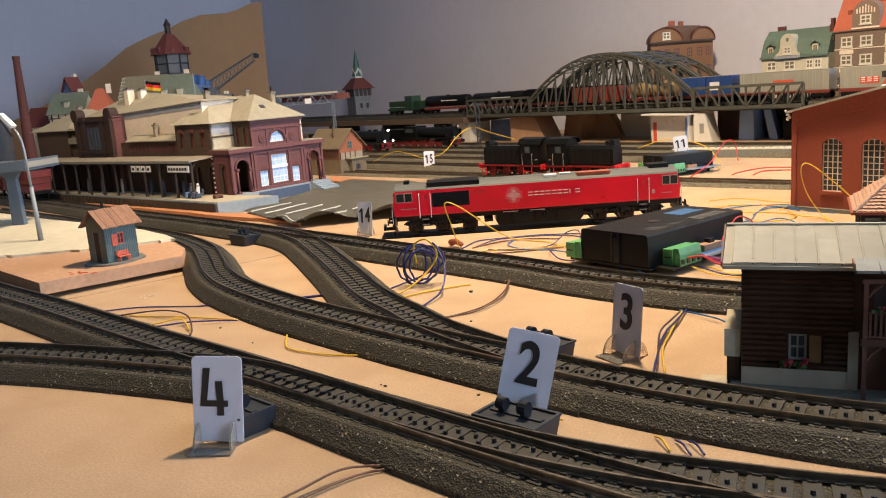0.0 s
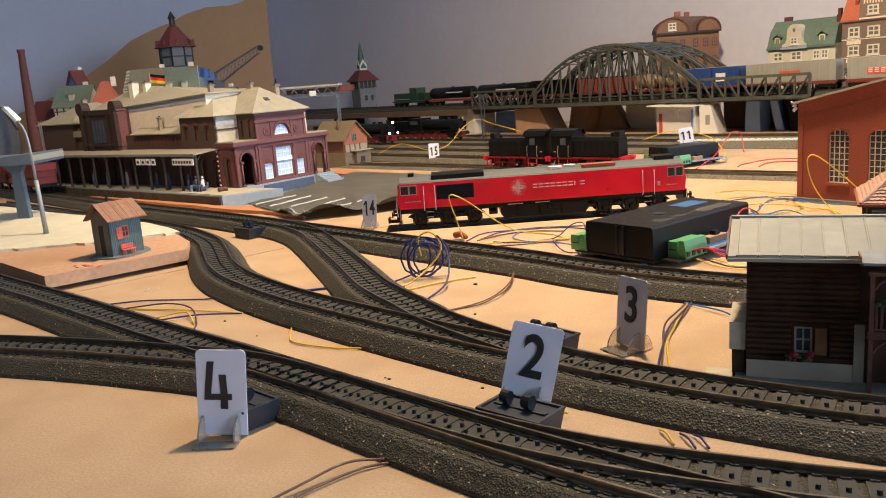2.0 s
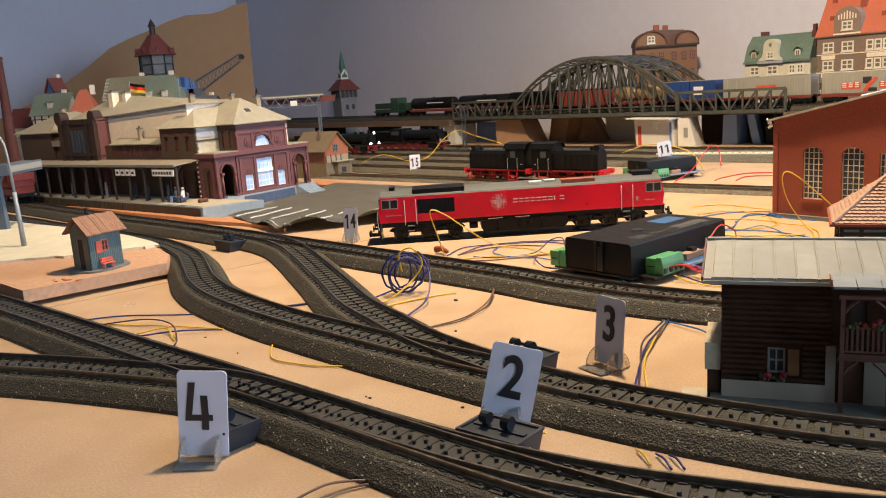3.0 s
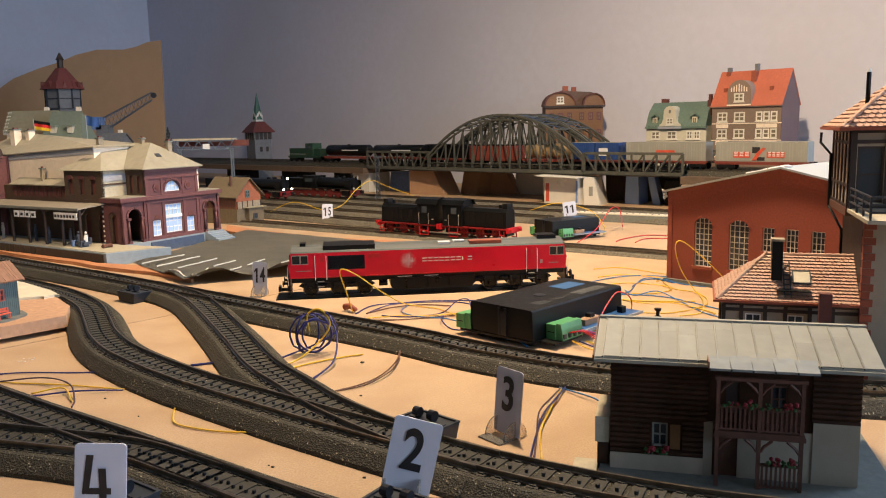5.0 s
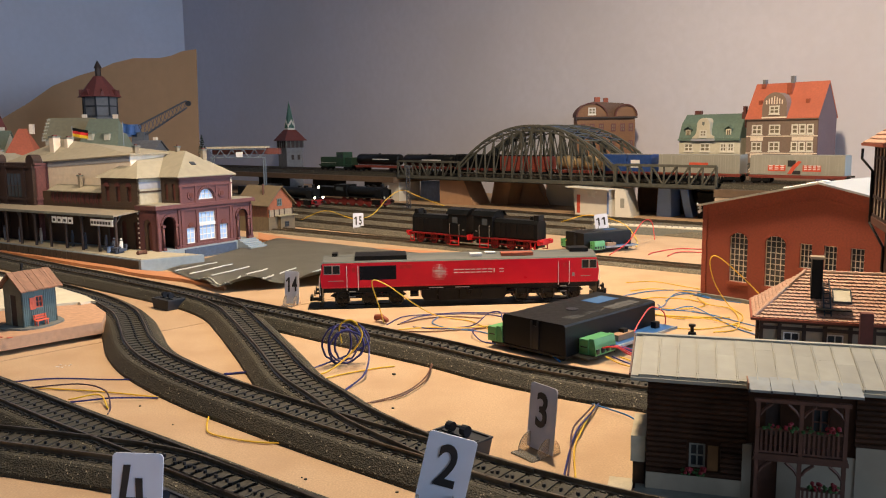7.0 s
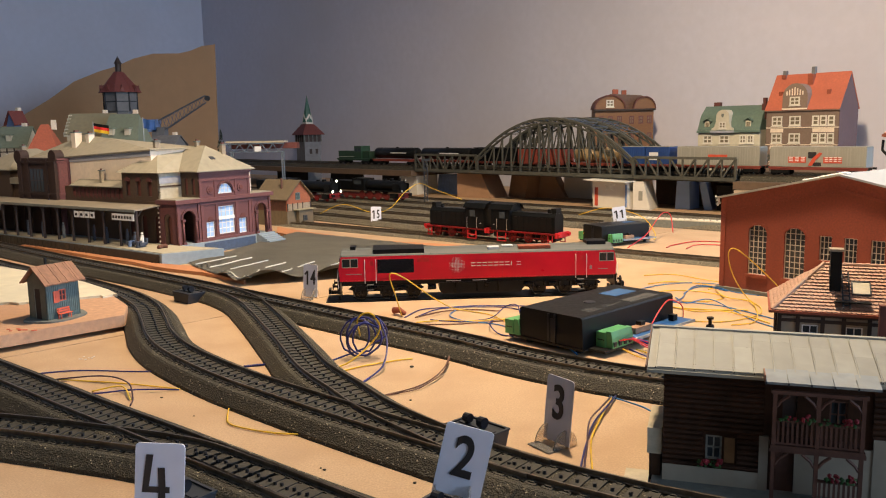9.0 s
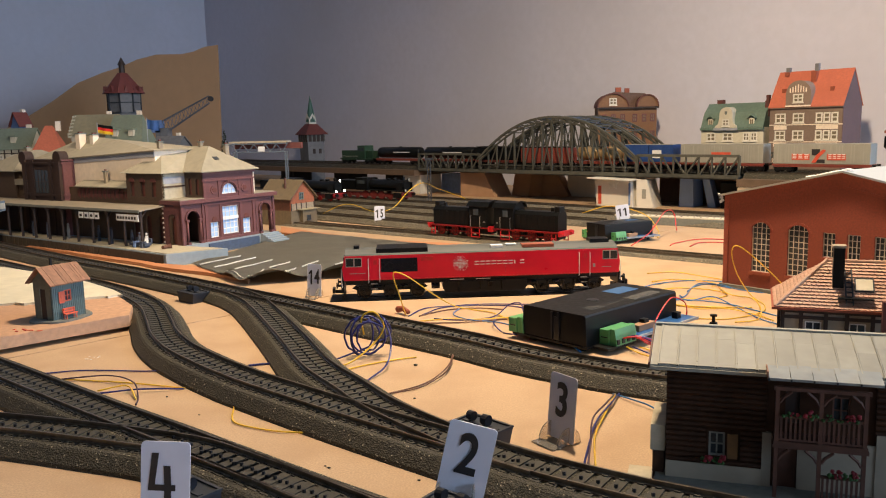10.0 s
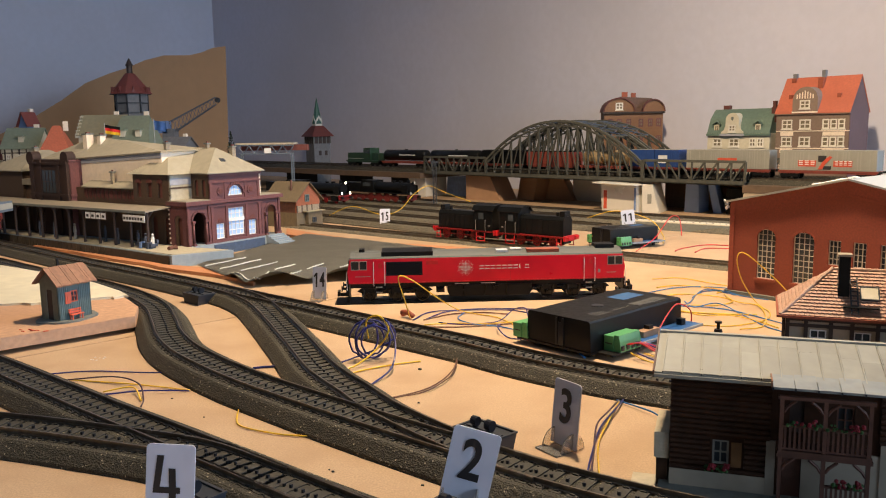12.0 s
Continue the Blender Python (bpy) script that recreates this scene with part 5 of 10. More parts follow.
def container_wagon(s, L, material, mark):
    th = thing("container_wagon", {"grey": "red-brown flat wagon carrying a long grey container", "red": "red-brown flat wagon carrying a grey container with a red patch", "blue": "flat wagon carrying blue containers with pale roofs"}[mark], "freight wagon", wagon_pose(s), "freight train")
    underframe(th, L)
    spans = ((0.004, L - 0.004),) if mark != "blue" else ((0.004, L / 2 - 0.001), (L / 2 + 0.001, L - 0.004))
    for a, b in spans:
        ct = boxes("container", material, th, (a, b, -0.0140, 0.0140, 0.0134, 0.0420), bevel=0.0004)
        boxes("container_roof", M_CONT_GREY, ct, (a + 0.0003, b - 0.0003, -0.0137, 0.0137, 0.0421, 0.0427))
        for k in range(int((b - a) / 0.004)):
            x = a + 0.002 + k * 0.004
            boxes("rib", material, ct, (x, x + 0.0016, -0.0143, -0.0139, 0.0150, 0.0405))
    y = -0.0147
    if mark == "grey":
        boxes("red_mark", M_CONT_RED, th, (L * 0.22, L * 0.40, y, y + 0.0004, 0.0190, 0.0280))
        boxes("red_mark", M_CONT_RED, th, (L * 0.57, L * 0.75, y, y + 0.0004, 0.0190, 0.0280))
        for k, j in [(k, j) for k in range(3) for j in range(3)]:
            boxes("lettering_bar", M_WHITE, th, (L * 0.23 + k * 0.0085, L * 0.23 + k * 0.0085 + 0.0056, y - 0.0002, y, 0.0215 + 0.0026 * j, 0.0226 + 0.0026 * j))
        for k, j in [(k, j) for k in range(4) for j in range(3)]:
            boxes("lettering_bar", M_WHITE, th, (L * 0.585 + k * 0.0062, L * 0.585 + k * 0.0062 + 0.0042, y - 0.0002, y, 0.0215 + 0.0026 * j, 0.0226 + 0.0026 * j))
        boxes("black_mark", M_INK, th, (L * 0.42, L * 0.50, y, y + 0.0004, 0.0260, 0.0350), (L * 0.47, L * 0.55, y, y + 0.0004, 0.0150, 0.0200))
        bm = bmesh.new()
        prism(bm, [(L * 0.42, 0.0150), (L * 0.46, 0.0150), (L * 0.50, 0.0240), (L * 0.56, 0.0330), (L * 0.53, 0.0345), (L * 0.47, 0.0270)], y - 0.0003, y + 0.0004)
        part("red_mark", bm, M_CONT_RED, th)
    if mark == "red":
        boxes("red_mark", M_CONT_RED, th, (L * 0.40, L * 0.62, y, y + 0.0004, 0.0255, 0.0300))
    if mark == "blue":
        boxes("white_mark", M_WHITE, th, (L * 0.58, L * 0.75, y, y + 0.0004, 0.0270, 0.0330), (L * 0.58, L * 0.75, y, y + 0.0004, 0.0200, 0.0240))
    return th


container_wagon(0.582, 0.1440, M_CONT_GREY, "grey")
container_wagon(0.428, 0.1460, M_CONT_GREY, "red")
container_wagon(0.322, 0.1000, M_CONT_BLUE, "blue")


def tank_wagon(s, L, material, label, n=1, bars=False):
    th = thing("tank_wagon", label, "tank wagon", wagon_pose(s), "freight train")
    underframe(th, L, M_FLAT_RED)
    for k in range(n):
        a, b = 0.005 + k * (L - 0.008) / n, 0.003 + (k + 1) * (L - 0.008) / n
        bm = bmesh.new()
        tube(bm, [(a, 0, 0.0262), (a + 0.002, 0, 0.0262), (b - 0.002, 0, 0.0262), (b, 0, 0.0262)], 0.0120, 20)
        for v in bm.verts:
            if v.co.x < a + 0.001 or v.co.x > b - 0.001:
                v.co.y, v.co.z = v.co.y * 0.75, 0.0262 + (v.co.z - 0.0262) * 0.75
        tk = part("tank", bm, material, th, smooth=True)
        bm = bmesh.new()
        disc(bm, ((a + b) / 2, 0, 0.0388), (0, 0, 1), 0.0030, 0.003, 12)
        part("dome", bm, material, tk)
    boxes("walkway", M_BLACK, th, (0.006, L - 0.006, -0.0015, 0.0015, 0.0384, 0.0388))
    if bars:
        boxes("lettering_bar", M_WHITE, th, (L * 0.42, L * 0.78, -0.0124, -0.0112, 0.0262, 0.0282))
    return th


tank_wagon(0.216, 0.0980, M_TANK_GOLD, "tank wagon with two tan ribbed barrels", 2)
tank_wagon(-0.344, 0.148, M_LOCO_BLACK, "long black tank wagon with white lettering bars", 1, True)
tank_wagon(-0.188, 0.153, M_LOCO_BLACK, "long black tank wagon with white lettering bars", 1, True)


def box_wagon(s, L, material, label, h=0.034):
    th = thing("open_wagon", label, "freight wagon", wagon_pose(s), "freight train")
    underframe(th, L, M_FLAT_RED)
    boxes("body", material, th, (0.003, L - 0.003, -0.0140, 0.0140, 0.0132, h), bevel=0.0004)
    for k in range(int(L / 0.011)):
        x = 0.006 + k * 0.011
        boxes("stanchion", material, th, (x, x + 0.0010, -0.0147, -0.0140, 0.0134, h + 0.0005))
    boxes("load", M_BLACK, th, (0.006, L - 0.006, -0.0120, 0.0120, h + 0.0001, h + 0.0020), bevel=0.0005)
    return th


box_wagon(-0.032, 0.118, M_LOCO_BLACK, "black covered wagon crossing the bridge", 0.038)
box_wagon(0.090, 0.118, M_FLAT_RED, "red-brown open wagon inside the arch bridge", 0.037)


def small_shunter():
    th = thing("green_shunter", "small dark green diesel shunter at the train's end", "locomotive", wagon_pose(-0.476), "freight train")
    L = 0.122
    underframe(th, L, M_GREEN_LOCO)
    boxes("hood", M_GREEN_LOCO, th, (0.004, 0.068, -0.0105, 0.0105, 0.0132, 0.0310), (0.094, L - 0.004, -0.0105, 0.0105, 0.0132, 0.0300), bevel=0.0006)
    boxes("cab", M_GREEN_LOCO, th, (0.068, 0.094, -0.0138, 0.0138, 0.0132, 0.0425), bevel=0.0006)
    boxes("cab_window", M_GLASS, th, (0.072, 0.080, -0.0141, -0.0137, 0.0300, 0.0370), (0.083, 0.091, -0.0141, -0.0137, 0.0300, 0.0370))
    boxes("stripe", M_LAMP_HEAD, th, (0.006, 0.066, -0.0108, -0.0104, 0.0170, 0.0178))


small_shunter()


def steam_loco(u, v, L, label, lit=False, nose=1):
    p = yard(u, v, 0.0103)
    th = thing("steam_locomotive", label, "steam locomotive", pose(p.x, p.y, p.z, 0, 0, math.degrees(math.atan2(UY.y, UY.x))))
    red = M_GEAR_RED if lit else M_OXIDE
    # x runs towards the smokebox; the front buffer beam stands at x = 0
    boxes("frame", M_OXIDE, th, (-L, 0.0, -0.0090, 0.0090, 0.0050, 0.0115))
    boxes("running_board", M_BLACK, th, (-L, -0.001, -0.0140, 0.0140, 0.0165, 0.0178))
    bm = bmesh.new()
    tube(bm, [(-0.004, 0, 0.0275), (-0.0042, 0, 0.0275), (-L * 0.52, 0, 0.0275)], 0.0100, 24)
    part("boiler", bm, M_LOCO_BLACK, th, "black boiler", smooth=False)
    bm = bmesh.new()
    disc(bm, (-0.0035, 0, 0.0275), (1, 0, 0), 0.0085, 0.0016, 20)
    part("smokebox_door", bm, M_LOCO_BLACK, th)
    for x, r, h in ((-0.012, 0.0028, 0.0430), (-0.034, 0.0042, 0.0405), (-0.052, 0.0038, 0.0400)):
        if x > -L * 0.5:
            bm = bmesh.new()
            tube(bm, [(x, 0, 0.0350), (x, 0, h)], r, 14)
            part("chimney" if r < 0.003 else "dome", bm, M_LOCO_BLACK, th)
    boxes("cab", M_LOCO_BLACK, th, (-L * 0.70, -L * 0.52, -0.0140, 0.0140, 0.0178, 0.0400), bevel=0.0006)
    boxes("cab_window", M_GLASS, th, (-L * 0.67, -L * 0.56, -0.0143, -0.0139, 0.0285, 0.0355))
    boxes("tender", M_LOCO_BLACK, th, (-L, -L * 0.715, -0.0135, 0.0135, 0.0178, 0.0345), bevel=0.0008)
    for s in (-1, 1):
        boxes("cylinder", M_LOCO_BLACK, th, (-0.024, -0.008, min(s * 0.0100, s * 0.0155), max(s * 0.0100, s * 0.0155), 0.0050, 0.0140), bevel=0.0010)
        boxes("smoke_deflector", M_LOCO_BLACK, th, (-0.018, -0.002, s * 0.0135 - 0.0004, s * 0.0135 + 0.0004, 0.0185, 0.0330))
    for k in range(8):
        x = -0.015 - k * (L - 0.025) / 7
        r = 0.0080 if 1 < k < 5 else 0.0050
        for y in (-0.0092, 0.0092):
            bm = bmesh.new()
            disc(bm, (x, y, r), (0, 1, 0), r, 0.0022, 20)
            part("wheel", bm, red, th)
    boxes("buffer_beam", red, th, (-0.002, 0.0, -0.0150, 0.0150, 0.0080, 0.0150), label="red buffer beam")
    for y in (-0.0100, 0.0100):
        bm = bmesh.new()
        tube(bm, [(0, y, 0.0115), (0.006, y, 0.0115)], 0.0014, 10)
        disc(bm, (0.0062, y, 0.0115), (1, 0, 0), 0.0028, 0.0010, 14)
        part("buffer", bm, M_BLACK, th)
    for y, z in ((-0.0098, 0.0190), (0.0098, 0.0190), (0.0, 0.0385)):
        bm = bmesh.new()
        disc(bm, (0.0012, y, z), (1, 0, 0), 0.0024, 0.0032, 14)
        lm = part("headlamp", bm, M_BLACK, th)
        bm = bmesh.new()
        disc(bm, (0.0031, y, z), (1, 0, 0), 0.0021, 0.0006, 14)
        part("lens", bm, M_HEADLIGHT if lit else M_CONT_GREY, lm, "lit headlamp lens" if lit else "")
    return th


steam_loco(-1.094, 1.131, 0.190, "dark weathered steam locomotive standing in the yard")
steam_loco(-1.200, 1.0535, 0.240, "black steam locomotive with three lit headlamps", True)


# ---- buildings ----
def gable_roof(parent, material, x0, x1, y0, y1, ze, zr, thick=0.0010, name="roof"):
    """Two sloping slabs that meet in a ridge along x."""
    yc = (y0 + y1) / 2
    for ya in (y0, y1):
        bm = bmesh.new()
        prism(bm, [(ya, ze), (yc, zr), (yc, zr + thick), (ya, ze + thick)], x0, x1, "x")
        part(name, bm, material, parent)


def chalet():
    th = thing("chalet", "dark log chalet with sheet roof and flowered balcony", "house", pose(0.1113, 0.3790, 0.0, 0, 0, -14.9))
    W, D, Z0, ZE, ZR = 0.0900, 0.0560, 0.0022, 0.0484, 0.0557
    boxes("base", M_GROUND_GREY, th, (-0.004, W + 0.014, -0.0155, D + 0.004, 0.0, Z0), label="grey paved base plate", bevel=0.0004)
    m = pose(0, 0, Z0)
    h = ZE - Z0 + 0.001
    holes = [(0.0160, 0.0220, 0.0098, 0.0196), (0.0412, 0.0475, 0.0, 0.0185), (0.0430, 0.0480, 0.0255, 0.0380), (0.0590, 0.0650, 0.0265, 0.0370)]
    wall("front_wall", th, M_LOG, W, h, 0.0016, holes, m, label="dark log wall")
    window(th, m, *holes[0], 2, 2, M_CONT_GREY, M_GLASS, 0.0003, 0.0006)
    window(th, m, *holes[3], 2, 2, M_TIMBER, M_GLASS, 0.0003, 0.0005)
    boxes("door", M_TIMBER, th, (0.0412, 0.0475, 0.0005, 0.0012, 0.0, 0.0185), label="brown plank door", m=m)
    boxes("door", M_TIMBER_DARK, th, (0.0430, 0.0480, 0.0005, 0.0012, 0.0255, 0.0380), m=m)
    # logs lie one on another, cut where the openings are
    for k in range(18):
        z = Z0 + 0.0074 + k * 0.0021
        for a, b in ((0.0, 0.0365), (0.0735, W)):
            if b > 0.08 and z < Z0 + 0.0240:
                continue
            spans = [(a, b)]
            if a == 0.0 and Z0 + 0.0085 < z < Z0 + 0.0215:
                spans = [(0.0, 0.0150), (0.0275, 0.0365)]
            for p, q in spans:
                bm = bmesh.new()
                tube(bm, [(p, -0.0003, z), (q, -0.0003, z)], 0.00105, 6)
                part("log", bm, M_LOG, th)
    boxes("plinth", M_PLASTER, th, (0.0, 0.0360, -0.0012, 0.0, Z0, Z0 + 0.0066), label="white plaster plinth")
    boxes("plinth", M_PLASTER, th, (0.0352, 0.0385, -0.0014, 0.0, Z0, Z0 + 0.0215))
    boxes("plaster_wall", M_PLASTER, th, (0.0477, 0.0740, -0.0008, 0.0, Z0, Z0 + 0.0195), label="white plaster ground floor wall")
    boxes("plaster_wall", M_PLASTER, th, (0.0740, W, -0.0012, 0.0, Z0, Z0 + 0.0240))
    boxes("shutter", mat("ochre_shutter", (0.20, 0.095, 0.032), 0.6), th, (0.0228, 0.0266, -0.0018, -0.0012, Z0 + 0.0098, Z0 + 0.0196), label="ochre window shutter")
    for p, q, r in ((pose(0, D, Z0, 0, 0, -90), D, M_LOG), (pose(W, 0, Z0, 0, 0, 90), D, M_LOG)):
        wall("side_wall", th, r, q, h, 0.0016, [], p, gable=ZR - ZE - 0.002)
    wall("back_wall", th, M_LOG, W, h, 0.0016, [], pose(W, D, Z0, 0, 0, 180))
    # balcony
    y = -0.0095
    fl = Z0 + 0.0205
    boxes("balcony_floor", M_TIMBER, th, (0.0385, 0.0698, y - 0.001, 0.0, fl, fl + 0.0014))
    for x in (0.0395, 0.0541, 0.0687):
        boxes("column", M_TIMBER, th, (x - 0.0007, x + 0.0007, y - 0.0006, y + 0.0008, Z0, ZE - 0.0036))
    for z0 in (fl - 0.0012, ZE - 0.0050):
        boxes("beam", M_TIMBER, th, (0.0382, 0.0702, y - 0.0008, y + 0.0010, z0, z0 + 0.0013))
        for x, s in ((0.0402, 1), (0.0534, -1), (0.0548, 1), (0.0680, -1)):
            bm = bmesh.new()
            tube(bm, [(x, y, z0 - 0.0048), (x + s * 0.0012, y, z0 - 0.0028), (x + s * 0.0040, y, z0 - 0.0004)], 0.0006, 6)
            part("brace", bm, M_TIMBER, th)
    for zr, x0, x1 in ((fl + 0.0014, 0.0402, 0.0680), (Z0 + 0.0003, 0.0548, 0.0680)):
        boxes("handrail", M_TIMBER, th, (x0, x1, y - 0.0005, y + 0.0005, zr + 0.0088, zr + 0.0097), (x0, x1, y - 0.0004, y + 0.0004, zr + 0.0004, zr + 0.0011))
        n = int((x1 - x0) / 0.0016)
        for k in range(n):
            x = x0 + 0.0004 + k * 0.0016
            boxes("baluster", M_TIMBER, th, (x, x + 0.0008, y - 0.0003, y + 0.0003, zr + 0.0011, zr + 0.0088))
    # sheet roof of overlapping panels with standing seams; a bluish apron covers the balcony
    slope = (ZR - ZE) / (D / 2)
    fr, xa, xb = -0.0038, -0.0062, W + 0.0066
    zf = ZE + fr * slope
    for ya, za, name in ((fr, zf, "front_roof"), (D + 0.008, ZE - 0.008 * slope, "back_roof")):
        bm = bmesh.new()
        prism(bm, [(ya, za), (D / 2, ZR), (D / 2, ZR + 0.0009), (ya, za + 0.0009)], xa, xb, "x")
        part(name, bm, M_ROOF_CHALET, th, "pale sheet roof")
    up = Matrix.Translation((0, fr, zf + 0.0009)) @ Matrix.Rotation(math.atan2(ZR - zf, D / 2 - fr), 4, "X")
    run = math.hypot(ZR - zf, D / 2 - fr)
    pitch = (xb - xa - 0.0030) / 14
    lap = random.Random(21)
    for k in range(14):
        x = xa + 0.0030 + k * pitch
        cut = run * lap.uniform(0.52, 0.82)
        boxes("roof_panel", M_ROOF_CHALET, th, (x + 0.0004, x + pitch - 0.0004, 0.0003, cut, 0.0001, 0.0004), label="", m=up)
        boxes("roof_panel", M_ROOF_CHALET, th, (x + 0.0004, x + pitch - 0.0004, cut + 0.0002, run, 0.0001, 0.0003), label="", m=up)
        boxes("roof_seam", M_ROOF_CHALET, th, (x - 0.0002, x + 0.0002, 0.0, run, 0.0, 0.00052), m=up)
        boxes("seam_end", M_LEVER, th, (x - 0.0002, x + 0.0002, -0.0003, 0.0, -0.0001, 0.0005), m=up)
    boxes("ridge_strip", M_ROOF_CHALET, th, (xa, xb, D / 2 - 0.0012, D / 2 + 0.0012, ZR + 0.0010, ZR + 0.0016), bevel=0.0002)
    boxes("verge_board", M_TIMBER, th, (-0.0008, -0.0002, 0.0, run, -0.0014, 0.0006), m=Matrix.Translation((xa, 0, 0)) @ up)
    for q0, q1 in ((xa - 0.0002, 0.0362), (0.0745, xb)):
        boxes("gutter", M_ROOF_CHALET, th, (q0, q1, fr - 0.0010, fr + 0.0002, zf - 0.0010, zf + 0.0002), bevel=0.0002)
    fb, yt = -0.0098, 0.0078
    za, zt = zf - 0.0006, ZE + yt * slope + 0.0014
    for k in range(5):
        x0 = 0.0362 + k * 0.0076
        dz = 0.00004 * (k % 2)
        bm = bmesh.new()
        prism(bm, [(fb, za + dz), (yt, zt + dz - 0.0010), (yt + 0.0006, zt + dz - 0.0004), (fb, za + 0.0009 + dz)], x0, x0 + 0.0074, "x")
        part("apron_panel", bm, M_ROOF_CHALET_BLUE, th, "bluish sheet over the balcony")
        boxes("seam_end", M_LEVER, th, (x0 - 0.0003, x0 + 0.0003, fb - 0.0004, fb, za - 0.0002, za + 0.0009))
    boxes("roof_step", M_SHINGLE, th, (0.0357, 0.0362, fb + 0.001, 0.0060, za + 0.0002, za + 0.0030), label="rusty end of the apron sheet")
    boxes("chimney", M_STONE, th, (0.030, 0.036, D * 0.62, D * 0.62 + 0.006, ZR - 0.008, ZR - 0.001))
    # lean-to crate at the gable end
    boxes("lean_to", M_TIMBER_DARK, th, (-0.0052, -0.0008, 0.002, 0.026, 0.0, 0.0120), label="dark wooden lean-to")
    boxes("lean_to_roof", M_STONE, th, (-0.0060, -0.0004, 0.000, 0.027, 0.0120, 0.0225), label="cream plaster block on the lean-to", bevel=0.0006)
    boxes("step", M_STONE, th, (-0.0145, -0.0050, -0.010, 0.006, 0.0, 0.0022))
    # flowers
    r = random.Random(8)
    for name, x0, x1, yy, zz in (("balcony_flower_box", 0.0410, 0.0672, y - 0.0008, Z0 + 0.0318), ("window_flower_box", 0.0135, 0.0222, -0.0026, Z0 + 0.0086), ("porch_flower_box", 0.0575, 0.0675, y - 0.0004, Z0 + 0.0105)):
        bm = bmesh.new()
        for k in range(46):
            c = Vector((r.uniform(x0, x1), yy + r.uniform(-0.0012, 0.0012), zz + r.uniform(-0.0008, 0.0014)))
            bmesh.ops.create_icosphere(bm, subdivisions=1, radius=r.uniform(0.0003, 0.0008), matrix=Matrix.Translation(c))
        tagged(part(name, bm, M_LEAF, th, "green flower box leaves"), kind="stuff")
        bm = bmesh.new()
        for k in range(26):
            g = r.choice((0.16, 0.34, 0.82, 0.93))
            c = Vector((x0 + (x1 - x0) * min(1, max(0, g + r.uniform(-0.06, 0.06))), yy - 0.0008 + r.uniform(-0.0010, 0.0008), zz + r.uniform(0.0, 0.0024)))
            bmesh.ops.create_icosphere(bm, subdivisions=1, radius=r.uniform(0.0004, 0.0009), matrix=Matrix.Translation(c))
        tagged(part("blossom", bm, M_FLOWER, th, "red blossoms"), kind="stuff")


chalet()


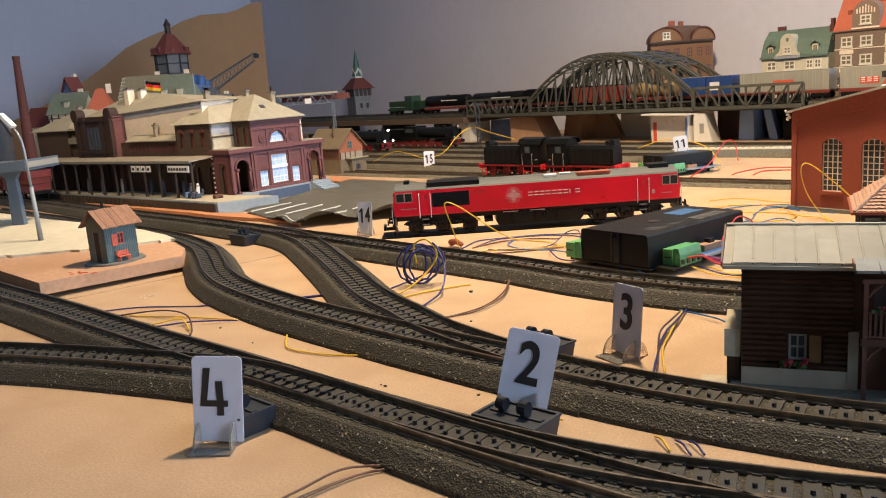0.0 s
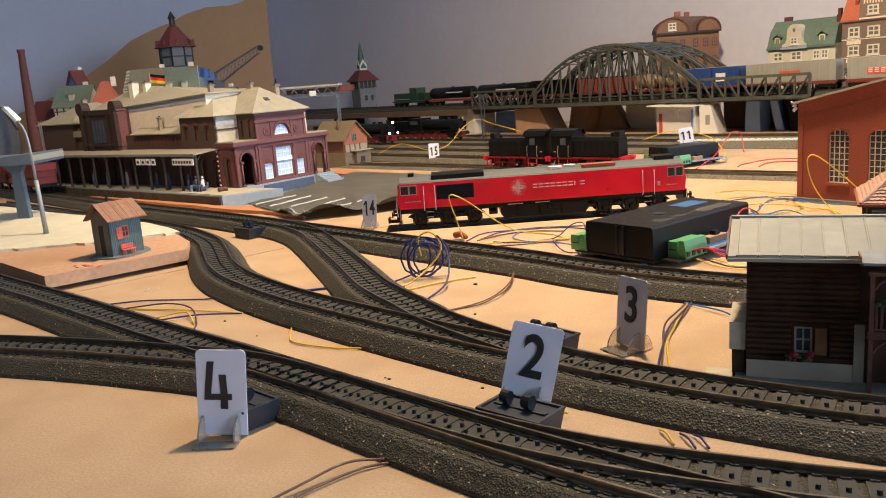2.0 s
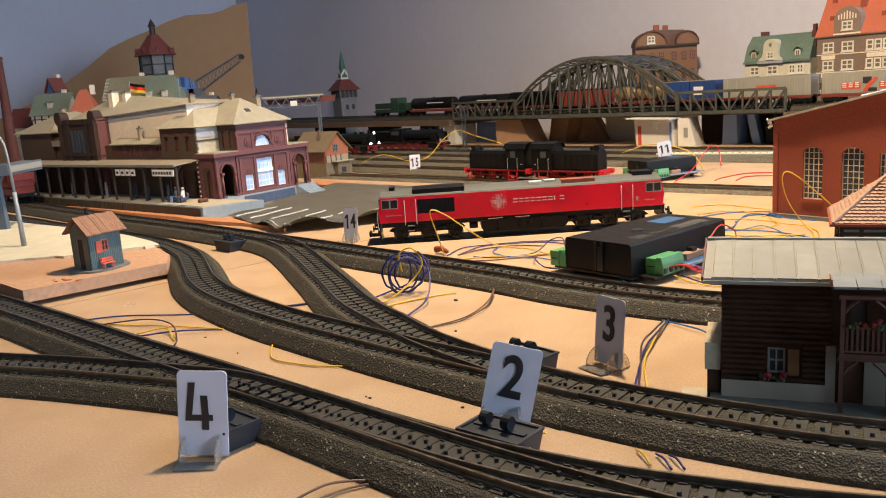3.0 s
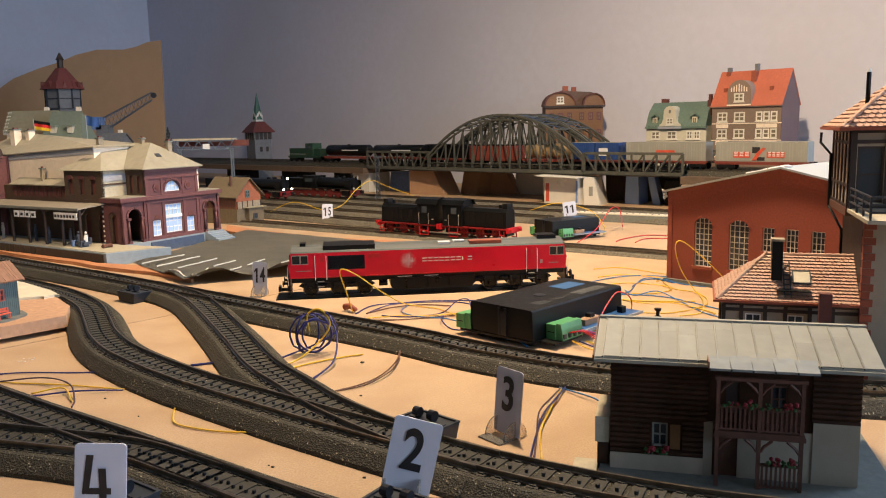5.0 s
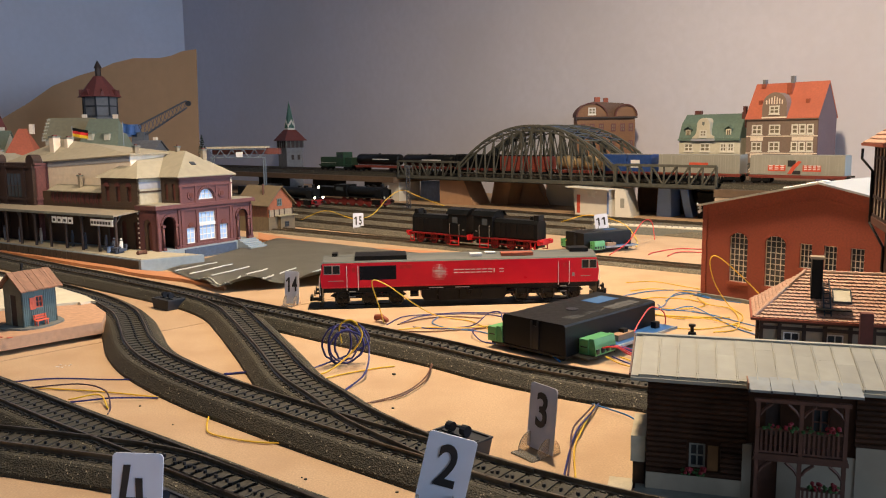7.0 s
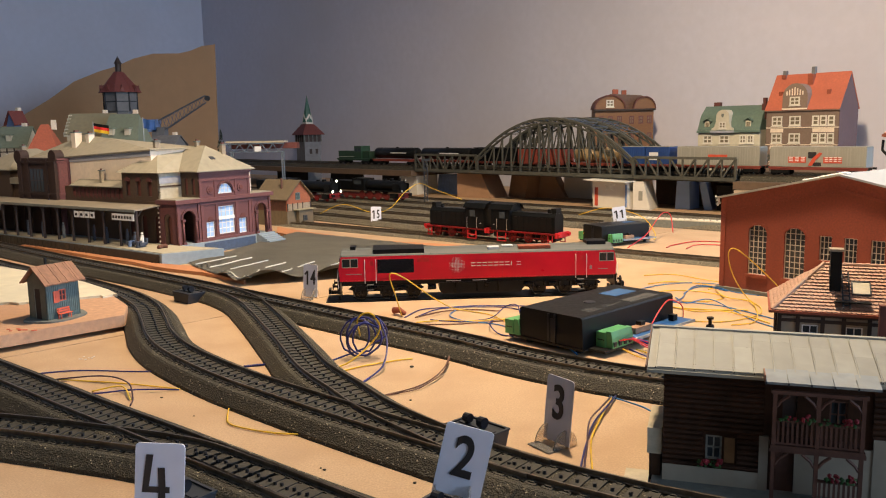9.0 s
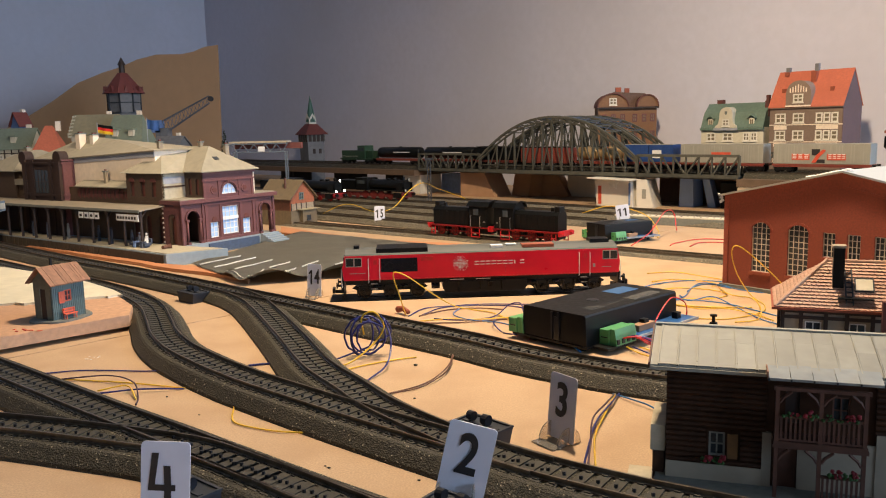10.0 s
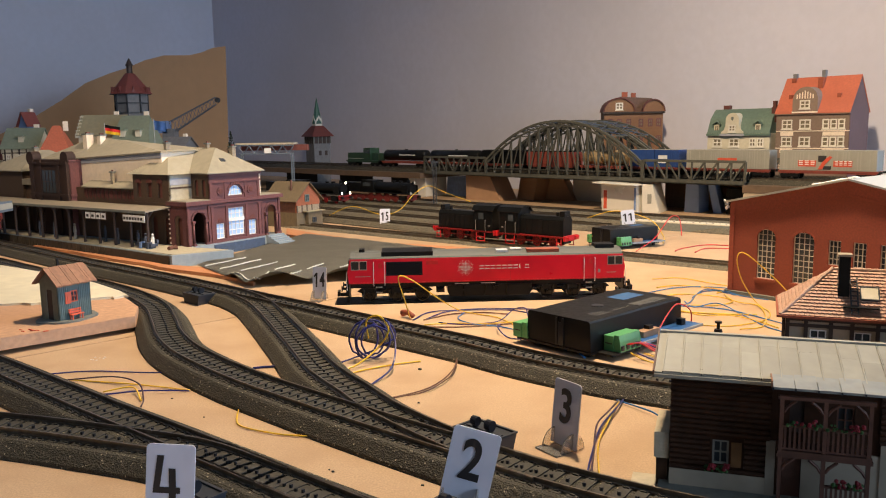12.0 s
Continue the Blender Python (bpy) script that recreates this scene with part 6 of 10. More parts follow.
def brick_shed():
    th = thing("engine_shed", "red brick engine shed with tall arched lattice windows", "engine shed", pose(0.2431, 0.7704, 0.0, 0, 0, -48))
    W, D, Z0, ZE, ZR = 0.1982, 0.170, 0.0030, 0.0790, 0.1008
    boxes("base", M_GROUND_GREY, th, (-0.002, W + 0.002, -0.003, D, 0.0, Z0), bevel=0.0005)
    m = pose(0, 0, Z0)
    tall = [(0.0256, 0.0417, 0.0135, 0.0550, 0.0060), (0.0569, 0.0739, 0.0135, 0.0550, 0.0060)]
    small = [(0.0853, 0.0949, 0.0317, 0.0510), (0.1042, 0.1140, 0.0317, 0.0510), (0.1240, 0.1340, 0.0317, 0.0510)]
    wall("front_wall", th, M_BRICK, W, ZE - Z0, 0.0025, tall + small, m, gable=ZR - ZE, label="red brick gable wall")
    steel = mat("window_lattice", (0.60, 0.58, 0.52), 0.5)
    for q in tall:
        window(th, m, *q[:4], 4, 9, steel, M_GLASS, 0.0012, 0.0005)
        boxes("window_sill", M_BRICK_TRIM, th, (q[0] - 0.0012, q[1] + 0.0012, -0.0012, 0.0, Z0 + q[2] - 0.0022, Z0 + q[2]))
        cx, hw = (q[0] + q[1]) / 2, (q[1] - q[0]) / 2
        for k in range(9):
            bm = bmesh.new()
            a, b = math.pi * k / 9 + 0.02, math.pi * (k + 1) / 9 - 0.02
            prism(bm, [(cx + (hw + e) * math.cos(t), Z0 + q[3] - 0.006 + (0.0060 + e) * math.sin(t)) for t, e in ((a, 0), (a, 0.0022), (b, 0.0022), (b, 0))], -0.0003, 0.0)
            part("arch_brick", bm, M_BRICK, th)
    for q in small:
        window(th, m, *q[:4], 3, 4, steel, M_GLASS, 0.0012, 0.0005)
        boxes("window_sill", M_BRICK_TRIM, th, (q[0] - 0.0010, q[1] + 0.0010, -0.0010, 0.0, Z0 + q[2] - 0.0018, Z0 + q[2]))
    wall("side_wall", th, M_BRICK, D, ZE - Z0, 0.0025, [], pose(0, D, Z0, 0, 0, -90))
    wall("side_wall", th, M_BRICK, D, ZE - Z0, 0.0025, [], pose(W, 0, Z0, 0, 0, 90))
    for x in (0.0, W - 0.0052):
        boxes("pilaster", M_BRICK, th, (x, x + 0.0042, -0.0009, 0.0, Z0, ZE - 0.001))
    for a, b in ((0.0, W / 2), (W, W / 2)):
        bm = bmesh.new()
        prism(bm, [(a, ZE - 0.0100), (b, ZR - 0.0100), (b, ZR), (a, ZE)], -0.0007, 0.0)
        part("cornice", bm, M_BRICK, th)
        bm = bmesh.new()
        prism(bm, [(a, ZE - 0.0118), (b, ZR - 0.0118), (b, ZR - 0.0100), (a, ZE - 0.0100)], -0.0012, 0.0)
        part("cornice_moulding", bm, M_BRICK, th)
    over = 0.004
    # Right slope's sheet is bluer: the daylight on it is in the colour.
    for a in (0, 1):
        xa = -over if a == 0 else W + over
        za = ZE - over * (ZR - ZE) / (W / 2)
        bm = bmesh.new()
        prism(bm, [(xa, za), (W / 2, ZR), (W / 2, ZR + 0.0016), (xa, za + 0.0016)], -0.0040, D)
        part("roof", bm, mat("pale_roof_sheet", (0.36, 0.36, 0.33), 0.6, 0, 0.12, 90) if a == 0 else mat("daylit_roof_sheet", (0.33, 0.35, 0.37), 0.6, 0, 0.05, 60), th, "pale sheet roof")
    r = random.Random(5)
    bm = bmesh.new()
    for k in range(40):
        x = W / 2 - 0.028 + r.uniform(0, 0.030)
        z = ZE + (ZR - ZE) * (x / (W / 2)) + 0.0016
        bmesh.ops.create_icosphere(bm, subdivisions=1, radius=r.uniform(0.0010, 0.0024), matrix=Matrix.Translation((x, r.uniform(0.0, 0.010), z)) @ Matrix.Diagonal((1.6, 1, 0.5, 1)))
    for k in range(14):
        bmesh.ops.create_icosphere(bm, subdivisions=1, radius=r.uniform(0.0007, 0.0014), matrix=Matrix.Translation((-0.004 + r.uniform(-0.001, 0.002), r.uniform(-0.004, 0.0), ZE + r.uniform(-0.009, 0.001))))
    tagged(part("glue_bead", bm, M_WHITE, th, "whitish glue lumps along the roof edge"), kind="stuff")


brick_shed()


def tile_field(parent, origin, right, up, rows, cols, w, h, material, keep=lambda r, c: True):
    """Rounded clay tiles in courses; each is a small tilted shield. They share one mesh."""
    right, up = Vector(right).normalized(), Vector(up).normalized()
    nrm = right.cross(up).normalized()
    rot = Matrix((right, up, nrm)).transposed().to_4x4()
    bm = bmesh.new()
    pts = [(-w * 0.47, h * 1.1), (-w * 0.47, h * 0.25), (-w * 0.25, h * 0.04), (0, -0.02 * h), (w * 0.25, h * 0.04), (w * 0.47, h * 0.25), (w * 0.47, h * 1.1)]
    lo = [bm.verts.new((x, y, 0.0001)) for x, y in pts]
    hi = [bm.verts.new((x, y, 0.0009 - 0.0007 * y / h)) for x, y in pts]
    bm.faces.new(hi)
    for i in range(len(pts)):
        j = (i + 1) % len(pts)
        bm.faces.new((lo[i], lo[j], hi[j], hi[i]))
    me = mesh_of("roof_tile", bm, material)
    count, rest = 0, bmesh.new()
    for r in range(rows):
        for c in range(cols):
            if not keep(r, c):
                continue
            p = Vector(origin) + right * ((c + 0.5 * (r % 2)) * w + w / 2) + up * (r * h)
            mt = Matrix.Translation(p) @ rot
            count += 1
            if count <= 300:
                ob = new("roof_tile", me)
                ob.parent = parent
                ob.matrix_local = mt
            else:
                tmp = me.copy()
                tmp.transform(mt)
                rest.from_mesh(tmp)
                bpy.data.meshes.remove(tmp)
    if rest.verts:
        ob = part("roof_tiling", rest, material, parent)
        tagged(ob, kind="stuff")
    else:
        rest.free()


def tiled_house():
    th = thing("half_timbered_annex", "half-timbered annex with clay tile hip roof and chimney", "house", pose(0.1939, 0.5000, 0.0, 0, 0, -17.8))
    W, D, ZE, ZR = 0.0700, 0.0515, 0.0424, 0.0637
    o = 0.0028
    m = pose(o, o, 0)
    holes = [(0.0120, 0.0200, 0.026, 0.035), (0.0330, 0.0410, 0.026, 0.035)]
    wall("front_wall", th, M_PLASTER, W, ZE - 0.0005, 0.0012, holes, m, label="white plaster wall between dark timbers")
    for q in holes:
        window(th, m, *q, 2, 2, M_WHITE, M_GLASS, 0.0002, 0.0005)
    for x in (0.0, 0.0090, 0.0210, 0.0310, 0.0430, 0.0540, W - 0.0022):
        boxes("timber_post", M_TIMBER_DARK, th, (o + x, o + x + 0.0020, o - 0.0006, o, 0.018, ZE - 0.0008))
    for z in (0.0180, 0.0235, 0.0362, ZE - 0.0030):
        boxes("timber_rail", M_TIMBER_DARK, th, (o, o + W, o - 0.0007, o + 0.0001, z, z + 0.0018))
    wall("side_wall", th, M_PLASTER, D - 2 * o, ZE - 0.0005, 0.0012, [], pose(o, D - o, 0, 0, 0, -90))
    for y in (0.004, 0.016, 0.028, 0.040):
        boxes("timber_post", M_TIMBER_DARK, th, (o - 0.0006, o, o + y, o + y + 0.002, 0.018, ZE - 0.001))
    bm = bmesh.new()
    e = [(0, 0), (W, 0), (W, D), (0, D)]
    a, b, c, d = [bm.verts.new((x, y, ZE)) for x, y in e]
    r1, r2 = bm.verts.new((D / 2, D / 2, ZR)), bm.verts.new((W, D / 2, ZR))
    for f in ((a, b, r2, r1), (c, d, r1, r2), (d, a, r1), (b, c, r2), (a, d, c, b)):
        bm.faces.new(f)
    part("roof_body", bm, M_TILE, th)
    up = Vector((0, D / 2, ZR - ZE))
    n = 15
    ln = up.length
    w, hgt = 0.00235, ln / n
    tile_field(th, (0, -0.0004, ZE + 0.0001), (1, 0, 0), up, n, 30, w, hgt, M_TILE, lambda r, c: (c + 0.5 * (r % 2)) * w > r / n * D / 2 - 0.001 and (c + 1 + 0.5 * (r % 2)) * w < W + 0.002)
    side_up = Vector((D / 2, 0, ZR - ZE))
    tile_field(th, (-0.0004, D, ZE + 0.0001), (0, -1, 0), side_up, n, 22, w, side_up.length / n, M_TILE, lambda r, c: r / n * D / 2 - 0.001 < (c + 0.5 * (r % 2)) * w and (c + 1 + 0.5 * (r % 2)) * w < D - r / n * D / 2 + 0.001)
    for k in range(10):
        t = k / 10
        p, q = Vector((0, 0, ZE)).lerp(Vector((D / 2, D / 2, ZR)), t), Vector((0, 0, ZE)).lerp(Vector((D / 2, D / 2, ZR)), t + 0.108)
        bm = bmesh.new()
        tube(bm, [p + Vector((0, 0, 0.0004)), q + Vector((0, 0, 0.0010))], 0.0011, 8)
        part("hip_tile", bm, M_TILE, th)
    for k in range(12):
        x = D / 2 + k * (W - D / 2) / 12
        bm = bmesh.new()
        tube(bm, [(x, D / 2, ZR + 0.0003), (x + 0.0040, D / 2, ZR + 0.0007)], 0.0011, 8)
        part("ridge_tile", bm, M_TILE, th)
    boxes("gutter", M_BRICK_TRIM, th, (-0.0005, W, -0.0018, -0.0004, ZE - 0.0010, ZE + 0.0003), (-0.0018, -0.0004, -0.0018, D, ZE - 0.0010, ZE + 0.0003))
    def on(x, t):
        return Vector((x, D / 2 * t, ZE + (ZR - ZE) * t))
    p = on(0.0305, 0.52)
    boxes("chimney", M_BLACK, th, (p.x - 0.0027, p.x + 0.0027, p.y - 0.003, p.y + 0.003, p.z - 0.003, p.z + 0.0200), label="dark slate chimney", bevel=0.0003)
    boxes("chimney_cap", M_PLASTER, th, (p.x - 0.0034, p.x + 0.0034, p.y - 0.0038, p.y + 0.0038, p.z + 0.0200, p.z + 0.0212))
    for x in (0.0340, 0.0372):
        bm = bmesh.new()
        tube(bm, [on(x, 0.06) + Vector((0, -0.001, 0.0016)), on(x, 0.80) + Vector((0, -0.001, 0.0016))], 0.0004, 6)
        part("ladder_rail", bm, M_LEVER, th)
    for k in range(7):
        q = on(0.0356, 0.12 + k * 0.10) + Vector((0, -0.001, 0.0016))
        bm = bmesh.new()
        tube(bm, [q - Vector((0.0016, 0, 0)), q + Vector((0.0016, 0, 0))], 0.00035, 6)
        part("ladder_rung", bm, M_LEVER, th)
    q = on(0.0430, 0.50)
    sl = Matrix.Translation(q) @ Matrix.Rotation(math.atan2(ZR - ZE, D / 2), 4, "X")
    boxes("skylight", M_CREAM_WALL, th, (-0.0040, 0.0040, -0.0040, 0.0040, 0.0004, 0.0016), label="small skylight", m=sl)
    boxes("skylight_frame", M_LEVER, th, (-0.0044, 0.0044, -0.0046, -0.0040, 0.0, 0.0019), (-0.0044, 0.0044, 0.0040, 0.0046, 0.0, 0.0019), (-0.0046, -0.0040, -0.0040, 0.0040, 0.0, 0.0019), (0.0040, 0.0046, -0.0040, 0.0040, 0.0, 0.0019), m=sl)
    q = on(0.0385, 0.17)
    boxes("roof_step", M_BLACK, th, (q.x - 0.0085, q.x + 0.0085, q.y - 0.0030, q.y + 0.0005, q.z + 0.0018, q.z + 0.0024))
    boxes("stove_pipe", M_BRICK_DARK, th, (0.0500, 0.0560, -0.0060, -0.0015, 0.0, ZE + 0.0065), bevel=0.0003)


tiled_house()


def signal_tower():
    th = thing("signal_tower", "signal tower with timbered cabin, balcony and clay tile roof", "signal box", pose(0.1939, 0.5000, 0.0, 0, 0, -17.8))
    S0, S1, T0, T1, Z1, Z2 = 0.0705, 0.150, 0.000, 0.066, 0.0900, 0.1325
    boxes("lower_body", M_PLASTER, th, (S0, S1, T0, T1, 0.0, Z1), label="white plaster tower shaft", bevel=0.0005)
    for k in range(22):
        z = 0.002 + k * 0.0040
        wd = 0.0034 if k % 2 else 0.0050
        boxes("quoin_brick", M_BRICK_TRIM, th, (S0 - 0.0007, S0 + wd, T0 - 0.0007, T0 + 0.0002, z, z + 0.0037))
        boxes("quoin_brick", M_BRICK_TRIM, th, (S0 - 0.0007, S0 + 0.0002, T0 + 0.0002, T0 + wd * 0.8, z, z + 0.0037))
    # Dark sheet laid over the plaster, added to darken this side wall.
    boxes("side_cladding", M_TIMBER_DARK, th, (S0 - 0.0006, S0, T0 + 0.0045, T1 - 0.0005, 0.0, Z1 - 0.0045), label="dark sheet added to darken the side wall")
    C0, C1, D0, D1 = 0.0662, 0.150, 0.0290, 0.0880
    wall("cabin_side_wall", th, M_PLASTER, D1 - D0, Z2 - Z1, 0.0015, [], pose(C0, D1, Z1, 0, 0, -90), label="timber framed cabin wall")
    for k in range(6):
        y = D0 + 0.0012 + k * (D1 - D0 - 0.0024) / 5
        boxes("timber_post", M_TIMBER_DARK, th, (C0 - 0.0008, C0, y - 0.0010, y + 0.0010, Z1, Z2))
    for z in (Z1, Z1 + 0.0110, Z2 - 0.0085, Z2 - 0.0022):
        boxes("timber_rail", M_TIMBER_DARK, th, (C0 - 0.0007, C0 + 0.0001, D0, D1, z, z + 0.0018))
    m2 = pose(C0, D0, Z1)
    gl = [(0.0035, 0.0165, 0.0030, 0.0330), (0.0205, 0.0360, 0.0150, 0.0330)]
    wall("cabin_front_wall", th, M_PLASTER, C1 - C0, Z2 - Z1, 0.0015, gl, m2)
    for q in gl:
        window(th, m2, *q, 1, 2, M_TIMBER_DARK, M_GLASS, 0.0004, 0.0010)
    for x in (0.0, 0.0170, 0.0370, 0.0560):
        boxes("timber_post", M_TIMBER_DARK, th, (C0 + x, C0 + x + 0.0030, D0 - 0.0009, D0, Z1, Z2))
    for z in (Z1, Z2 - 0.0080, Z2 - 0.0025):
        boxes("timber_rail", M_TIMBER_DARK, th, (C0, C1, D0 - 0.0010, D0 + 0.0001, z, z + 0.0020))
    boxes("cabin_floor", M_TIMBER, th, (C0 - 0.0012, C1, D0 - 0.0012, D1 + 0.001, Z1 - 0.0042, Z1), label="brown timber cabin floor")
    boxes("balcony_floor", M_STONE, th, (C0 - 0.0004, 0.150, -0.030, D0 - 0.0014, Z1 - 0.0020, Z1 - 0.0002), label="pale balcony floor")
    for k in range(4):
        y = -0.0292 + k * 0.0180
        boxes("railing_post", M_LEVER, th, (C0 + 0.0004, C0 + 0.0014, y, y + 0.0010, Z1 - 0.0002, Z1 + 0.0110))
    for z in (Z1 + 0.0036, Z1 + 0.0072, Z1 + 0.0108):
        bm = bmesh.new()
        tube(bm, [(C0 + 0.0009, D0 - 0.002, z), (C0 + 0.0009, -0.0290, z), (0.150, -0.0290, z)], 0.0006, 6)
        part("railing_bar", bm, M_LEVER, th)
    # hip roof with tiles
    x0, x1, y0, y1, ze, zr = C0 - 0.0058, 0.150, D0 - 0.0080, D1 + 0.0075, Z2 + 0.0003, Z2 + 0.0300
    yc, hx = (y0 + y1) / 2, 0.0375
    bm = bmesh.new()
    a, b, c, d = [bm.verts.new(v) for v in ((x0, y0, ze), (x1, y0, ze), (x1, y1, ze), (x0, y1, ze))]
    r1, r2 = bm.verts.new((x0 + hx, yc, zr)), bm.verts.new((x1, yc, zr))
    for f in ((a, b, r2, r1), (c, d, r1, r2), (d, a, r1), (b, c, r2), (a, d, c, b)):
        bm.faces.new(f)
    part("roof_body", bm, M_TILE, th)
    upl = Vector((hx, 0, zr - ze))
    n, w = 13, 0.0033
    tile_field(th, (x0 - 0.0003, y1, ze + 0.0002), (0, -1, 0), upl, n, int((y1 - y0) / w), w, upl.length / n, M_TILE, lambda r, c: r / n * (y1 - yc) < (c + 0.5) * w < (y1 - y0) - r / n * (yc - y0))
    upf = Vector((0, yc - y0, zr - ze))
    tile_field(th, (x0, y0 - 0.0003, ze + 0.0002), (1, 0, 0), upf, n, 18, w, upf.length / n, M_TILE, lambda r, c: (c + 0.5) * w > r / n * hx)
    for k in range(14):
        t = k / 14
        p, q = Vector((x0, y0, ze)).lerp(Vector((x0 + hx, yc, zr)), t), Vector((x0, y0, ze)).lerp(Vector((x0 + hx, yc, zr)), t + 0.08)
        bm = bmesh.new()
        tube(bm, [p + Vector((0, 0, 0.0005)), q + Vector((0, 0, 0.0011))], 0.0011, 8)
        part("hip_tile", bm, M_TILE, th)
    boxes("gutter", M_BRICK_TRIM, th, (x0 - 0.0014, x0, y0 - 0.0014, y1, ze - 0.0012, ze + 0.0004), (x0, x1, y0 - 0.0014, y0, ze - 0.0012, ze + 0.0004))
    bm = bmesh.new()
    tube(bm, [(x0 + 0.016, yc - 0.010, ze + 0.010), (x0 + 0.016, yc - 0.010, ze + 0.0300)], 0.0012, 8)
    pipe = part("stove_pipe", bm, M_BLACK, th, "black stove pipe")
    bm = bmesh.new()
    tube(bm, [(x0 + 0.016, yc - 0.010, ze + 0.0300), (x0 + 0.016, yc - 0.010, ze + 0.0318)], 0.0014, 8, r_end=0.0008)
    part("pipe_cap", bm, M_WHITE, pipe, "bright metal cap")
    bm = bmesh.new()
    tube(bm, [(x0 - 0.0006, y1 - 0.002, ze - 0.003), (x0 - 0.0008, y1 - 0.002, ze - 0.009), (C0 - 0.0016, D1 - 0.002, ze - 0.016), (C0 - 0.0016, D1 - 0.002, Z1 - 0.004), (S0 - 0.0014, T1 - 0.002, Z1 - 0.016), (S0 - 0.0014, T1 - 0.002, 0.050)], 0.0008, 8)
    part("downpipe", bm, M_BLACK, th, "black downpipe")


signal_tower()


# ---- station with its platform and forecourt ----
def hip_roof(parent, material, x0, x1, y0, y1, ze, zr, ix, name="roof", thick=0.0012):
    yc = (y0 + y1) / 2
    bm = bmesh.new()
    lo = [bm.verts.new((x, y, ze)) for x, y in ((x0, y0), (x1, y0), (x1, y1), (x0, y1))]
    hi = [bm.verts.new((v.co.x, v.co.y, ze + thick)) for v in lo]
    r1, r2 = bm.verts.new((x0 + ix, yc, zr)), bm.verts.new((x1 - ix, yc, zr))
    bm.faces.new(lo[::-1])
    for i in range(4):
        j = (i + 1) % 4
        bm.faces.new((lo[i], lo[j], hi[j], hi[i]))
    a, b, c, d = hi
    for f in ((a, b, r2, r1), (c, d, r1, r2), (d, a, r1), (b, c, r2)):
        bm.faces.new(f)
    return part(name, bm, material, parent)


def chimney(parent, x, y, z0, z1, w=0.006, d=0.005):
    ch = boxes("chimney", M_STUCCO if w > 0.008 else M_STONE_DULL, parent, (x - w / 2, x + w / 2, y - d / 2, y + d / 2, z0, z1 - 0.002))
    boxes("chimney_cap", M_GROUND_GREY, ch, (x - w / 2 - 0.0010, x + w / 2 + 0.0010, y - d / 2 - 0.0010, y + d / 2 + 0.0010, z1 - 0.002, z1 - 0.0004))
    boxes("flue", M_BRICK_DARK, ch, (x - w / 4, x + w / 4, y - d / 4, y + d / 4, z1 - 0.0004, z1 + 0.0014))


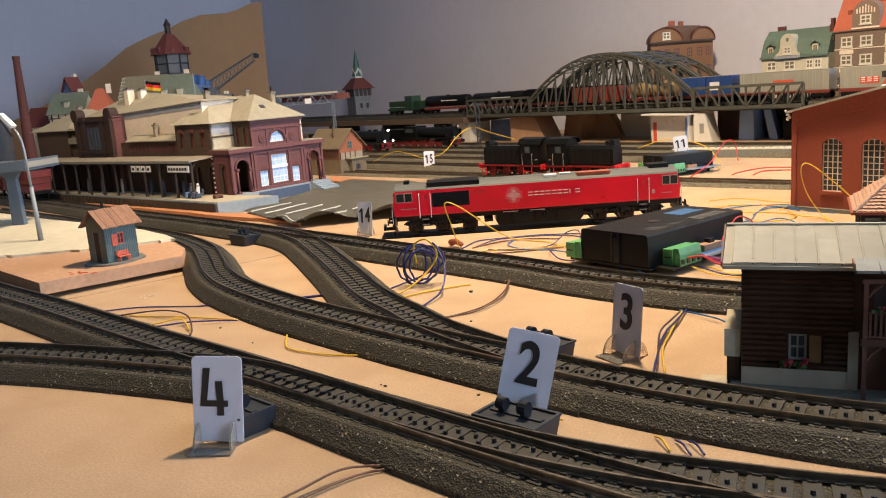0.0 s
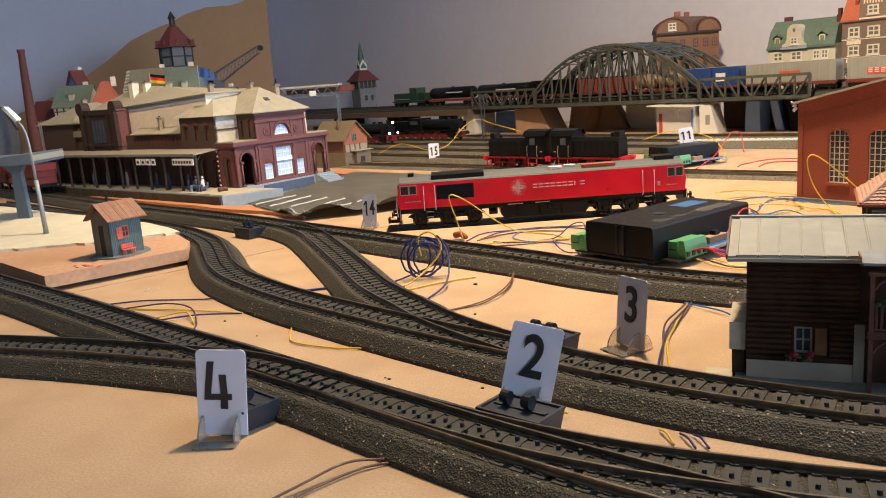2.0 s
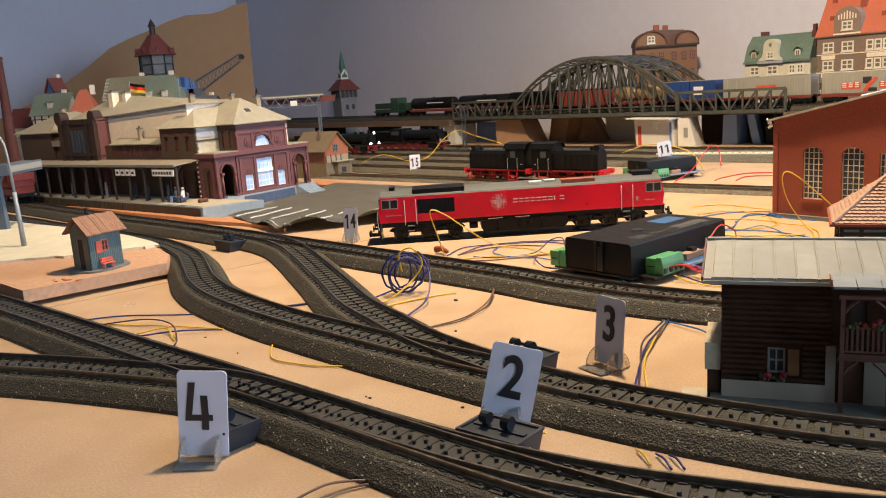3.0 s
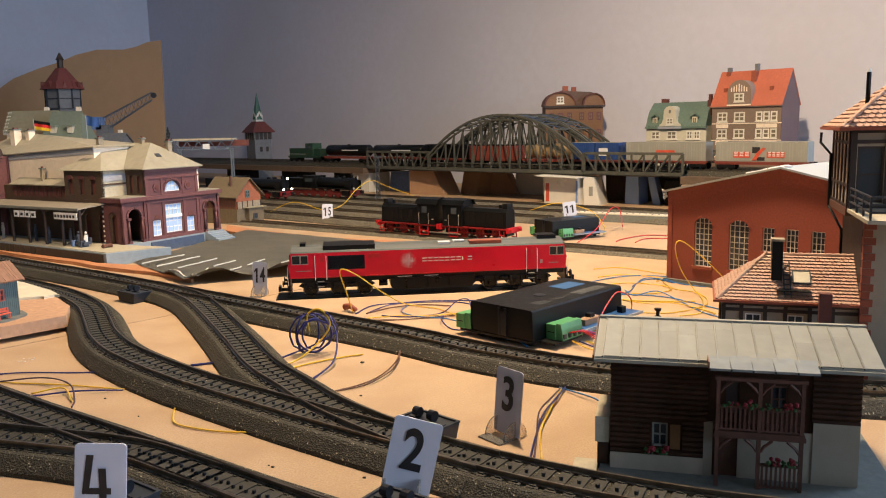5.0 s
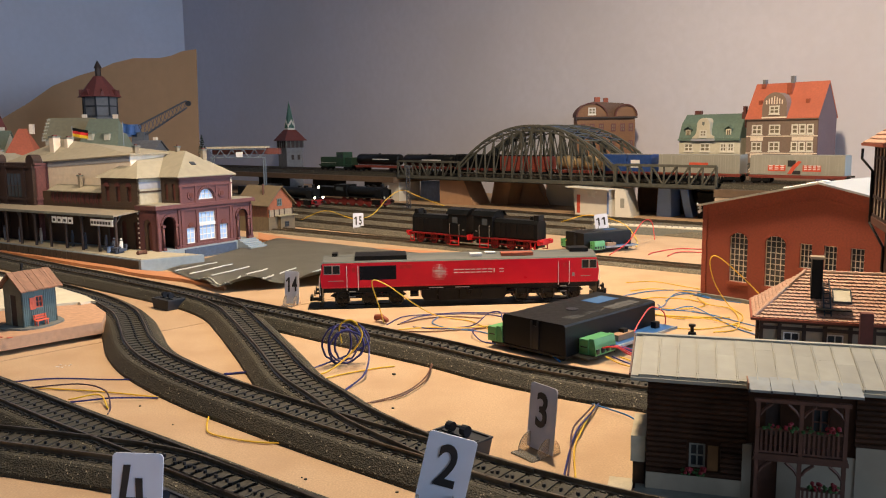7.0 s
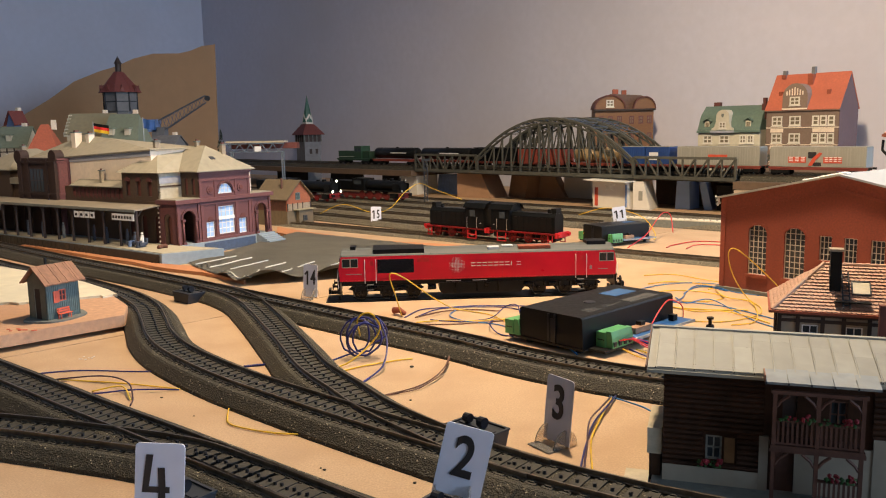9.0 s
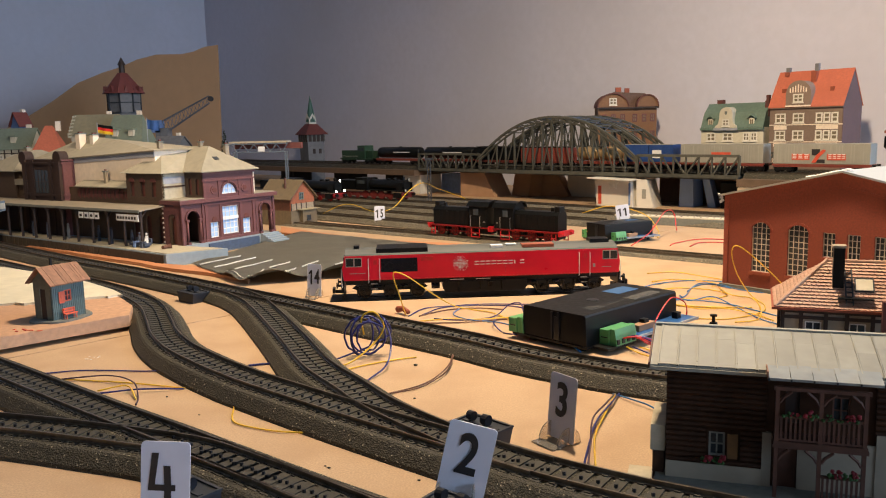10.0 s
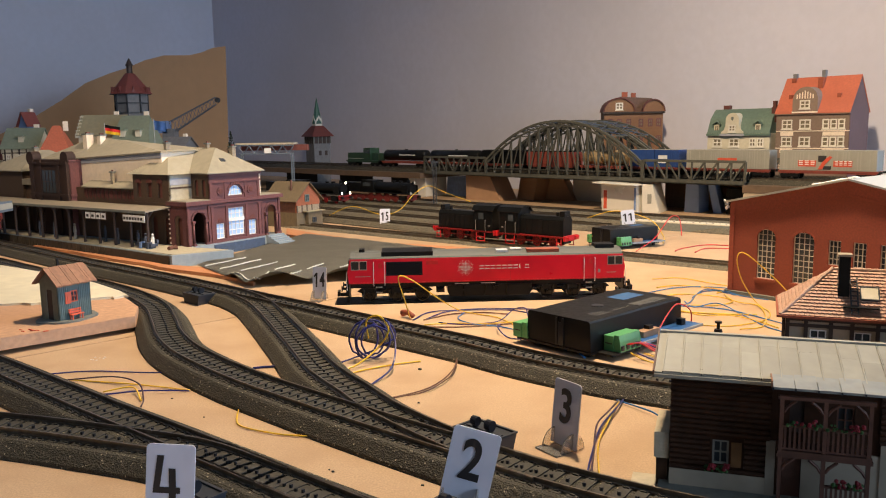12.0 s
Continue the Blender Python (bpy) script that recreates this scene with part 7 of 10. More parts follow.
def station():
    # local x runs along the end facade, y back along the platform
    th = thing("railway_station", "red brick railway station with arched porticos and cream roofs", "railway station", pose(-0.2945, 1.0011, 0.0, 0, 0, 60))
    W, P, Z0, ZL, ZE = 0.0803, 0.0338, 0.0140, 0.0634, 0.0967
    D1, B, D2 = 0.0311, 0.0317, 0.0679
    TOTAL = 0.43
    boxes("plinth", M_PLATFORM_EDGE, th, (-P + 0.002, W + P, -0.004, TOTAL, 0.0, Z0), label="grey-blue plinth", bevel=0.0005)
    boxes("plinth_front", M_PLINTH, th, (0.0, W, -0.0055, -0.0041, 0.0015, Z0 - 0.0015))
    m = pose(0, 0, Z0)
    big = (0.0275, 0.0530, 0.0060, 0.0400)
    small = [(0.0085, 0.0213, 0.0040, 0.0225), (0.0596, 0.0724, 0.0040, 0.0225)]
    fan = (0.0288, 0.0517, 0.0550, 0.0672, 0.0112)
    wall("front_wall", th, M_STATION, W, ZE - Z0, 0.003, [big, *small, fan], m, label="red-brown brick end facade")
    window(th, m, *big, 4, 5, M_WHITE, M_PANE_SKY, 0.0016, 0.0009)
    boxes("transom", M_WHITE, th, (big[0], big[1], 0.0004, 0.0016, Z0 + 0.0235, Z0 + 0.0275), label="broad white transom")
    for q in small:
        window(th, m, *q, 2, 3, M_WHITE, M_PANE_SKY, 0.0016, 0.0008)
        bm = bmesh.new()
        cx = (q[0] + q[1]) / 2
        arc = [(cx + 0.0040 * math.cos(math.pi * k / 10), Z0 + 0.0240 + 0.0050 * math.sin(math.pi * k / 10)) for k in range(11)]
        prism(bm, arc, -0.0008, 0.0)
        part("blind_arch", bm, M_BRICK_DARK, th)
        boxes("window_sill", M_STATION, th, (q[0] - 0.0012, q[1] + 0.0012, -0.0016, 0.0, Z0 + q[2] - 0.0020, Z0 + q[2]))
    window(th, m, *fan[:4], 4, 2, M_WHITE, M_PANE_SKY, 0.0016, 0.0008)
    for z, h, o in ((Z0 + 0.0, 0.0030, 0.0022), (ZL - 0.0060, 0.0022, 0.0016), (ZL - 0.0020, 0.0040, 0.0036), (ZE - 0.0115, 0.0018, 0.0014), (ZE - 0.0035, 0.0036, 0.0026)):
        boxes("cornice", M_STATION, th, (-0.001, W + 0.001, -o, 0.0, z, z + h))
    for x in (0.0005, 0.0226, 0.0546, W - 0.0045):
        boxes("pilaster", M_STATION, th, (x, x + 0.0040, -0.0013, 0.0, Z0 + 0.003, ZL - 0.006))
        boxes("pilaster", M_STATION, th, (x, x + 0.0036, -0.0010, 0.0, ZL + 0.002, ZE - 0.0115))
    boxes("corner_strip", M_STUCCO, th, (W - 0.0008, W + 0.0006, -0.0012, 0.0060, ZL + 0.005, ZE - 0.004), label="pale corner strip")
    for x in (0.0165, 0.0640):
        bm = bmesh.new()
        disc(bm, (x, -0.0006, ZL + 0.0115), (0, 1, 0), 0.0052, 0.0012, 20)
        md = part("medallion", bm, M_STATION, th)
        bm = bmesh.new()
        disc(bm, (x, -0.0014, ZL + 0.0115), (0, 1, 0), 0.0030, 0.0010, 16)
        part("boss", bm, M_BRICK_DARK, md)
    cx, zc = 0.04025, Z0 + 0.0570
    for k in range(14):
        bm = bmesh.new()
        a, b = math.pi * k / 14 + 0.015, math.pi * (k + 1) / 14 - 0.015
        prism(bm, [(cx + r * math.cos(t), zc + r * math.sin(t)) for t, r in ((a, 0.0117), (a, 0.0142), (b, 0.0142), (b, 0.0117))], -0.0014, 0.0)
        part("arch_brick", bm, M_STATION, th)
    # upper storey walls behind the facade
    bk = D1 + D2
    wall("upper_side_wall", th, M_STATION_DARK, D1, ZE - ZL, 0.002, [(0.006, 0.012, 0.006, 0.026, 0.003), (0.019, 0.025, 0.006, 0.026, 0.003)], pose(0, D1, ZL, 0, 0, -90), label="darker brick side wall with arched windows")
    boxes("window_backing", M_BRICK_DARK, th, (0.0022, 0.0026, 0.002, D1 - 0.002, ZL + 0.001, ZE - 0.002))
    # Hall's stucco again, in a darker tone for the weaker light here.
    boxes("return_wall", M_STONE, th, (-B, 0.0, D1, D1 + 0.002, ZL - 0.002, ZE - 0.0005), label="stucco return wall toned darker for its weaker light")
    boxes("return_band", M_BAND, th, (-B + 0.001, -0.001, D1 - 0.0006, D1, ZE - 0.0125, ZE - 0.0045))
    boxes("return_band", M_STATION_DARK, th, (-B, 0.0, D1 - 0.0008, D1, ZE - 0.0170, ZE - 0.0150))
    arches = [(0.007 + k * 0.0200, 0.015 + k * 0.0200, 0.0055, 0.0255, 0.004) for k in range(3)]
    wall("track_wall", th, M_STATION_DARK, D2, ZE - ZL, 0.002, arches, pose(-B, D1 + D2, ZL, 0, 0, -90), label="darker brick wall facing the platform")
    boxes("window_backing", M_BRICK_DARK, th, (-B + 0.0024, -B + 0.0028, D1 + 0.002, D1 + D2 - 0.002, ZL + 0.001, ZE - 0.002))
    for q in arches:
        y1 = D1 + D2 - q[0] + 0.001
        y0 = D1 + D2 - q[1] - 0.001
        bm = bmesh.new()
        prism(bm, [((y0 + y1) / 2 + 0.0052 * math.cos(math.pi * k / 8), ZL + 0.0230 + 0.0052 * math.sin(math.pi * k / 8)) for k in range(9)], -B - 0.0009, -B, "x")
        part("window_hood", bm, M_BRICK_DARK, th)
    boxes("core", M_STATION_DARK, th, (0.003, W - 0.002, 0.004, bk, Z0, ZE - 0.001), (-B + 0.004, 0.003, D1 + 0.003, bk, Z0, ZE - 0.001))
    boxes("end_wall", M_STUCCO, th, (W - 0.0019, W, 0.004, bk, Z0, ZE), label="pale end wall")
    # ground floor towards the platform
    doors = [(0.010 + k * 0.0235, 0.020 + k * 0.0235, 0.0, 0.0330, 0.005) for k in range(4)]
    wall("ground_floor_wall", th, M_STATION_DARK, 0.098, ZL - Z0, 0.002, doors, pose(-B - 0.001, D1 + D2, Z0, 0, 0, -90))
    boxes("door_backing", M_BRICK_DARK, th, (-B + 0.0016, -B + 0.0030, 0.003, bk - 0.002, Z0, ZL - 0.002))
    # porticos
    for x0, x1, label in ((-P, 0.0, "arched brick portico"), (W, W + P, "")):
        pm = pose(x0, 0.0006, Z0)
        op = (0.0080, 0.0262, 0.0, 0.0385, 0.0091)
        wall("portico_front", th, M_STATION, P, ZL - Z0, 0.003, [op], pm, label=label)
        wall("portico_side", th, M_STATION, D1, ZL - Z0, 0.003, [(0.008, 0.022, 0.0, 0.036, 0.007)], pose(x0, D1, Z0, 0, 0, -90) if x0 < 0 else pose(x1, 0.0006, Z0, 0, 0, 90))
        boxes("portico_back", M_BRICK_DARK, th, (x0 + 0.003, x1 - 0.003, D1 - 0.003, D1 - 0.001, Z0, ZL - 0.002))
        boxes("portico_roof", M_STATION, th, (x0 - 0.0030, x1 + 0.0030, -0.0034, D1 + 0.002, ZL - 0.0022, ZL + 0.0022), label="moulded portico ledge", bevel=0.0005)
        boxes("portico_ledge", M_ROOF_CREAM, th, (x0 - 0.001, x1 + 0.001, -0.001, D1 + 0.001, ZL + 0.0022, ZL + 0.0032))
        for x in (x0 + 0.0005, x1 - 0.0035):
            boxes("portico_pilaster", M_STATION, th, (x, x + 0.0030, -0.0010, 0.0006, Z0, ZL - 0.004))
            boxes("pilaster_base", M_STATION, th, (x - 0.0004, x + 0.0034, -0.0016, 0.0006, Z0, Z0 + 0.0034))
        cxx = x0 + 0.0171
        for x in (x0 + 0.0078, x0 + 0.0264):
            bm = bmesh.new()
            tube(bm, [(x, -0.0012, Z0 + 0.0030), (x, -0.0012, Z0 + 0.0265)], 0.0013, 10, r_end=0.0011)
            col = part("column", bm, M_STATION, th, smooth=True)
            boxes("capital", M_STATION, col, (x - 0.0020, x + 0.0020, -0.0030, 0.0004, Z0 + 0.0265, Z0 + 0.0292))
            boxes("column_base", M_STATION, col, (x - 0.0021, x + 0.0021, -0.0031, 0.0004, Z0, Z0 + 0.0030))
        for k in range(12):
            bm = bmesh.new()
            a, b = math.pi * k / 12 + 0.02, math.pi * (k + 1) / 12 - 0.02
            prism(bm, [(cxx + r * math.cos(t), Z0 + 0.0295 + r * math.sin(t)) for t, r in ((a, 0.0092), (a, 0.0116), (b, 0.0116), (b, 0.0092))], -0.0008, 0.0006)
            part("arch_brick", bm, M_STATION, th)
        for k in range(16):
            z = Z0 + 0.002 + k * 0.0028
            if x0 < 0 and k % 2 == 0:
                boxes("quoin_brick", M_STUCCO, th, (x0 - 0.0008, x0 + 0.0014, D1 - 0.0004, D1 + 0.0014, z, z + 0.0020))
    # roofs
    ov = 0.0052
    bm = bmesh.new()
    ze, zr, xr = ZE - 0.0004, ZE + 0.0298, W / 2
    vs = [bm.verts.new(v) for v in ((-ov, -ov, ze), (W + ov, -ov, ze), (W + ov, bk + 0.03, ze), (-ov, bk + 0.03, ze))]
    hi = [bm.verts.new((v.co.x, v.co.y, ze + 0.0012)) for v in vs]
    r1, r2 = bm.verts.new((xr, 0.0316, zr)), bm.verts.new((xr, bk - 0.006, zr))
    bm.faces.new(vs[::-1])
    for i in range(4):
        bm.faces.new((vs[i], vs[(i + 1) % 4], hi[(i + 1) % 4], hi[i]))
    for f in ((hi[0], hi[1], r1), (hi[1], hi[2], r2, r1), (hi[2], hi[3], r2), (hi[3], hi[0], r1, r2)):
        bm.faces.new(f)
    part("main_roof", bm, M_ROOF_CREAM, th)
    bm = bmesh.new()
    x0, x1, ya, yb = -B - ov, 0.040, D1 - ov, D1 + D2 + ov
    ym = (ya + yb) / 2
    vs = [bm.verts.new(v) for v in ((x0, ya, ZE), (x1, ya, ZE), (x1, yb, ZE), (x0, yb, ZE), (x0 + 0.0326, ym, ZE + 0.0228), (x1, ym, ZE + 0.0268))]
    for f in ((0, 1, 5, 4), (2, 3, 4, 5), (3, 0, 4), (1, 2, 5), (0, 3, 2, 1)):
        bm.faces.new([vs[i] for i in f])
    part("cross_roof", bm, M_ROOF_CREAM, th)
    chimney(th, -0.0030, 0.068, ZE + 0.014, ZE + 0.0375)
    chimney(th, 0.0400, 0.0460, ZE + 0.024, ZE + 0.0360, 0.0042, 0.0042)
    chimney(th, 0.0570, 0.0200, ZE + 0.012, ZE + 0.0318)
    slope = Matrix.Translation((0.0330, 0.0125, ZE + 0.0008 + 0.0178 * 0.78)) @ Matrix.Rotation(math.atan2(0.0290, 0.0368), 4, "X")
    boxes("skylight", M_LEVER, th, (-0.0034, 0.0034, -0.0026, 0.0026, 0.0, 0.0010), m=slope)
    # long low wing behind, with the tall hall and its red gable block
    y0, y1, zw = bk, 0.205, 0.0780
    boxes("wing_wall", M_STATION_DARK, th, (-B + 0.004, -0.0185, y0, TOTAL, Z0, zw - 0.0005))
    nrib = 12
    for k in range(nrib):
        y = y0 + 0.004 + k * (y1 - y0) / nrib
        boxes("wing_pilaster", M_BRICK_DARK, th, (-B + 0.0032, -B + 0.0040, y, y + 0.0020, ZL, zw - 0.001))
        boxes("wing_window", M_BRICK_DARK, th, (-B + 0.0035, -B + 0.0041, y + 0.0032, y + 0.0066, ZL + 0.002, zw - 0.0035))
    bm = bmesh.new()
    prism(bm, [(-B - 0.002, zw), (-0.0185, zw + 0.0070), (-0.0185, zw + 0.0082), (-B - 0.002, zw + 0.0012)], y0, y1, "x", Matrix(((0, 1, 0, 0), (1, 0, 0, 0), (0, 0, 1, 0), (0, 0, 0, 1))))
    part("wing_roof", bm, M_ROOF_CREAM, th)
    # the hall: its eave rises towards the street end
    HX, HA, HB = -0.0180, 0.322, 0.060
    eave = lambda y: 0.1223 - (y - HB) * 0.052
    bm = bmesh.new()
    vs = [bm.verts.new(v) for x in (HX, 0.052) for v in ((x, HB, Z0), (x, HA, Z0), (x, HA, eave(HA)), (x, HB, eave(HB)))]
    for f in ((0, 1, 2, 3), (7, 6, 5, 4), (1, 5, 6, 2), (0, 3, 7, 4), (0, 4, 5, 1)):
        bm.faces.new([vs[i] for i in f])
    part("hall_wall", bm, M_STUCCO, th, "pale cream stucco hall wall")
    bm = bmesh.new()
    lo = [bm.verts.new(v) for v in ((HX - 0.004, HB - 0.005, eave(HB - 0.005)), (HX - 0.004, HA + 0.006, eave(HA + 0.006)), (0.060, HA + 0.006, eave(HA + 0.006)), (0.060, HB - 0.005, eave(HB - 0.005)))]
    hi = [bm.verts.new(v.co + Vector((0, 0, 0.0012))) for v in lo]
    r1, r2 = bm.verts.new((0.0210, 0.182, 0.1360)), bm.verts.new((0.0210, 0.252, 0.1415))
    bm.faces.new(lo)
    for i in range(4):
        bm.faces.new((lo[(i + 1) % 4], lo[i], hi[i], hi[(i + 1) % 4]))
    for f in ((hi[1], hi[0], r1, r2), (hi[0], hi[3], r1), (hi[3], hi[2], r2, r1), (hi[2], hi[1], r2)):
        bm.faces.new(f)
    part("hall_roof", bm, M_ROOF_CREAM, th)
    bm = bmesh.new()
    vs = [bm.verts.new((x, y, eave(y) - d)) for x in (HX - 0.0010, HX - 0.0002) for y, d in ((HB, 0.0066), (HA, 0.0066), (HA, 0.0004), (HB, 0.0004))]
    for f in ((0, 1, 2, 3), (7, 6, 5, 4), (1, 5, 6, 2), (0, 3, 7, 4), (0, 4, 5, 1), (3, 2, 6, 7)):
        bm.faces.new([vs[i] for i in f])
    part("eave_band", bm, M_BAND, th, "grey-blue band under the eave")
    chimney(th, 0.008, 0.246, 0.120, 0.1468, 0.010, 0.009)
    chimney(th, 0.016, 0.228, 0.120, 0.1450, 0.0085, 0.007)
    chimney(th, -0.024, 0.150, 0.079, 0.0990, 0.004, 0.004)
    gy0, gy1, gx = 0.226, 0.312, -0.0375
    # Gable front carries its shade as dark brown; the street side keeps lit brick.
    boxes("gable_block", M_GABLE_SHADE, th, (gx, 0.012, gy0, gy1, Z0, 0.1130), label="brick gable block, platform front darkened as shade", bevel=0.0006)
    boxes("gable_side", M_STATION, th, (gx + 0.0026, -0.0182, gy0 - 0.0012, gy0, Z0, 0.1120))
    for z, h, o in ((0.1070, 0.0022, 0.0022), (0.1105, 0.0022, 0.0030), (ZL + 0.002, 0.0028, 0.0026)):
        boxes("side_cornice", M_STATION, th, (gx + 0.0010, -0.0182, gy0 - o, gy0 - 0.0012, z, z + h))
    for x in (gx + 0.0030, -0.0215):
        boxes("side_pilaster", M_STATION, th, (x, x + 0.0026, gy0 - 0.0020, gy0 - 0.0012, ZL + 0.005, 0.1068))
    for yy in (gy0 + 0.0050, gy1 - 0.0010):
        bm = bmesh.new()
        disc(bm, (gx + 0.005, yy, 0.1152), (1, 0, 0), 0.0084, 0.012, 22)
        part("rounded_gable", bm, M_GABLE_SHADE, th)
    for yy in (gy0, gy0 + 0.018, gy1 - 0.026, gy1 - 0.008):
        boxes("corner_pilaster", M_GABLE_SHADE, th, (gx - 0.0016, gx, yy, yy + 0.008, Z0, 0.1120))
    boxes("gable_band", M_GABLE_SHADE, th, (gx - 0.0024, gx, gy0 - 0.001, gy1 + 0.001, 0.1065, 0.1092))
    boxes("gable_band", M_GABLE_SHADE, th, (gx - 0.0024, gx, gy0 - 0.001, gy1 + 0.001, ZL + 0.002, ZL + 0.005))
    boxes("gable_window", M_GLASS, th, (gx - 0.0006, gx + 0.0002, gy0 + 0.028, gy1 - 0.028, ZL + 0.006, 0.0990))
    for k in range(1, 4):
        y = gy0 + 0.028 + k * 0.0075
        boxes("gable_window_bar", M_GABLE_SHADE, th, (gx - 0.0011, gx - 0.0006, y - 0.0004, y + 0.0004, ZL + 0.006, 0.0990))
    boxes("gable_window_bar", M_GABLE_SHADE, th, (gx - 0.0012, gx - 0.0007, gy0 + 0.028, gy1 - 0.028, 0.0835, 0.0843))
    # far end pavilion
    boxes("end_pavilion", M_STATION_DARK, th, (-B, W, 0.345, TOTAL, Z0, 0.0960))
    hip_roof(th, M_ROOF_CREAM, -B - 0.005, W + 0.005, 0.338, TOTAL + 0.008, 0.0960, 0.1240, 0.05, "pavilion_roof")
    boxes("link_roof", M_ROOF_CREAM, th, (-B - 0.001, 0.012, gy1, 0.345, zw, zw + 0.008), bevel=0.001)
    chimney(th, 0.006, 0.372, 0.105, 0.1290)
    chimney(th, -0.004, 0.325, 0.083, 0.1050)


station()

ST = pose(-0.2945, 1.0011, 0.0, 0, 0, 60)


def at_station(name, bm, material, label, category, kind="", group="", **kw):
    ob = part(name, bm, material, None, "", **kw)
    ob.matrix_world = ST.copy()
    return tagged(ob, label, category, group, kind)


bm = bmesh.new()
prism(bm, [(-0.0840, -0.0340), (-0.0210, -0.0605), (-0.0300, -0.004), (-0.0320, 0.43), (-0.0560, 0.43), (-0.0750, 0.088)], 0.0, 0.0132, "z")
plat = at_station("platform", bm, M_PLATFORM_EDGE, "station platform with pale paving and grey concrete edge", "railway platform", bevel=0.0006)
bm = bmesh.new()
prism(bm, [(-0.0815, -0.0315), (-0.0250, -0.0555), (-0.0330, -0.004), (-0.0350, 0.428), (-0.0540, 0.428), (-0.0728, 0.088)], 0.0132, 0.0140, "z")
part("paving", bm, M_PLATFORM, plat, "pale sandy paving")
# Edge stones coloured dark for the shade on the platform's track side.
for k in range(46):
    t = k / 46
    a, b = Vector((-0.0835, -0.030, 0)), Vector((-0.0752, 0.088, 0))
    if t > 0.3:
        a, b, t = Vector((-0.0752, 0.088, 0)), Vector((-0.0560, 0.43, 0)), (t - 0.3) / 0.7
    else:
        t = t / 0.3
    q = a.lerp(b, t)
    ob = boxes("edge_stone", M_EDGE_SHADE, plat, (q.x - 0.0012, q.x + 0.0006, q.y, q.y + 0.0078, 0.0004, 0.0122))


def platform_canopy():
    th = thing("platform_canopy", "long grey platform canopy on slender posts with name boards", "platform canopy", ST)
    bm = bmesh.new()
    prism(bm, [(-0.0690, 0.0555), (-0.0335, 0.0585), (-0.0335, 0.0600), (-0.0690, 0.0570)], 0.028, 0.43, "y")
    part("canopy_roof", bm, M_CANOPY, th, "pale canopy roof")
    boxes("canopy_fascia", M_GROUND_GREY, th, (-0.0697, -0.0691, 0.027, 0.43, 0.0545, 0.0575))
    for k in range(13):
        y = 0.032 + k * 0.031
        bm = bmesh.new()
        tube(bm, [(-0.0640, y, 0.0140), (-0.0640, y, 0.0555)], 0.0017, 8)
        part("post", bm, M_TIMBER_DARK, th)
        bm = bmesh.new()
        tube(bm, [(-0.0640, y, 0.0470), (-0.0680, y, 0.0550)], 0.0007, 6)
        tube(bm, [(-0.0640, y, 0.0470), (-0.0560, y, 0.0560)], 0.0007, 6)
        part("bracket", bm, M_TIMBER_DARK, th)
    for y0, n, w in ((0.030, 1, 0.040), (0.104, 4, 0.0085)):
        for k in range(n):
            y = y0 + k * 0.0105
            sg = boxes("name_board", M_WHITE, th, (-0.0690, -0.0683, y, y + w, 0.0445, 0.0520))
            if n == 1:
                for j in range(7):
                    boxes("lettering_bar", M_INK, sg, (-0.0692, -0.0690, y + 0.004 + j * 0.0052, y + 0.0075 + j * 0.0052, 0.0465, 0.0497))
            else:
                boxes("lettering_bar", M_INK, sg, (-0.0692, -0.0690, y + 0.002, y + 0.0065, 0.0465, 0.0495))


platform_canopy()


def flag(place, turn, stripes, width, step, label):
    """A rippled cloth flag on a short pole, in level stripes from the bottom up."""
    th = thing("flag", label, "flag", pose(*place, 0, 0, turn), "flags")
    bm = bmesh.new()
    tube(bm, [(0, 0, -0.030), (0, 0, step * len(stripes) + 0.0025)], 0.0006, 6)
    part("flagpole", bm, M_LAMP_GREY, th)
    for k, mt in enumerate(stripes):
        bm = bmesh.new()
        pts = [(j * width / 8, 0.0009 * math.sin(j * 1.1)) for j in range(9)]
        for j, (a, b) in enumerate(zip(pts, pts[1:])):
            z = k * step - 0.0005 * j
            prism(bm, [(a[0], a[1]), (b[0], b[1]), (b[0], b[1] + 0.0003), (a[0], a[1] + 0.0003)], z, z + step, "z")
        part("flag_stripe", bm, mt, th)


flag((-0.538, 1.25, 0.1465), -8, (M_FLAG_Y, M_FLAG_R, M_BLACK), 0.0248, 0.0042, "small striped black, red and gold flag on a pole")
flag((-0.484, 1.30, 0.1510), -8, (M_FLAG_BLUE,), 0.0200, 0.0145, "small plain blue flag on a pole above the station")


def figure(x, y, h, material, label, z=0.0140):
    bm = bmesh.new()
    tube(bm, [(x - 0.0009, y, z), (x - 0.0007, y, z + h * 0.47)], 0.0010, 8)
    tube(bm, [(x + 0.0009, y, z), (x + 0.0007, y, z + h * 0.47)], 0.0010, 8)
    tube(bm, [(x, y, z + h * 0.45), (x, y, z + h * 0.65), (x, y, z + h * 0.84)], 0.0021, 8, r_end=0.0014)
    bmesh.ops.create_icosphere(bm, subdivisions=2, radius=h * 0.07, matrix=Matrix.Translation((x, y, z + h * 0.92)))
    return at_station("figurine", bm, material, label, "figurine", group="platform figurines")


for x, y, h, mt in ((-0.052, 0.196, 0.020, M_FIG_W), (-0.056, 0.235, 0.020, M_FIG_D), (-0.050, 0.135, 0.020, M_FIG_D), (-0.058, 0.098, 0.020, M_FIG_D), (-0.054, 0.272, 0.020, M_FIG_D), (-0.056, 0.062, 0.019, M_FIG_D)):
    figure(x, y, h, mt, "plain painted toy figurine standing on the platform")
bm = bmesh.new()
box(bm, -0.066, -0.056, 0.026, 0.054, 0.0165, 0.0195)
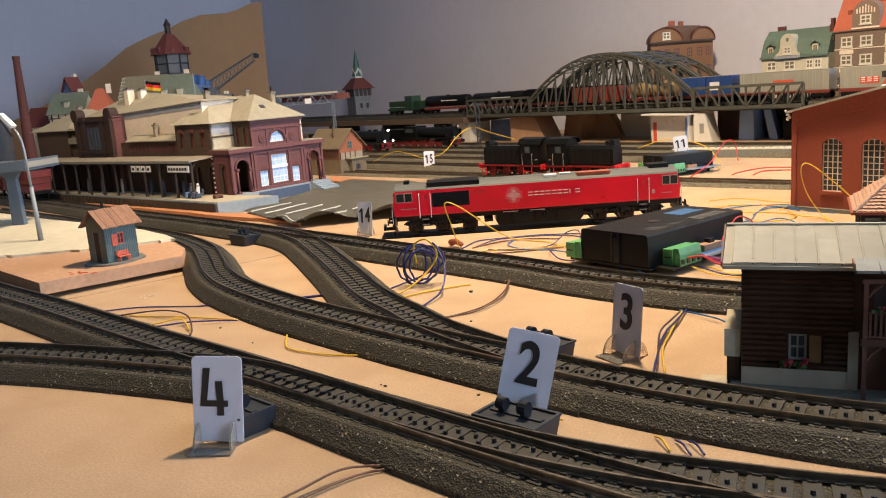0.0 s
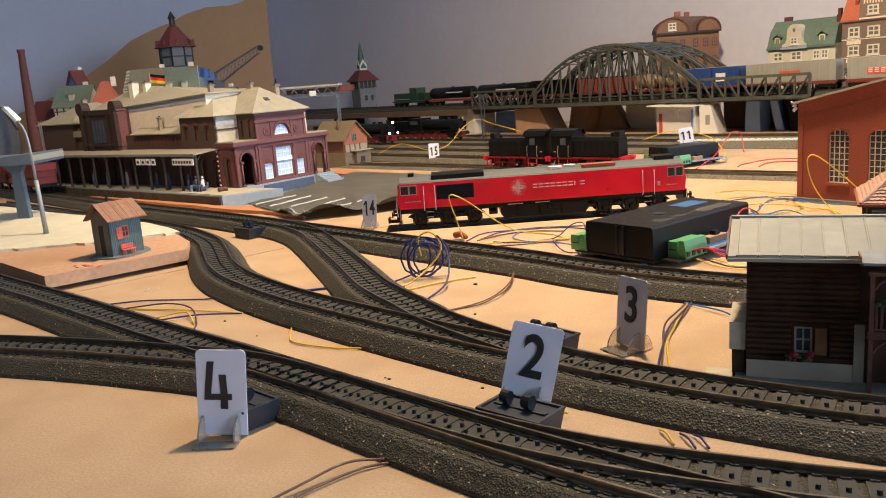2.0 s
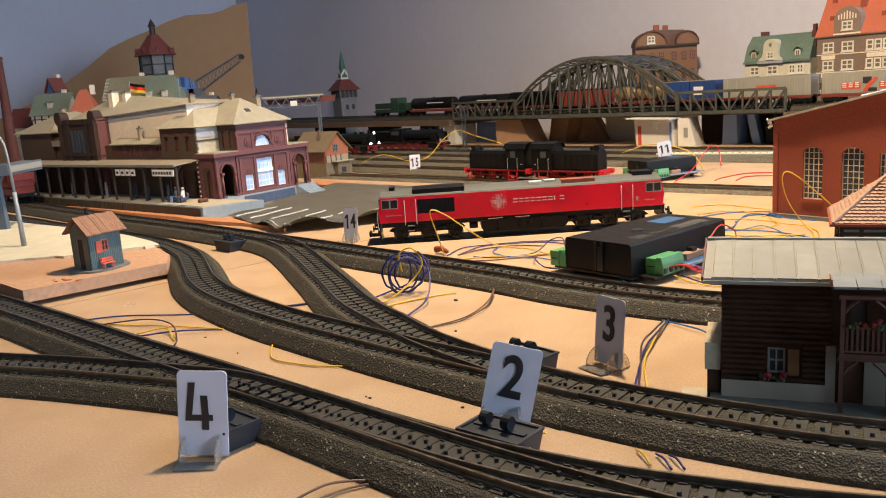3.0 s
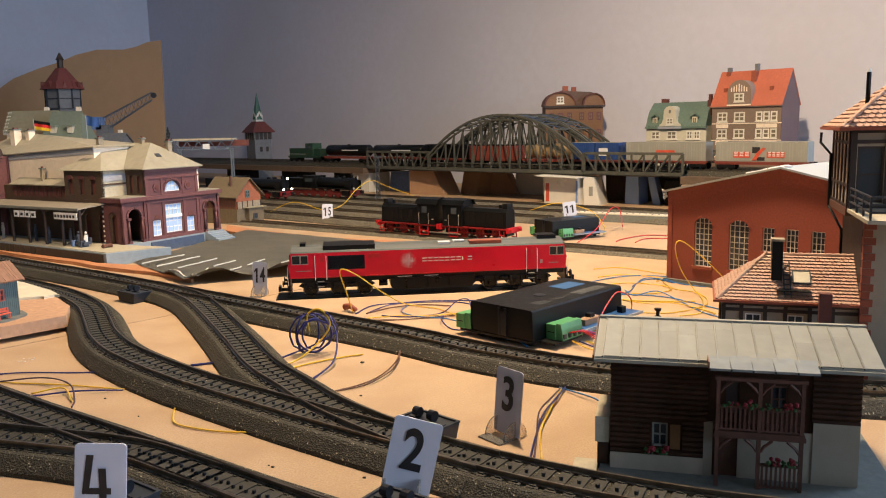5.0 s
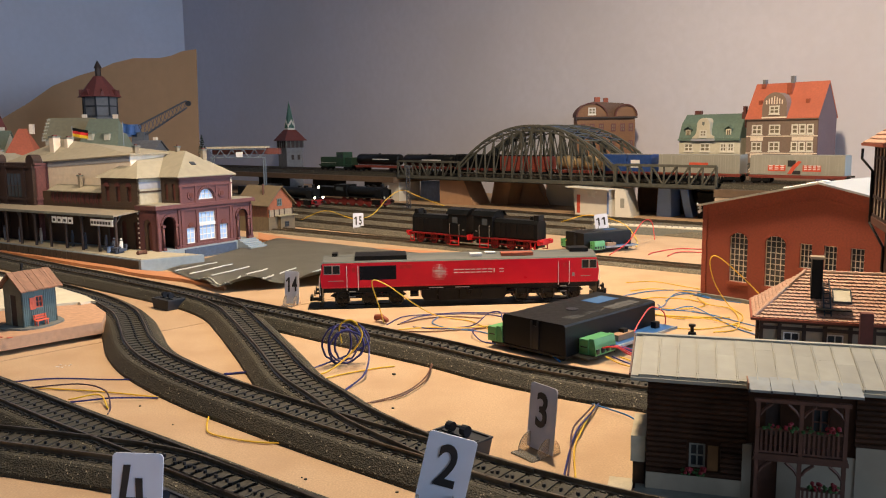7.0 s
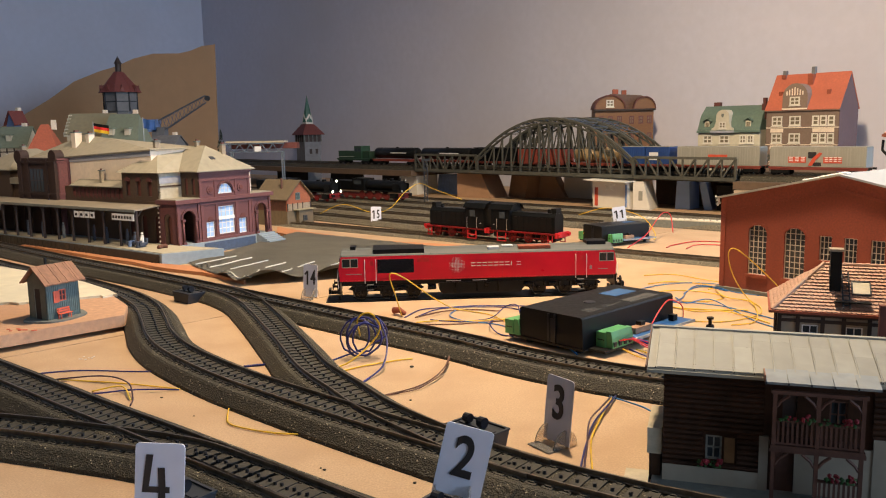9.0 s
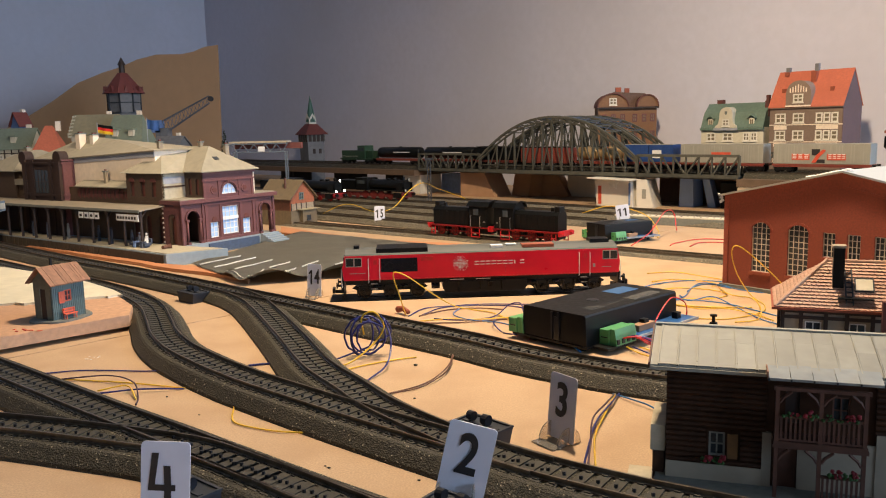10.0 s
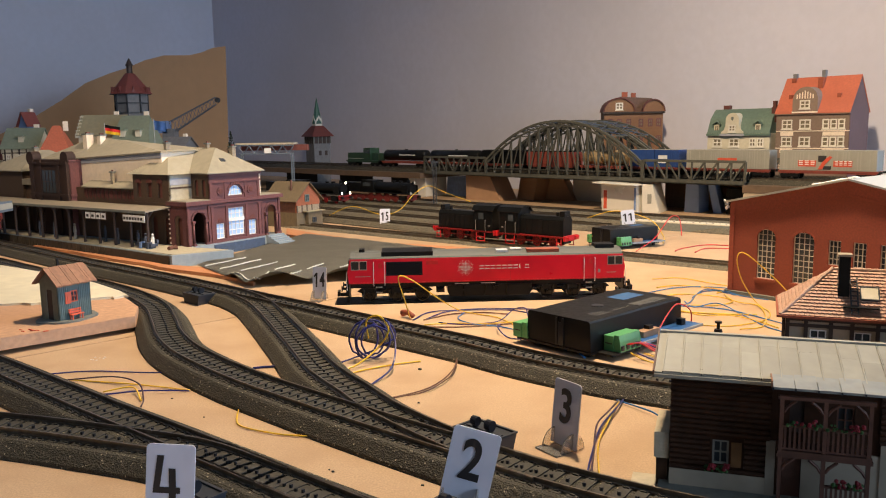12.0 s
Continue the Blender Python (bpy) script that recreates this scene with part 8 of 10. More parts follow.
box(bm, -0.057, -0.055, 0.026, 0.054, 0.0195, 0.0240)
for y in (0.029, 0.049):
    box(bm, -0.065, -0.057, y, y + 0.001, 0.0140, 0.0165)
at_station("platform_bench", bm, M_FIG_D, "dark bench on the station platform", "bench", bevel=0.0003)


def seated(y, material, legs, label):
    """A plain toy figure sitting on the platform bench."""
    bm = bmesh.new()
    tube(bm, [(-0.0605, y, 0.0195), (-0.0600, y, 0.0240), (-0.0595, y, 0.0275)], 0.0026, 10, r_end=0.0018)
    tube(bm, [(-0.0615, y - 0.0022, 0.0262), (-0.0640, y - 0.0026, 0.0222)], 0.0008, 6)
    tube(bm, [(-0.0605, y - 0.0010, 0.0205), (-0.0665, y - 0.0010, 0.0205), (-0.0672, y - 0.0010, 0.0142)], 0.0011, 8)
    tube(bm, [(-0.0605, y + 0.0012, 0.0205), (-0.0665, y + 0.0012, 0.0205), (-0.0672, y + 0.0012, 0.0142)], 0.0011, 8)
    bmesh.ops.create_icosphere(bm, subdivisions=2, radius=0.0015, matrix=Matrix.Translation((-0.0597, y, 0.0296)))
    ob = at_station("figurine", bm, material, label, "figurine", group="platform figurines")
    ob.data.materials.append(legs)
    for f in ob.data.polygons:
        if f.center.z < 0.0218 and f.center.x < -0.0612:
            f.material_index = 1


seated(0.030, M_FIG_W, M_FIG_D, "plain toy figurine in white seated on the bench")
seated(0.043, M_FIG_D, M_BOX_BLUE, "plain toy figurine in dark clothes seated on the bench")
bm = bmesh.new()
tube(bm, [(-0.063, -0.002, 0.0162), (-0.050, 0.002, 0.0162)], 0.0021, 10)
tube(bm, [(-0.060, 0.003, 0.0160), (-0.052, -0.004, 0.0160)], 0.0019, 10)
at_station("parcel_roll", bm, M_TIMBER, "brown rolled parcel lying on the platform end", "parcel", bevel=0.0003)

# forecourt: a grey road sheet that curls up along its free edge, with white parking lines
FC = mm(-300, 925, -276, 902, -217, 853, -183, 800, -165, 806, -150, 800, -118, 822, -70, 850, 0, 868, 60, 875, 60, 930, -8, 1010, -60, 1060, -140, 1125, -215, 1200, -300, 1060)


def road_sheet():
    bm = bmesh.new()
    nx, ny = 60, 44
    grid = {}
    a, b, c, d = Vector((-0.278, 0.905, 0)), Vector((0.060, 0.868, 0)), Vector((0.020, 0.985, 0)), Vector((-0.222, 1.170, 0))
    e1, e2 = Vector((-0.186, 0.792, 0)), Vector((-0.112, 0.824, 0))
    for i in range(nx + 1):
        for j in range(ny + 1):
            s, t = i / nx, j / ny
            if s < 0.33:
                near = a.lerp(e1, s / 0.33)
            elif s < 0.55:
                near = e1.lerp(e2, (s - 0.33) / 0.22)
            else:
                near = e2.lerp(b, (s - 0.55) / 0.45)
            p = near.lerp(d.lerp(c, s), t)
            wave = 0.5 + 0.5 * math.sin(s * 34 + 0.6)
            curl = max(0.0, 1 - t / 0.22) ** 1.6 * max(0.0, min(1.0, (s - 0.20) / 0.08)) * max(0.0, min(1.0, (0.78 - s) / 0.15))
            grid[i, j] = bm.verts.new((p.x, p.y, 0.0046 + curl * (0.0005 + 0.0095 * wave) + 0.0006 * noise.noise(p * 60)))
    for i in range(nx):
        for j in range(ny):
            bm.faces.new((grid[i, j], grid[i + 1, j], grid[i + 1, j + 1], grid[i, j + 1]))
    tops = {k: v.co.copy() for k, v in grid.items()}
    bmesh.ops.solidify(bm, geom=bm.faces[:], thickness=0.0006)
    ob = part("road_sheet", bm, M_ASPHALT, None, smooth=True)
    tagged(ob, "grey road sheet with curling edge and white parking lines", "road sheet")
    top = {(i, j): v for (i, j), v in tops.items()}
    def on_sheet(x, y):
        return min(top.values(), key=lambda c: (c.x - x) ** 2 + (c.y - y) ** 2).z + 0.0007
    lines = ((-0.264, 0.893, -0.238, 0.950), (-0.242, 0.8745, -0.2165, 0.936), (-0.2155, 0.8595, -0.1935, 0.919), (-0.1825, 0.8677, -0.1700, 0.9024), (-0.150, 0.872, -0.140, 0.905), (-0.118, 0.880, -0.106, 0.915),
             (-0.2210, 0.8460, -0.1815, 0.7950), (-0.1855, 0.8580, -0.1790, 0.7960), (-0.1530, 0.8590, -0.1490, 0.8030))
    for ax, ay, bx, by in lines:
        a, b = Vector((ax, ay, 0)), Vector((bx, by, 0))
        n = Vector((-(b - a).y, (b - a).x, 0)).normalized() * 0.0006
        bm = bmesh.new()
        rows = []
        for k in range(13):
            q = a.lerp(b, k / 12)
            z = on_sheet(q.x, q.y)
            rows.append([bm.verts.new((v.x, v.y, zz)) for v, zz in ((q + n, z + 0.0002), (q - n, z + 0.0002), (q - n, z - 0.0008), (q + n, z - 0.0008))])
        for r, t in zip(rows, rows[1:]):
            for e in range(4):
                bm.faces.new((r[e], r[(e + 1) % 4], t[(e + 1) % 4], t[e]))
        bm.faces.new(rows[0][::-1])
        bm.faces.new(rows[-1])
        part("parking_line", bm, M_LINE, ob)
    return ob


road_sheet()
bm = bmesh.new()
prism(bm, mm(-266, 1236, -199, 1163, -99, 1075, 0, 1032, 60, 992, 112, 940, 96, 905, 30, 955, -60, 1005, -96, 1023, -146, 1062, -248, 1166), 0.0, 0.0040, "z")
tagged(part("orange_board_strip", bm, M_ORANGE, bevel=0.0005), "orange-brown fibreboard strip beside the yard track", "scenery plate")
bm = bmesh.new()
prism(bm, mm(-555, 1066, -515, 1042, -500, 1029, -473, 1015, -452, 997, -417, 972, -396, 956, -378, 944, -346, 924, -332, 912, -316, 898, -290, 880, -266, 866, -242, 853, -211, 828, -186, 805, -186, 812, -262, 892, -317, 913, -373, 960, -440, 1016, -491, 1046, -555, 1074), 0.0, 0.0036, "z")
tagged(part("orange_board_edge", bm, M_ORANGE, bevel=0.0006), "ragged orange-brown board edge along the platform", "scenery plate")
bm = bmesh.new()
for k in range(5):
    box(bm, 0.084 + 0.0, 0.112, -0.026 + k * 0.0044, -0.004, 0.0046 + k * 0.0020, 0.0066 + k * 0.0020)
at_station("stone_steps", bm, M_PLATFORM_EDGE, "pale grey stone steps up to the portico", "steps", bevel=0.0003)


SMALL_HOUSE = (-0.258, 1.268)


def small_house():
    th = thing("lineside_house", "small lineside house with olive roof and orange gable", "house", pose(*SMALL_HOUSE, 0.0, 0, 0, 58))
    W, D, Z0, ZE, ZR = 0.050, 0.066, 0.0, 0.0440, 0.0680
    m = pose(0, 0, Z0)
    boxes("lower_wall", M_SHINGLE_DULL, th, (0, W, 0, D, 0, 0.0230), label="stone lower walls")
    wall("gable_wall", th, mat("dull_orange_boards", (0.27, 0.085, 0.04), 0.7, 0, 0.2, 300, 0.2), W, ZE - 0.023, 0.002, [], pose(0, 0, 0.023), gable=ZR - ZE - 0.001, label="orange boarded gable")
    boxes("side_wall", M_TIMBER, th, (0, 0.002, 0.002, D, 0.023, ZE), (W - 0.002, W, 0.002, D, 0.023, ZE))
    for x in (0.0, 0.0105, 0.0210, 0.0315, W - 0.0018):
        boxes("timber_post", M_TIMBER_DARK, th, (x, x + 0.0018, -0.0008, 0.0, 0.0230, 0.0345))
    boxes("panel", M_STONE_DULL, th, (0.0005, W - 0.0005, -0.0004, 0.0, 0.0235, 0.0335))
    boxes("porch_roof", M_OLIVE, th, (0.012, W + 0.002, -0.010, 0.0, 0.0235, 0.0248))
    boxes("porch", M_SHINGLE_DULL, th, (0.018, W - 0.002, -0.007, 0.0, 0.0, 0.0235), label="dull olive porch")
    window(th, pose(0, -0.0082, 0), 0.0260, 0.0340, 0.0070, 0.0150, 2, 2, M_LEVER, M_GLASS, 0.0, 0.0006)
    window(th, pose(0, -0.0012, 0), 0.0180, 0.0270, 0.0390, 0.0500, 2, 2, M_TEAL, M_GLASS, 0.0, 0.0010)
    ov = 0.0045
    sl = (ZR - ZE) / (W / 2)
    for a, s in ((-ov, 1), (W + ov, -1)):
        bm = bmesh.new()
        prism(bm, [(a, ZE - ov * sl), (W / 2, ZR), (W / 2, ZR + 0.0012), (a, ZE - ov * sl + 0.0012)], -0.0050, D + 0.004)
        part("roof", bm, M_SHINGLE_DULL, th, "olive-brown sheet roof")
    bm = bmesh.new()
    tube(bm, [(0.012, 0.022, 0.052), (0.012, 0.022, 0.0720)], 0.0016, 8)
    part("chimney", bm, M_TIMBER, th)


small_house()


def pale_strip():
    a, b = Vector((0.222, 1.245, 0)), Vector((0.360, 1.160, 0))
    th = thing("track_board", "pale narrow track board with a row of dark holes", "board", pose(a.x, a.y, 0.0, 0, 0, math.degrees(math.atan2(b.y - a.y, b.x - a.x))))
    L = (b - a).length
    boxes("board", M_GROUND_GREY, th, (0, L, 0, 0.020, 0.0, 0.0108), label="grey board side")
    boxes("top_strip", M_CREAM_WALL, th, (0, L, 0.0, 0.020, 0.0108, 0.0122), label="pale cream top strip", bevel=0.0004)
    for k in range(18):
        x = 0.004 + k * L / 18
        bm = bmesh.new()
        disc(bm, (x, 0.010, 0.0123), (0, 0, 1), 0.0014, 0.0006, 10)
        part("hole", bm, M_BLACK, th)


pale_strip()


# ---- cartons that hold up the viaduct ----
def carton(s, off, w, d, h, material, label, turn=0.0, flap=False, lean=0.0, slope=0.0):
    """A carton beside the bridge line. lean shifts its top sideways, slope spreads its far foot."""
    p = along(s, off)
    th = thing("carton", label, "cardboard box", pose(p.x, p.y, 0.0, 0, 0, BR_TURN + turn), "cartons under the viaduct")
    bm = bmesh.new()
    prism(bm, [(0, 0), (w + slope, 0), (w + lean, h), (lean, h)], 0.0, d)
    part("body", bm, material, th, bevel=0.0006)
    boxes("lid_edge", material, th, (lean + 0.001, w + lean - 0.001, -0.0004, d * 0.5, h + 0.0001, h + 0.0008))
    if flap:
        bm = bmesh.new()
        prism(bm, [(-0.006, h + 0.0012), (w + 0.006, h - 0.001), (w + 0.006, h + 0.0005), (-0.006, h + 0.0030)], -0.022, d * 0.6)
        part("flap", bm, M_BOX_WHITE, th, "white carton flap")
        bm = bmesh.new()
        tz = h - 0.0085
        prism(bm, [(w * 0.47 + 0.0135 * q * math.cos(a), tz + 0.0105 * q * math.sin(a)) for a, q in ((math.pi * k / 5 + 0.3, 1.0 if k % 2 == 0 else 0.50) for k in range(10))], -0.0009, -0.0002)
        part("tape", bm, M_LAMP_HEAD, th, "star of crumpled pale tape")
        boxes("print_stripe", M_CONT_RED, th, (w * 0.05, w * 0.14, -0.0006, 0.0, 0.004, h - 0.012))
        boxes("print_stripe", M_BOX_BLUE, th, (w * 0.90, w * 0.95, -0.0006, 0.0, 0.004, h - 0.006))
    return th


carton(-0.242, 0.010, 0.050, 0.070, 0.0418, M_BOX_WHITE, "white carton under the viaduct deck", 4)
# Bluish shade beside the white carton, made as a dark blue carton.
carton(-0.190, 0.075, 0.070, 0.050, 0.0410, M_BOX_BLUE, "carton painted dark blue for the shade beneath the deck", -6, False, 0.006)
carton(-0.118, 0.090, 0.046, 0.040, 0.0410, M_BOX_WHITE, "whitish carton pushed under the deck", 10, False, -0.012, 0.006)
carton(-0.075, 0.020, 0.062, 0.060, 0.0495, M_BOX_BROWN, "tan carton with one slanted side under the bridge", 6, False, 0.0, 0.026)
carton(0.006, 0.090, 0.060, 0.030, 0.0495, M_BOX_BROWN, "brown carton leaning under the bridge", -16, False, 0.014)
carton(0.066, 0.100, 0.060, 0.030, 0.0495, M_BOX_BROWN, "brown carton leaning under the bridge", 14, False, -0.018, 0.010)
carton(0.120, 0.130, 0.080, 0.030, 0.0495, M_BOX_WHITE, "pale carton standing behind the bridge", 0)
carton(0.287, -0.012, 0.072, 0.050, 0.0480, M_BOX_WHITE, "white printed carton with an open flap", 0, True, -0.004)
wedge = carton(0.364, -0.006, 0.018, 0.050, 0.0470, M_BOX_WHITE, "white paper wedge with grey print under the bridge", 14, False, -0.001, 0.012)
boxes("print_bar", M_CONT_GREY, wedge, (0.009, 0.016, -0.0004, -0.0001, 0.016, 0.032))
# Daylight's blue tint is put into the colour of the two leaning cartons.
carton(0.414, 0.046, 0.022, 0.040, 0.0480, M_BOX_DAYLIT, "carton leaning under the bridge, blue with painted daylight", 4, False, 0.002, 0.004)
# Dark backing added to darken the view past the cartons.
carton(0.340, 0.110, 0.170, 0.030, 0.0490, M_DECK, "dark brown backing added to darken the gap behind the cartons")
carton(0.462, 0.056, 0.011, 0.040, 0.0480, M_BOX_DAYLIT, "carton leaning under the bridge, blue with painted daylight", 16, False, -0.010, 0.002)
shoe = carton(0.545, -0.014, 0.130, 0.080, 0.0405, M_BOX_TAN, "tan shoe carton with grey print under the viaduct deck")
for k in range(3):
    boxes("print_bar", M_LABEL_GREY, shoe, (0.018 + k * 0.008, 0.0245 + k * 0.008, -0.0006, -0.0001, 0.018, 0.030))
# Deck supports; the block at 0.482 is added as dark backing.
for s in (-0.36, -0.56, -0.80, 0.482, 0.700, 0.90):
    carton(s, 0.060, 0.060, 0.060, 0.0410, M_BLACK, "black block under the viaduct as support and dark backing")


def signal_mast():
    th = thing("signal_mast", "dark lattice catenary mast beside the bridge", "mast", pose(-0.070, 1.560, 0.0))
    for x, y in ((-0.003, -0.003), (0.003, -0.003), (0.003, 0.003), (-0.003, 0.003)):
        boxes("mast_leg", M_LEVER, th, (x - 0.0006, x + 0.0006, y - 0.0006, y + 0.0006, 0.006, 0.0850))
    for k in range(9):
        z = 0.008 + k * 0.0084
        bm = bmesh.new()
        tube(bm, [(-0.003, -0.003, z), (0.003, -0.003, z + 0.0084)], 0.0004, 4)
        tube(bm, [(0.003, -0.003, z), (-0.003, -0.003, z + 0.0084)], 0.0004, 4)
        part("lattice", bm, M_LEVER, th)
    boxes("mast_foot", M_LEVER, th, (-0.006, 0.006, -0.006, 0.006, 0, 0.006))
    boxes("mast_head", M_LEVER, th, (-0.007, 0.007, -0.004, 0.004, 0.0845, 0.0880))


signal_mast()


# ---- town houses on the upper level ----
def house_window(parent, m, x, z, w, h, nx=2, nz=2, material=None):
    window(parent, m, x, x + w, z, z + h, nx, nz, material or M_WINDOW_CREAM, M_CURTAIN, -0.0009, 0.0017)
    if not material:
        boxes("window_sill", M_WINDOW_CREAM, parent, (x - 0.0010, x + w + 0.0010, -0.0020, 0.0, z - 0.0016, z), m=m)


def orange_house():
    th = thing("town_house", "tall brown town house with bright orange tile roof", "town house", pose(0.5216, 1.500, 0.0, 0, 0, -44.4), "town houses")
    W, D, ZE, ZR = 0.1213, 0.0741, 0.1670, 0.2221
    m = pose(0, 0, 0)
    boxes("wall_body", M_HOUSE_BROWN, th, (0, W - 0.001, 0, D, 0.0, ZE), label="brown brick front", bevel=0.0004)
    # Gable end coloured dark mauve, as the side turned from the lamp.
    bm = bmesh.new()
    prism(bm, [(0, 0.0), (D, 0.0), (D, ZE), (D / 2, ZR - 0.001), (0, ZE)], W - 0.001, W, "x")
    part("gable_wall", bm, M_HOUSE_GABLE_SHADE, th, "mauve brick gable")
    for a in (0, 1):
        ya = -0.003 if a == 0 else D + 0.003
        za = ZE - 0.003 * (ZR - ZE) / (D / 2)
        bm = bmesh.new()
        prism(bm, [(ya, za), (D / 2, ZR), (D / 2, ZR + 0.0014), (ya, za + 0.0014)], -0.002, W + 0.001, "x")
        part("roof", bm, M_TERRA, th, "orange tile roof")
    for z in (0.080, 0.1085, 0.1370):
        for x, w, n in ((0.010, 0.018, 2), (0.040, 0.019, 2), (0.078, 0.011, 1), (0.0905, 0.011, 1), (0.103, 0.011, 1)):
            house_window(th, m, x, z, w, 0.0160, n, 2)
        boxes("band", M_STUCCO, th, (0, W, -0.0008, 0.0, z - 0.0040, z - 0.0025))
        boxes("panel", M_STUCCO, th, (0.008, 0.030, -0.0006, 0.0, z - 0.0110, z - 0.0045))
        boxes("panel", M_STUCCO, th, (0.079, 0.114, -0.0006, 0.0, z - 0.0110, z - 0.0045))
    boxes("eave", M_HOUSE_BROWN, th, (-0.002, W, -0.0028, 0.0, ZE - 0.0060, ZE - 0.0035))
    bm = bmesh.new()
    cx = 0.049
    arc = [(cx + 0.021 * math.cos(math.pi * k / 12), ZE + 0.0175 + 0.0220 * math.sin(math.pi * k / 12)) for k in range(13)]
    prism(bm, [(cx - 0.021, ZE - 0.002)] + arc[::-1] + [(cx + 0.021, ZE - 0.002)], -0.0030, D * 0.40)
    part("dormer", bm, M_HOUSE_BROWN, th, "rounded brown dormer gable")
    for k in range(7):
        x = cx - 0.0145 + k * 0.0044
        boxes("dormer_timber", M_STUCCO, th, (x, x + 0.0018, -0.0036, -0.0030, ZE + 0.0200, ZE + 0.0330 - abs(k - 3) * 0.0020))
    house_window(th, pose(0, -0.0030, 0), cx - 0.0085, ZE + 0.0035, 0.0170, 0.0140, 2, 2)
    boxes("dormer_sill", M_STUCCO, th, (cx - 0.021, cx + 0.021, -0.0044, -0.0030, ZE - 0.0035, ZE - 0.0010))
    for x, top in ((0.0105, 0.0080), (0.0590, 0.0120)):
        ch = boxes("chimney", M_SLATE, th, (x, x + 0.0060, D * 0.44, D * 0.54, ZR - 0.004, ZR + top), label="blue-grey chimney", bevel=0.0004)
        boxes("chimney_base", M_BRICK_TRIM, ch, (x - 0.0014, x + 0.0074, D * 0.30, D * 0.4395, ZR - 0.018, ZR - 0.0004) if top > 0.01 else (x - 0.0005, x + 0.0065, D * 0.40, D * 0.4395, ZR - 0.006, ZR + 0.0006))
    for x in (0.014, 0.094):
        boxes("roof_window", M_BRICK_TRIM, th, (x, x + 0.006, 0.0125, 0.0185, ZE + 0.0205, ZE + 0.0275))


orange_house()


def green_house():
    th = thing("town_house", "cream town house with green mansard roof", "town house", pose(0.4270, 1.578, 0.0, 0, 0, -40.0), "town houses")
    W, D, ZE, ZR = 0.1130, 0.070, 0.1310, 0.1740
    m = pose(0, 0, 0)
    boxes("wall_body", M_CREAM_WALL, th, (0, W, 0, D, 0.0, ZE), label="cream plaster front", bevel=0.0004)
    bm = bmesh.new()
    prism(bm, [(-0.003, ZE), (0.010, ZE + 0.0265), (0.030, ZR), (D - 0.030, ZR), (D - 0.010, ZE + 0.0265), (D + 0.003, ZE)], 0.0, W, "x")
    part("mansard_roof", bm, M_COPPER, th, "green mansard roof", bevel=0.0005)
    boxes("eave", M_COPPER, th, (-0.001, W + 0.001, -0.0045, 0.0, ZE - 0.0040, ZE - 0.0002))
    for x, w in ((0.010, 0.017), (0.040, 0.019), (0.077, 0.012), (0.0905, 0.012)):
        for z in (0.0850, 0.1075):
            house_window(th, m, x, z, w, 0.0150, 2, 2)
    bm = bmesh.new()
    cx = 0.047
    arc = [(cx + 0.012 * math.cos(math.pi * k / 12), ZE + 0.0240 + 0.0120 * math.sin(math.pi * k / 12)) for k in range(13)]
    prism(bm, [(cx - 0.0205, ZE), (cx - 0.0200, ZE + 0.003), (cx - 0.0150, ZE + 0.006), (cx - 0.0125, ZE + 0.014)] + arc[::-1] + [(cx + 0.0125, ZE + 0.014), (cx + 0.0150, ZE + 0.006), (cx + 0.0200, ZE + 0.003), (cx + 0.0205, ZE)], -0.0040, 0.020)
    part("gable", bm, M_CREAM_WALL, th, "cream curved gable")
    house_window(th, pose(0, -0.0040, 0), cx - 0.0065, ZE + 0.0030, 0.0130, 0.0120, 2, 2)
    bm = bmesh.new()
    prism(bm, [(cx - 0.0022, ZE + 0.0290), (cx + 0.0022, ZE + 0.0290), (cx + 0.0022, ZE + 0.0250), (cx, ZE + 0.0222), (cx - 0.0022, ZE + 0.0250)], -0.0046, -0.0040)
    part("shield", bm, M_GROUND_GREY, th, "small grey shield")
    boxes("ledge", M_BAND, th, (cx - 0.0220, cx + 0.0220, -0.0060, -0.0042, ZE - 0.0046, ZE - 0.0006), label="pale blue-grey ledge")
    for x in (0.012, 0.087):
        dm = boxes("dormer", M_CREAM_WALL, th, (x, x + 0.009, 0.0, 0.016, ZE + 0.0040, ZE + 0.0160))
        boxes("dormer_pane", M_CURTAIN, dm, (x + 0.0018, x + 0.0042, -0.0004, 0.0002, ZE + 0.0060, ZE + 0.0140), (x + 0.0050, x + 0.0074, -0.0004, 0.0002, ZE + 0.0060, ZE + 0.0140))
        bm = bmesh.new()
        prism(bm, [(x - 0.0030, ZE + 0.0150), (x + 0.0045, ZE + 0.0205), (x + 0.0120, ZE + 0.0150), (x + 0.0120, ZE + 0.0162), (x + 0.0045, ZE + 0.0222), (x - 0.0030, ZE + 0.0162)], -0.0025, 0.016)
        part("dormer_roof", bm, M_COPPER, dm, "small green dormer roof")
    boxes("chimney", M_BRICK_DARK, th, (0.014, 0.025, D * 0.45, D * 0.60, ZR - 0.002, ZR + 0.0070))
    boxes("chimney", M_BRICK_DARK, th, (W - 0.006, W + 0.001, 0.018, 0.030, ZE + 0.018, ZR + 0.002), (W - 0.005, W, 0.020, 0.028, ZR + 0.002, ZR + 0.012))


green_house()


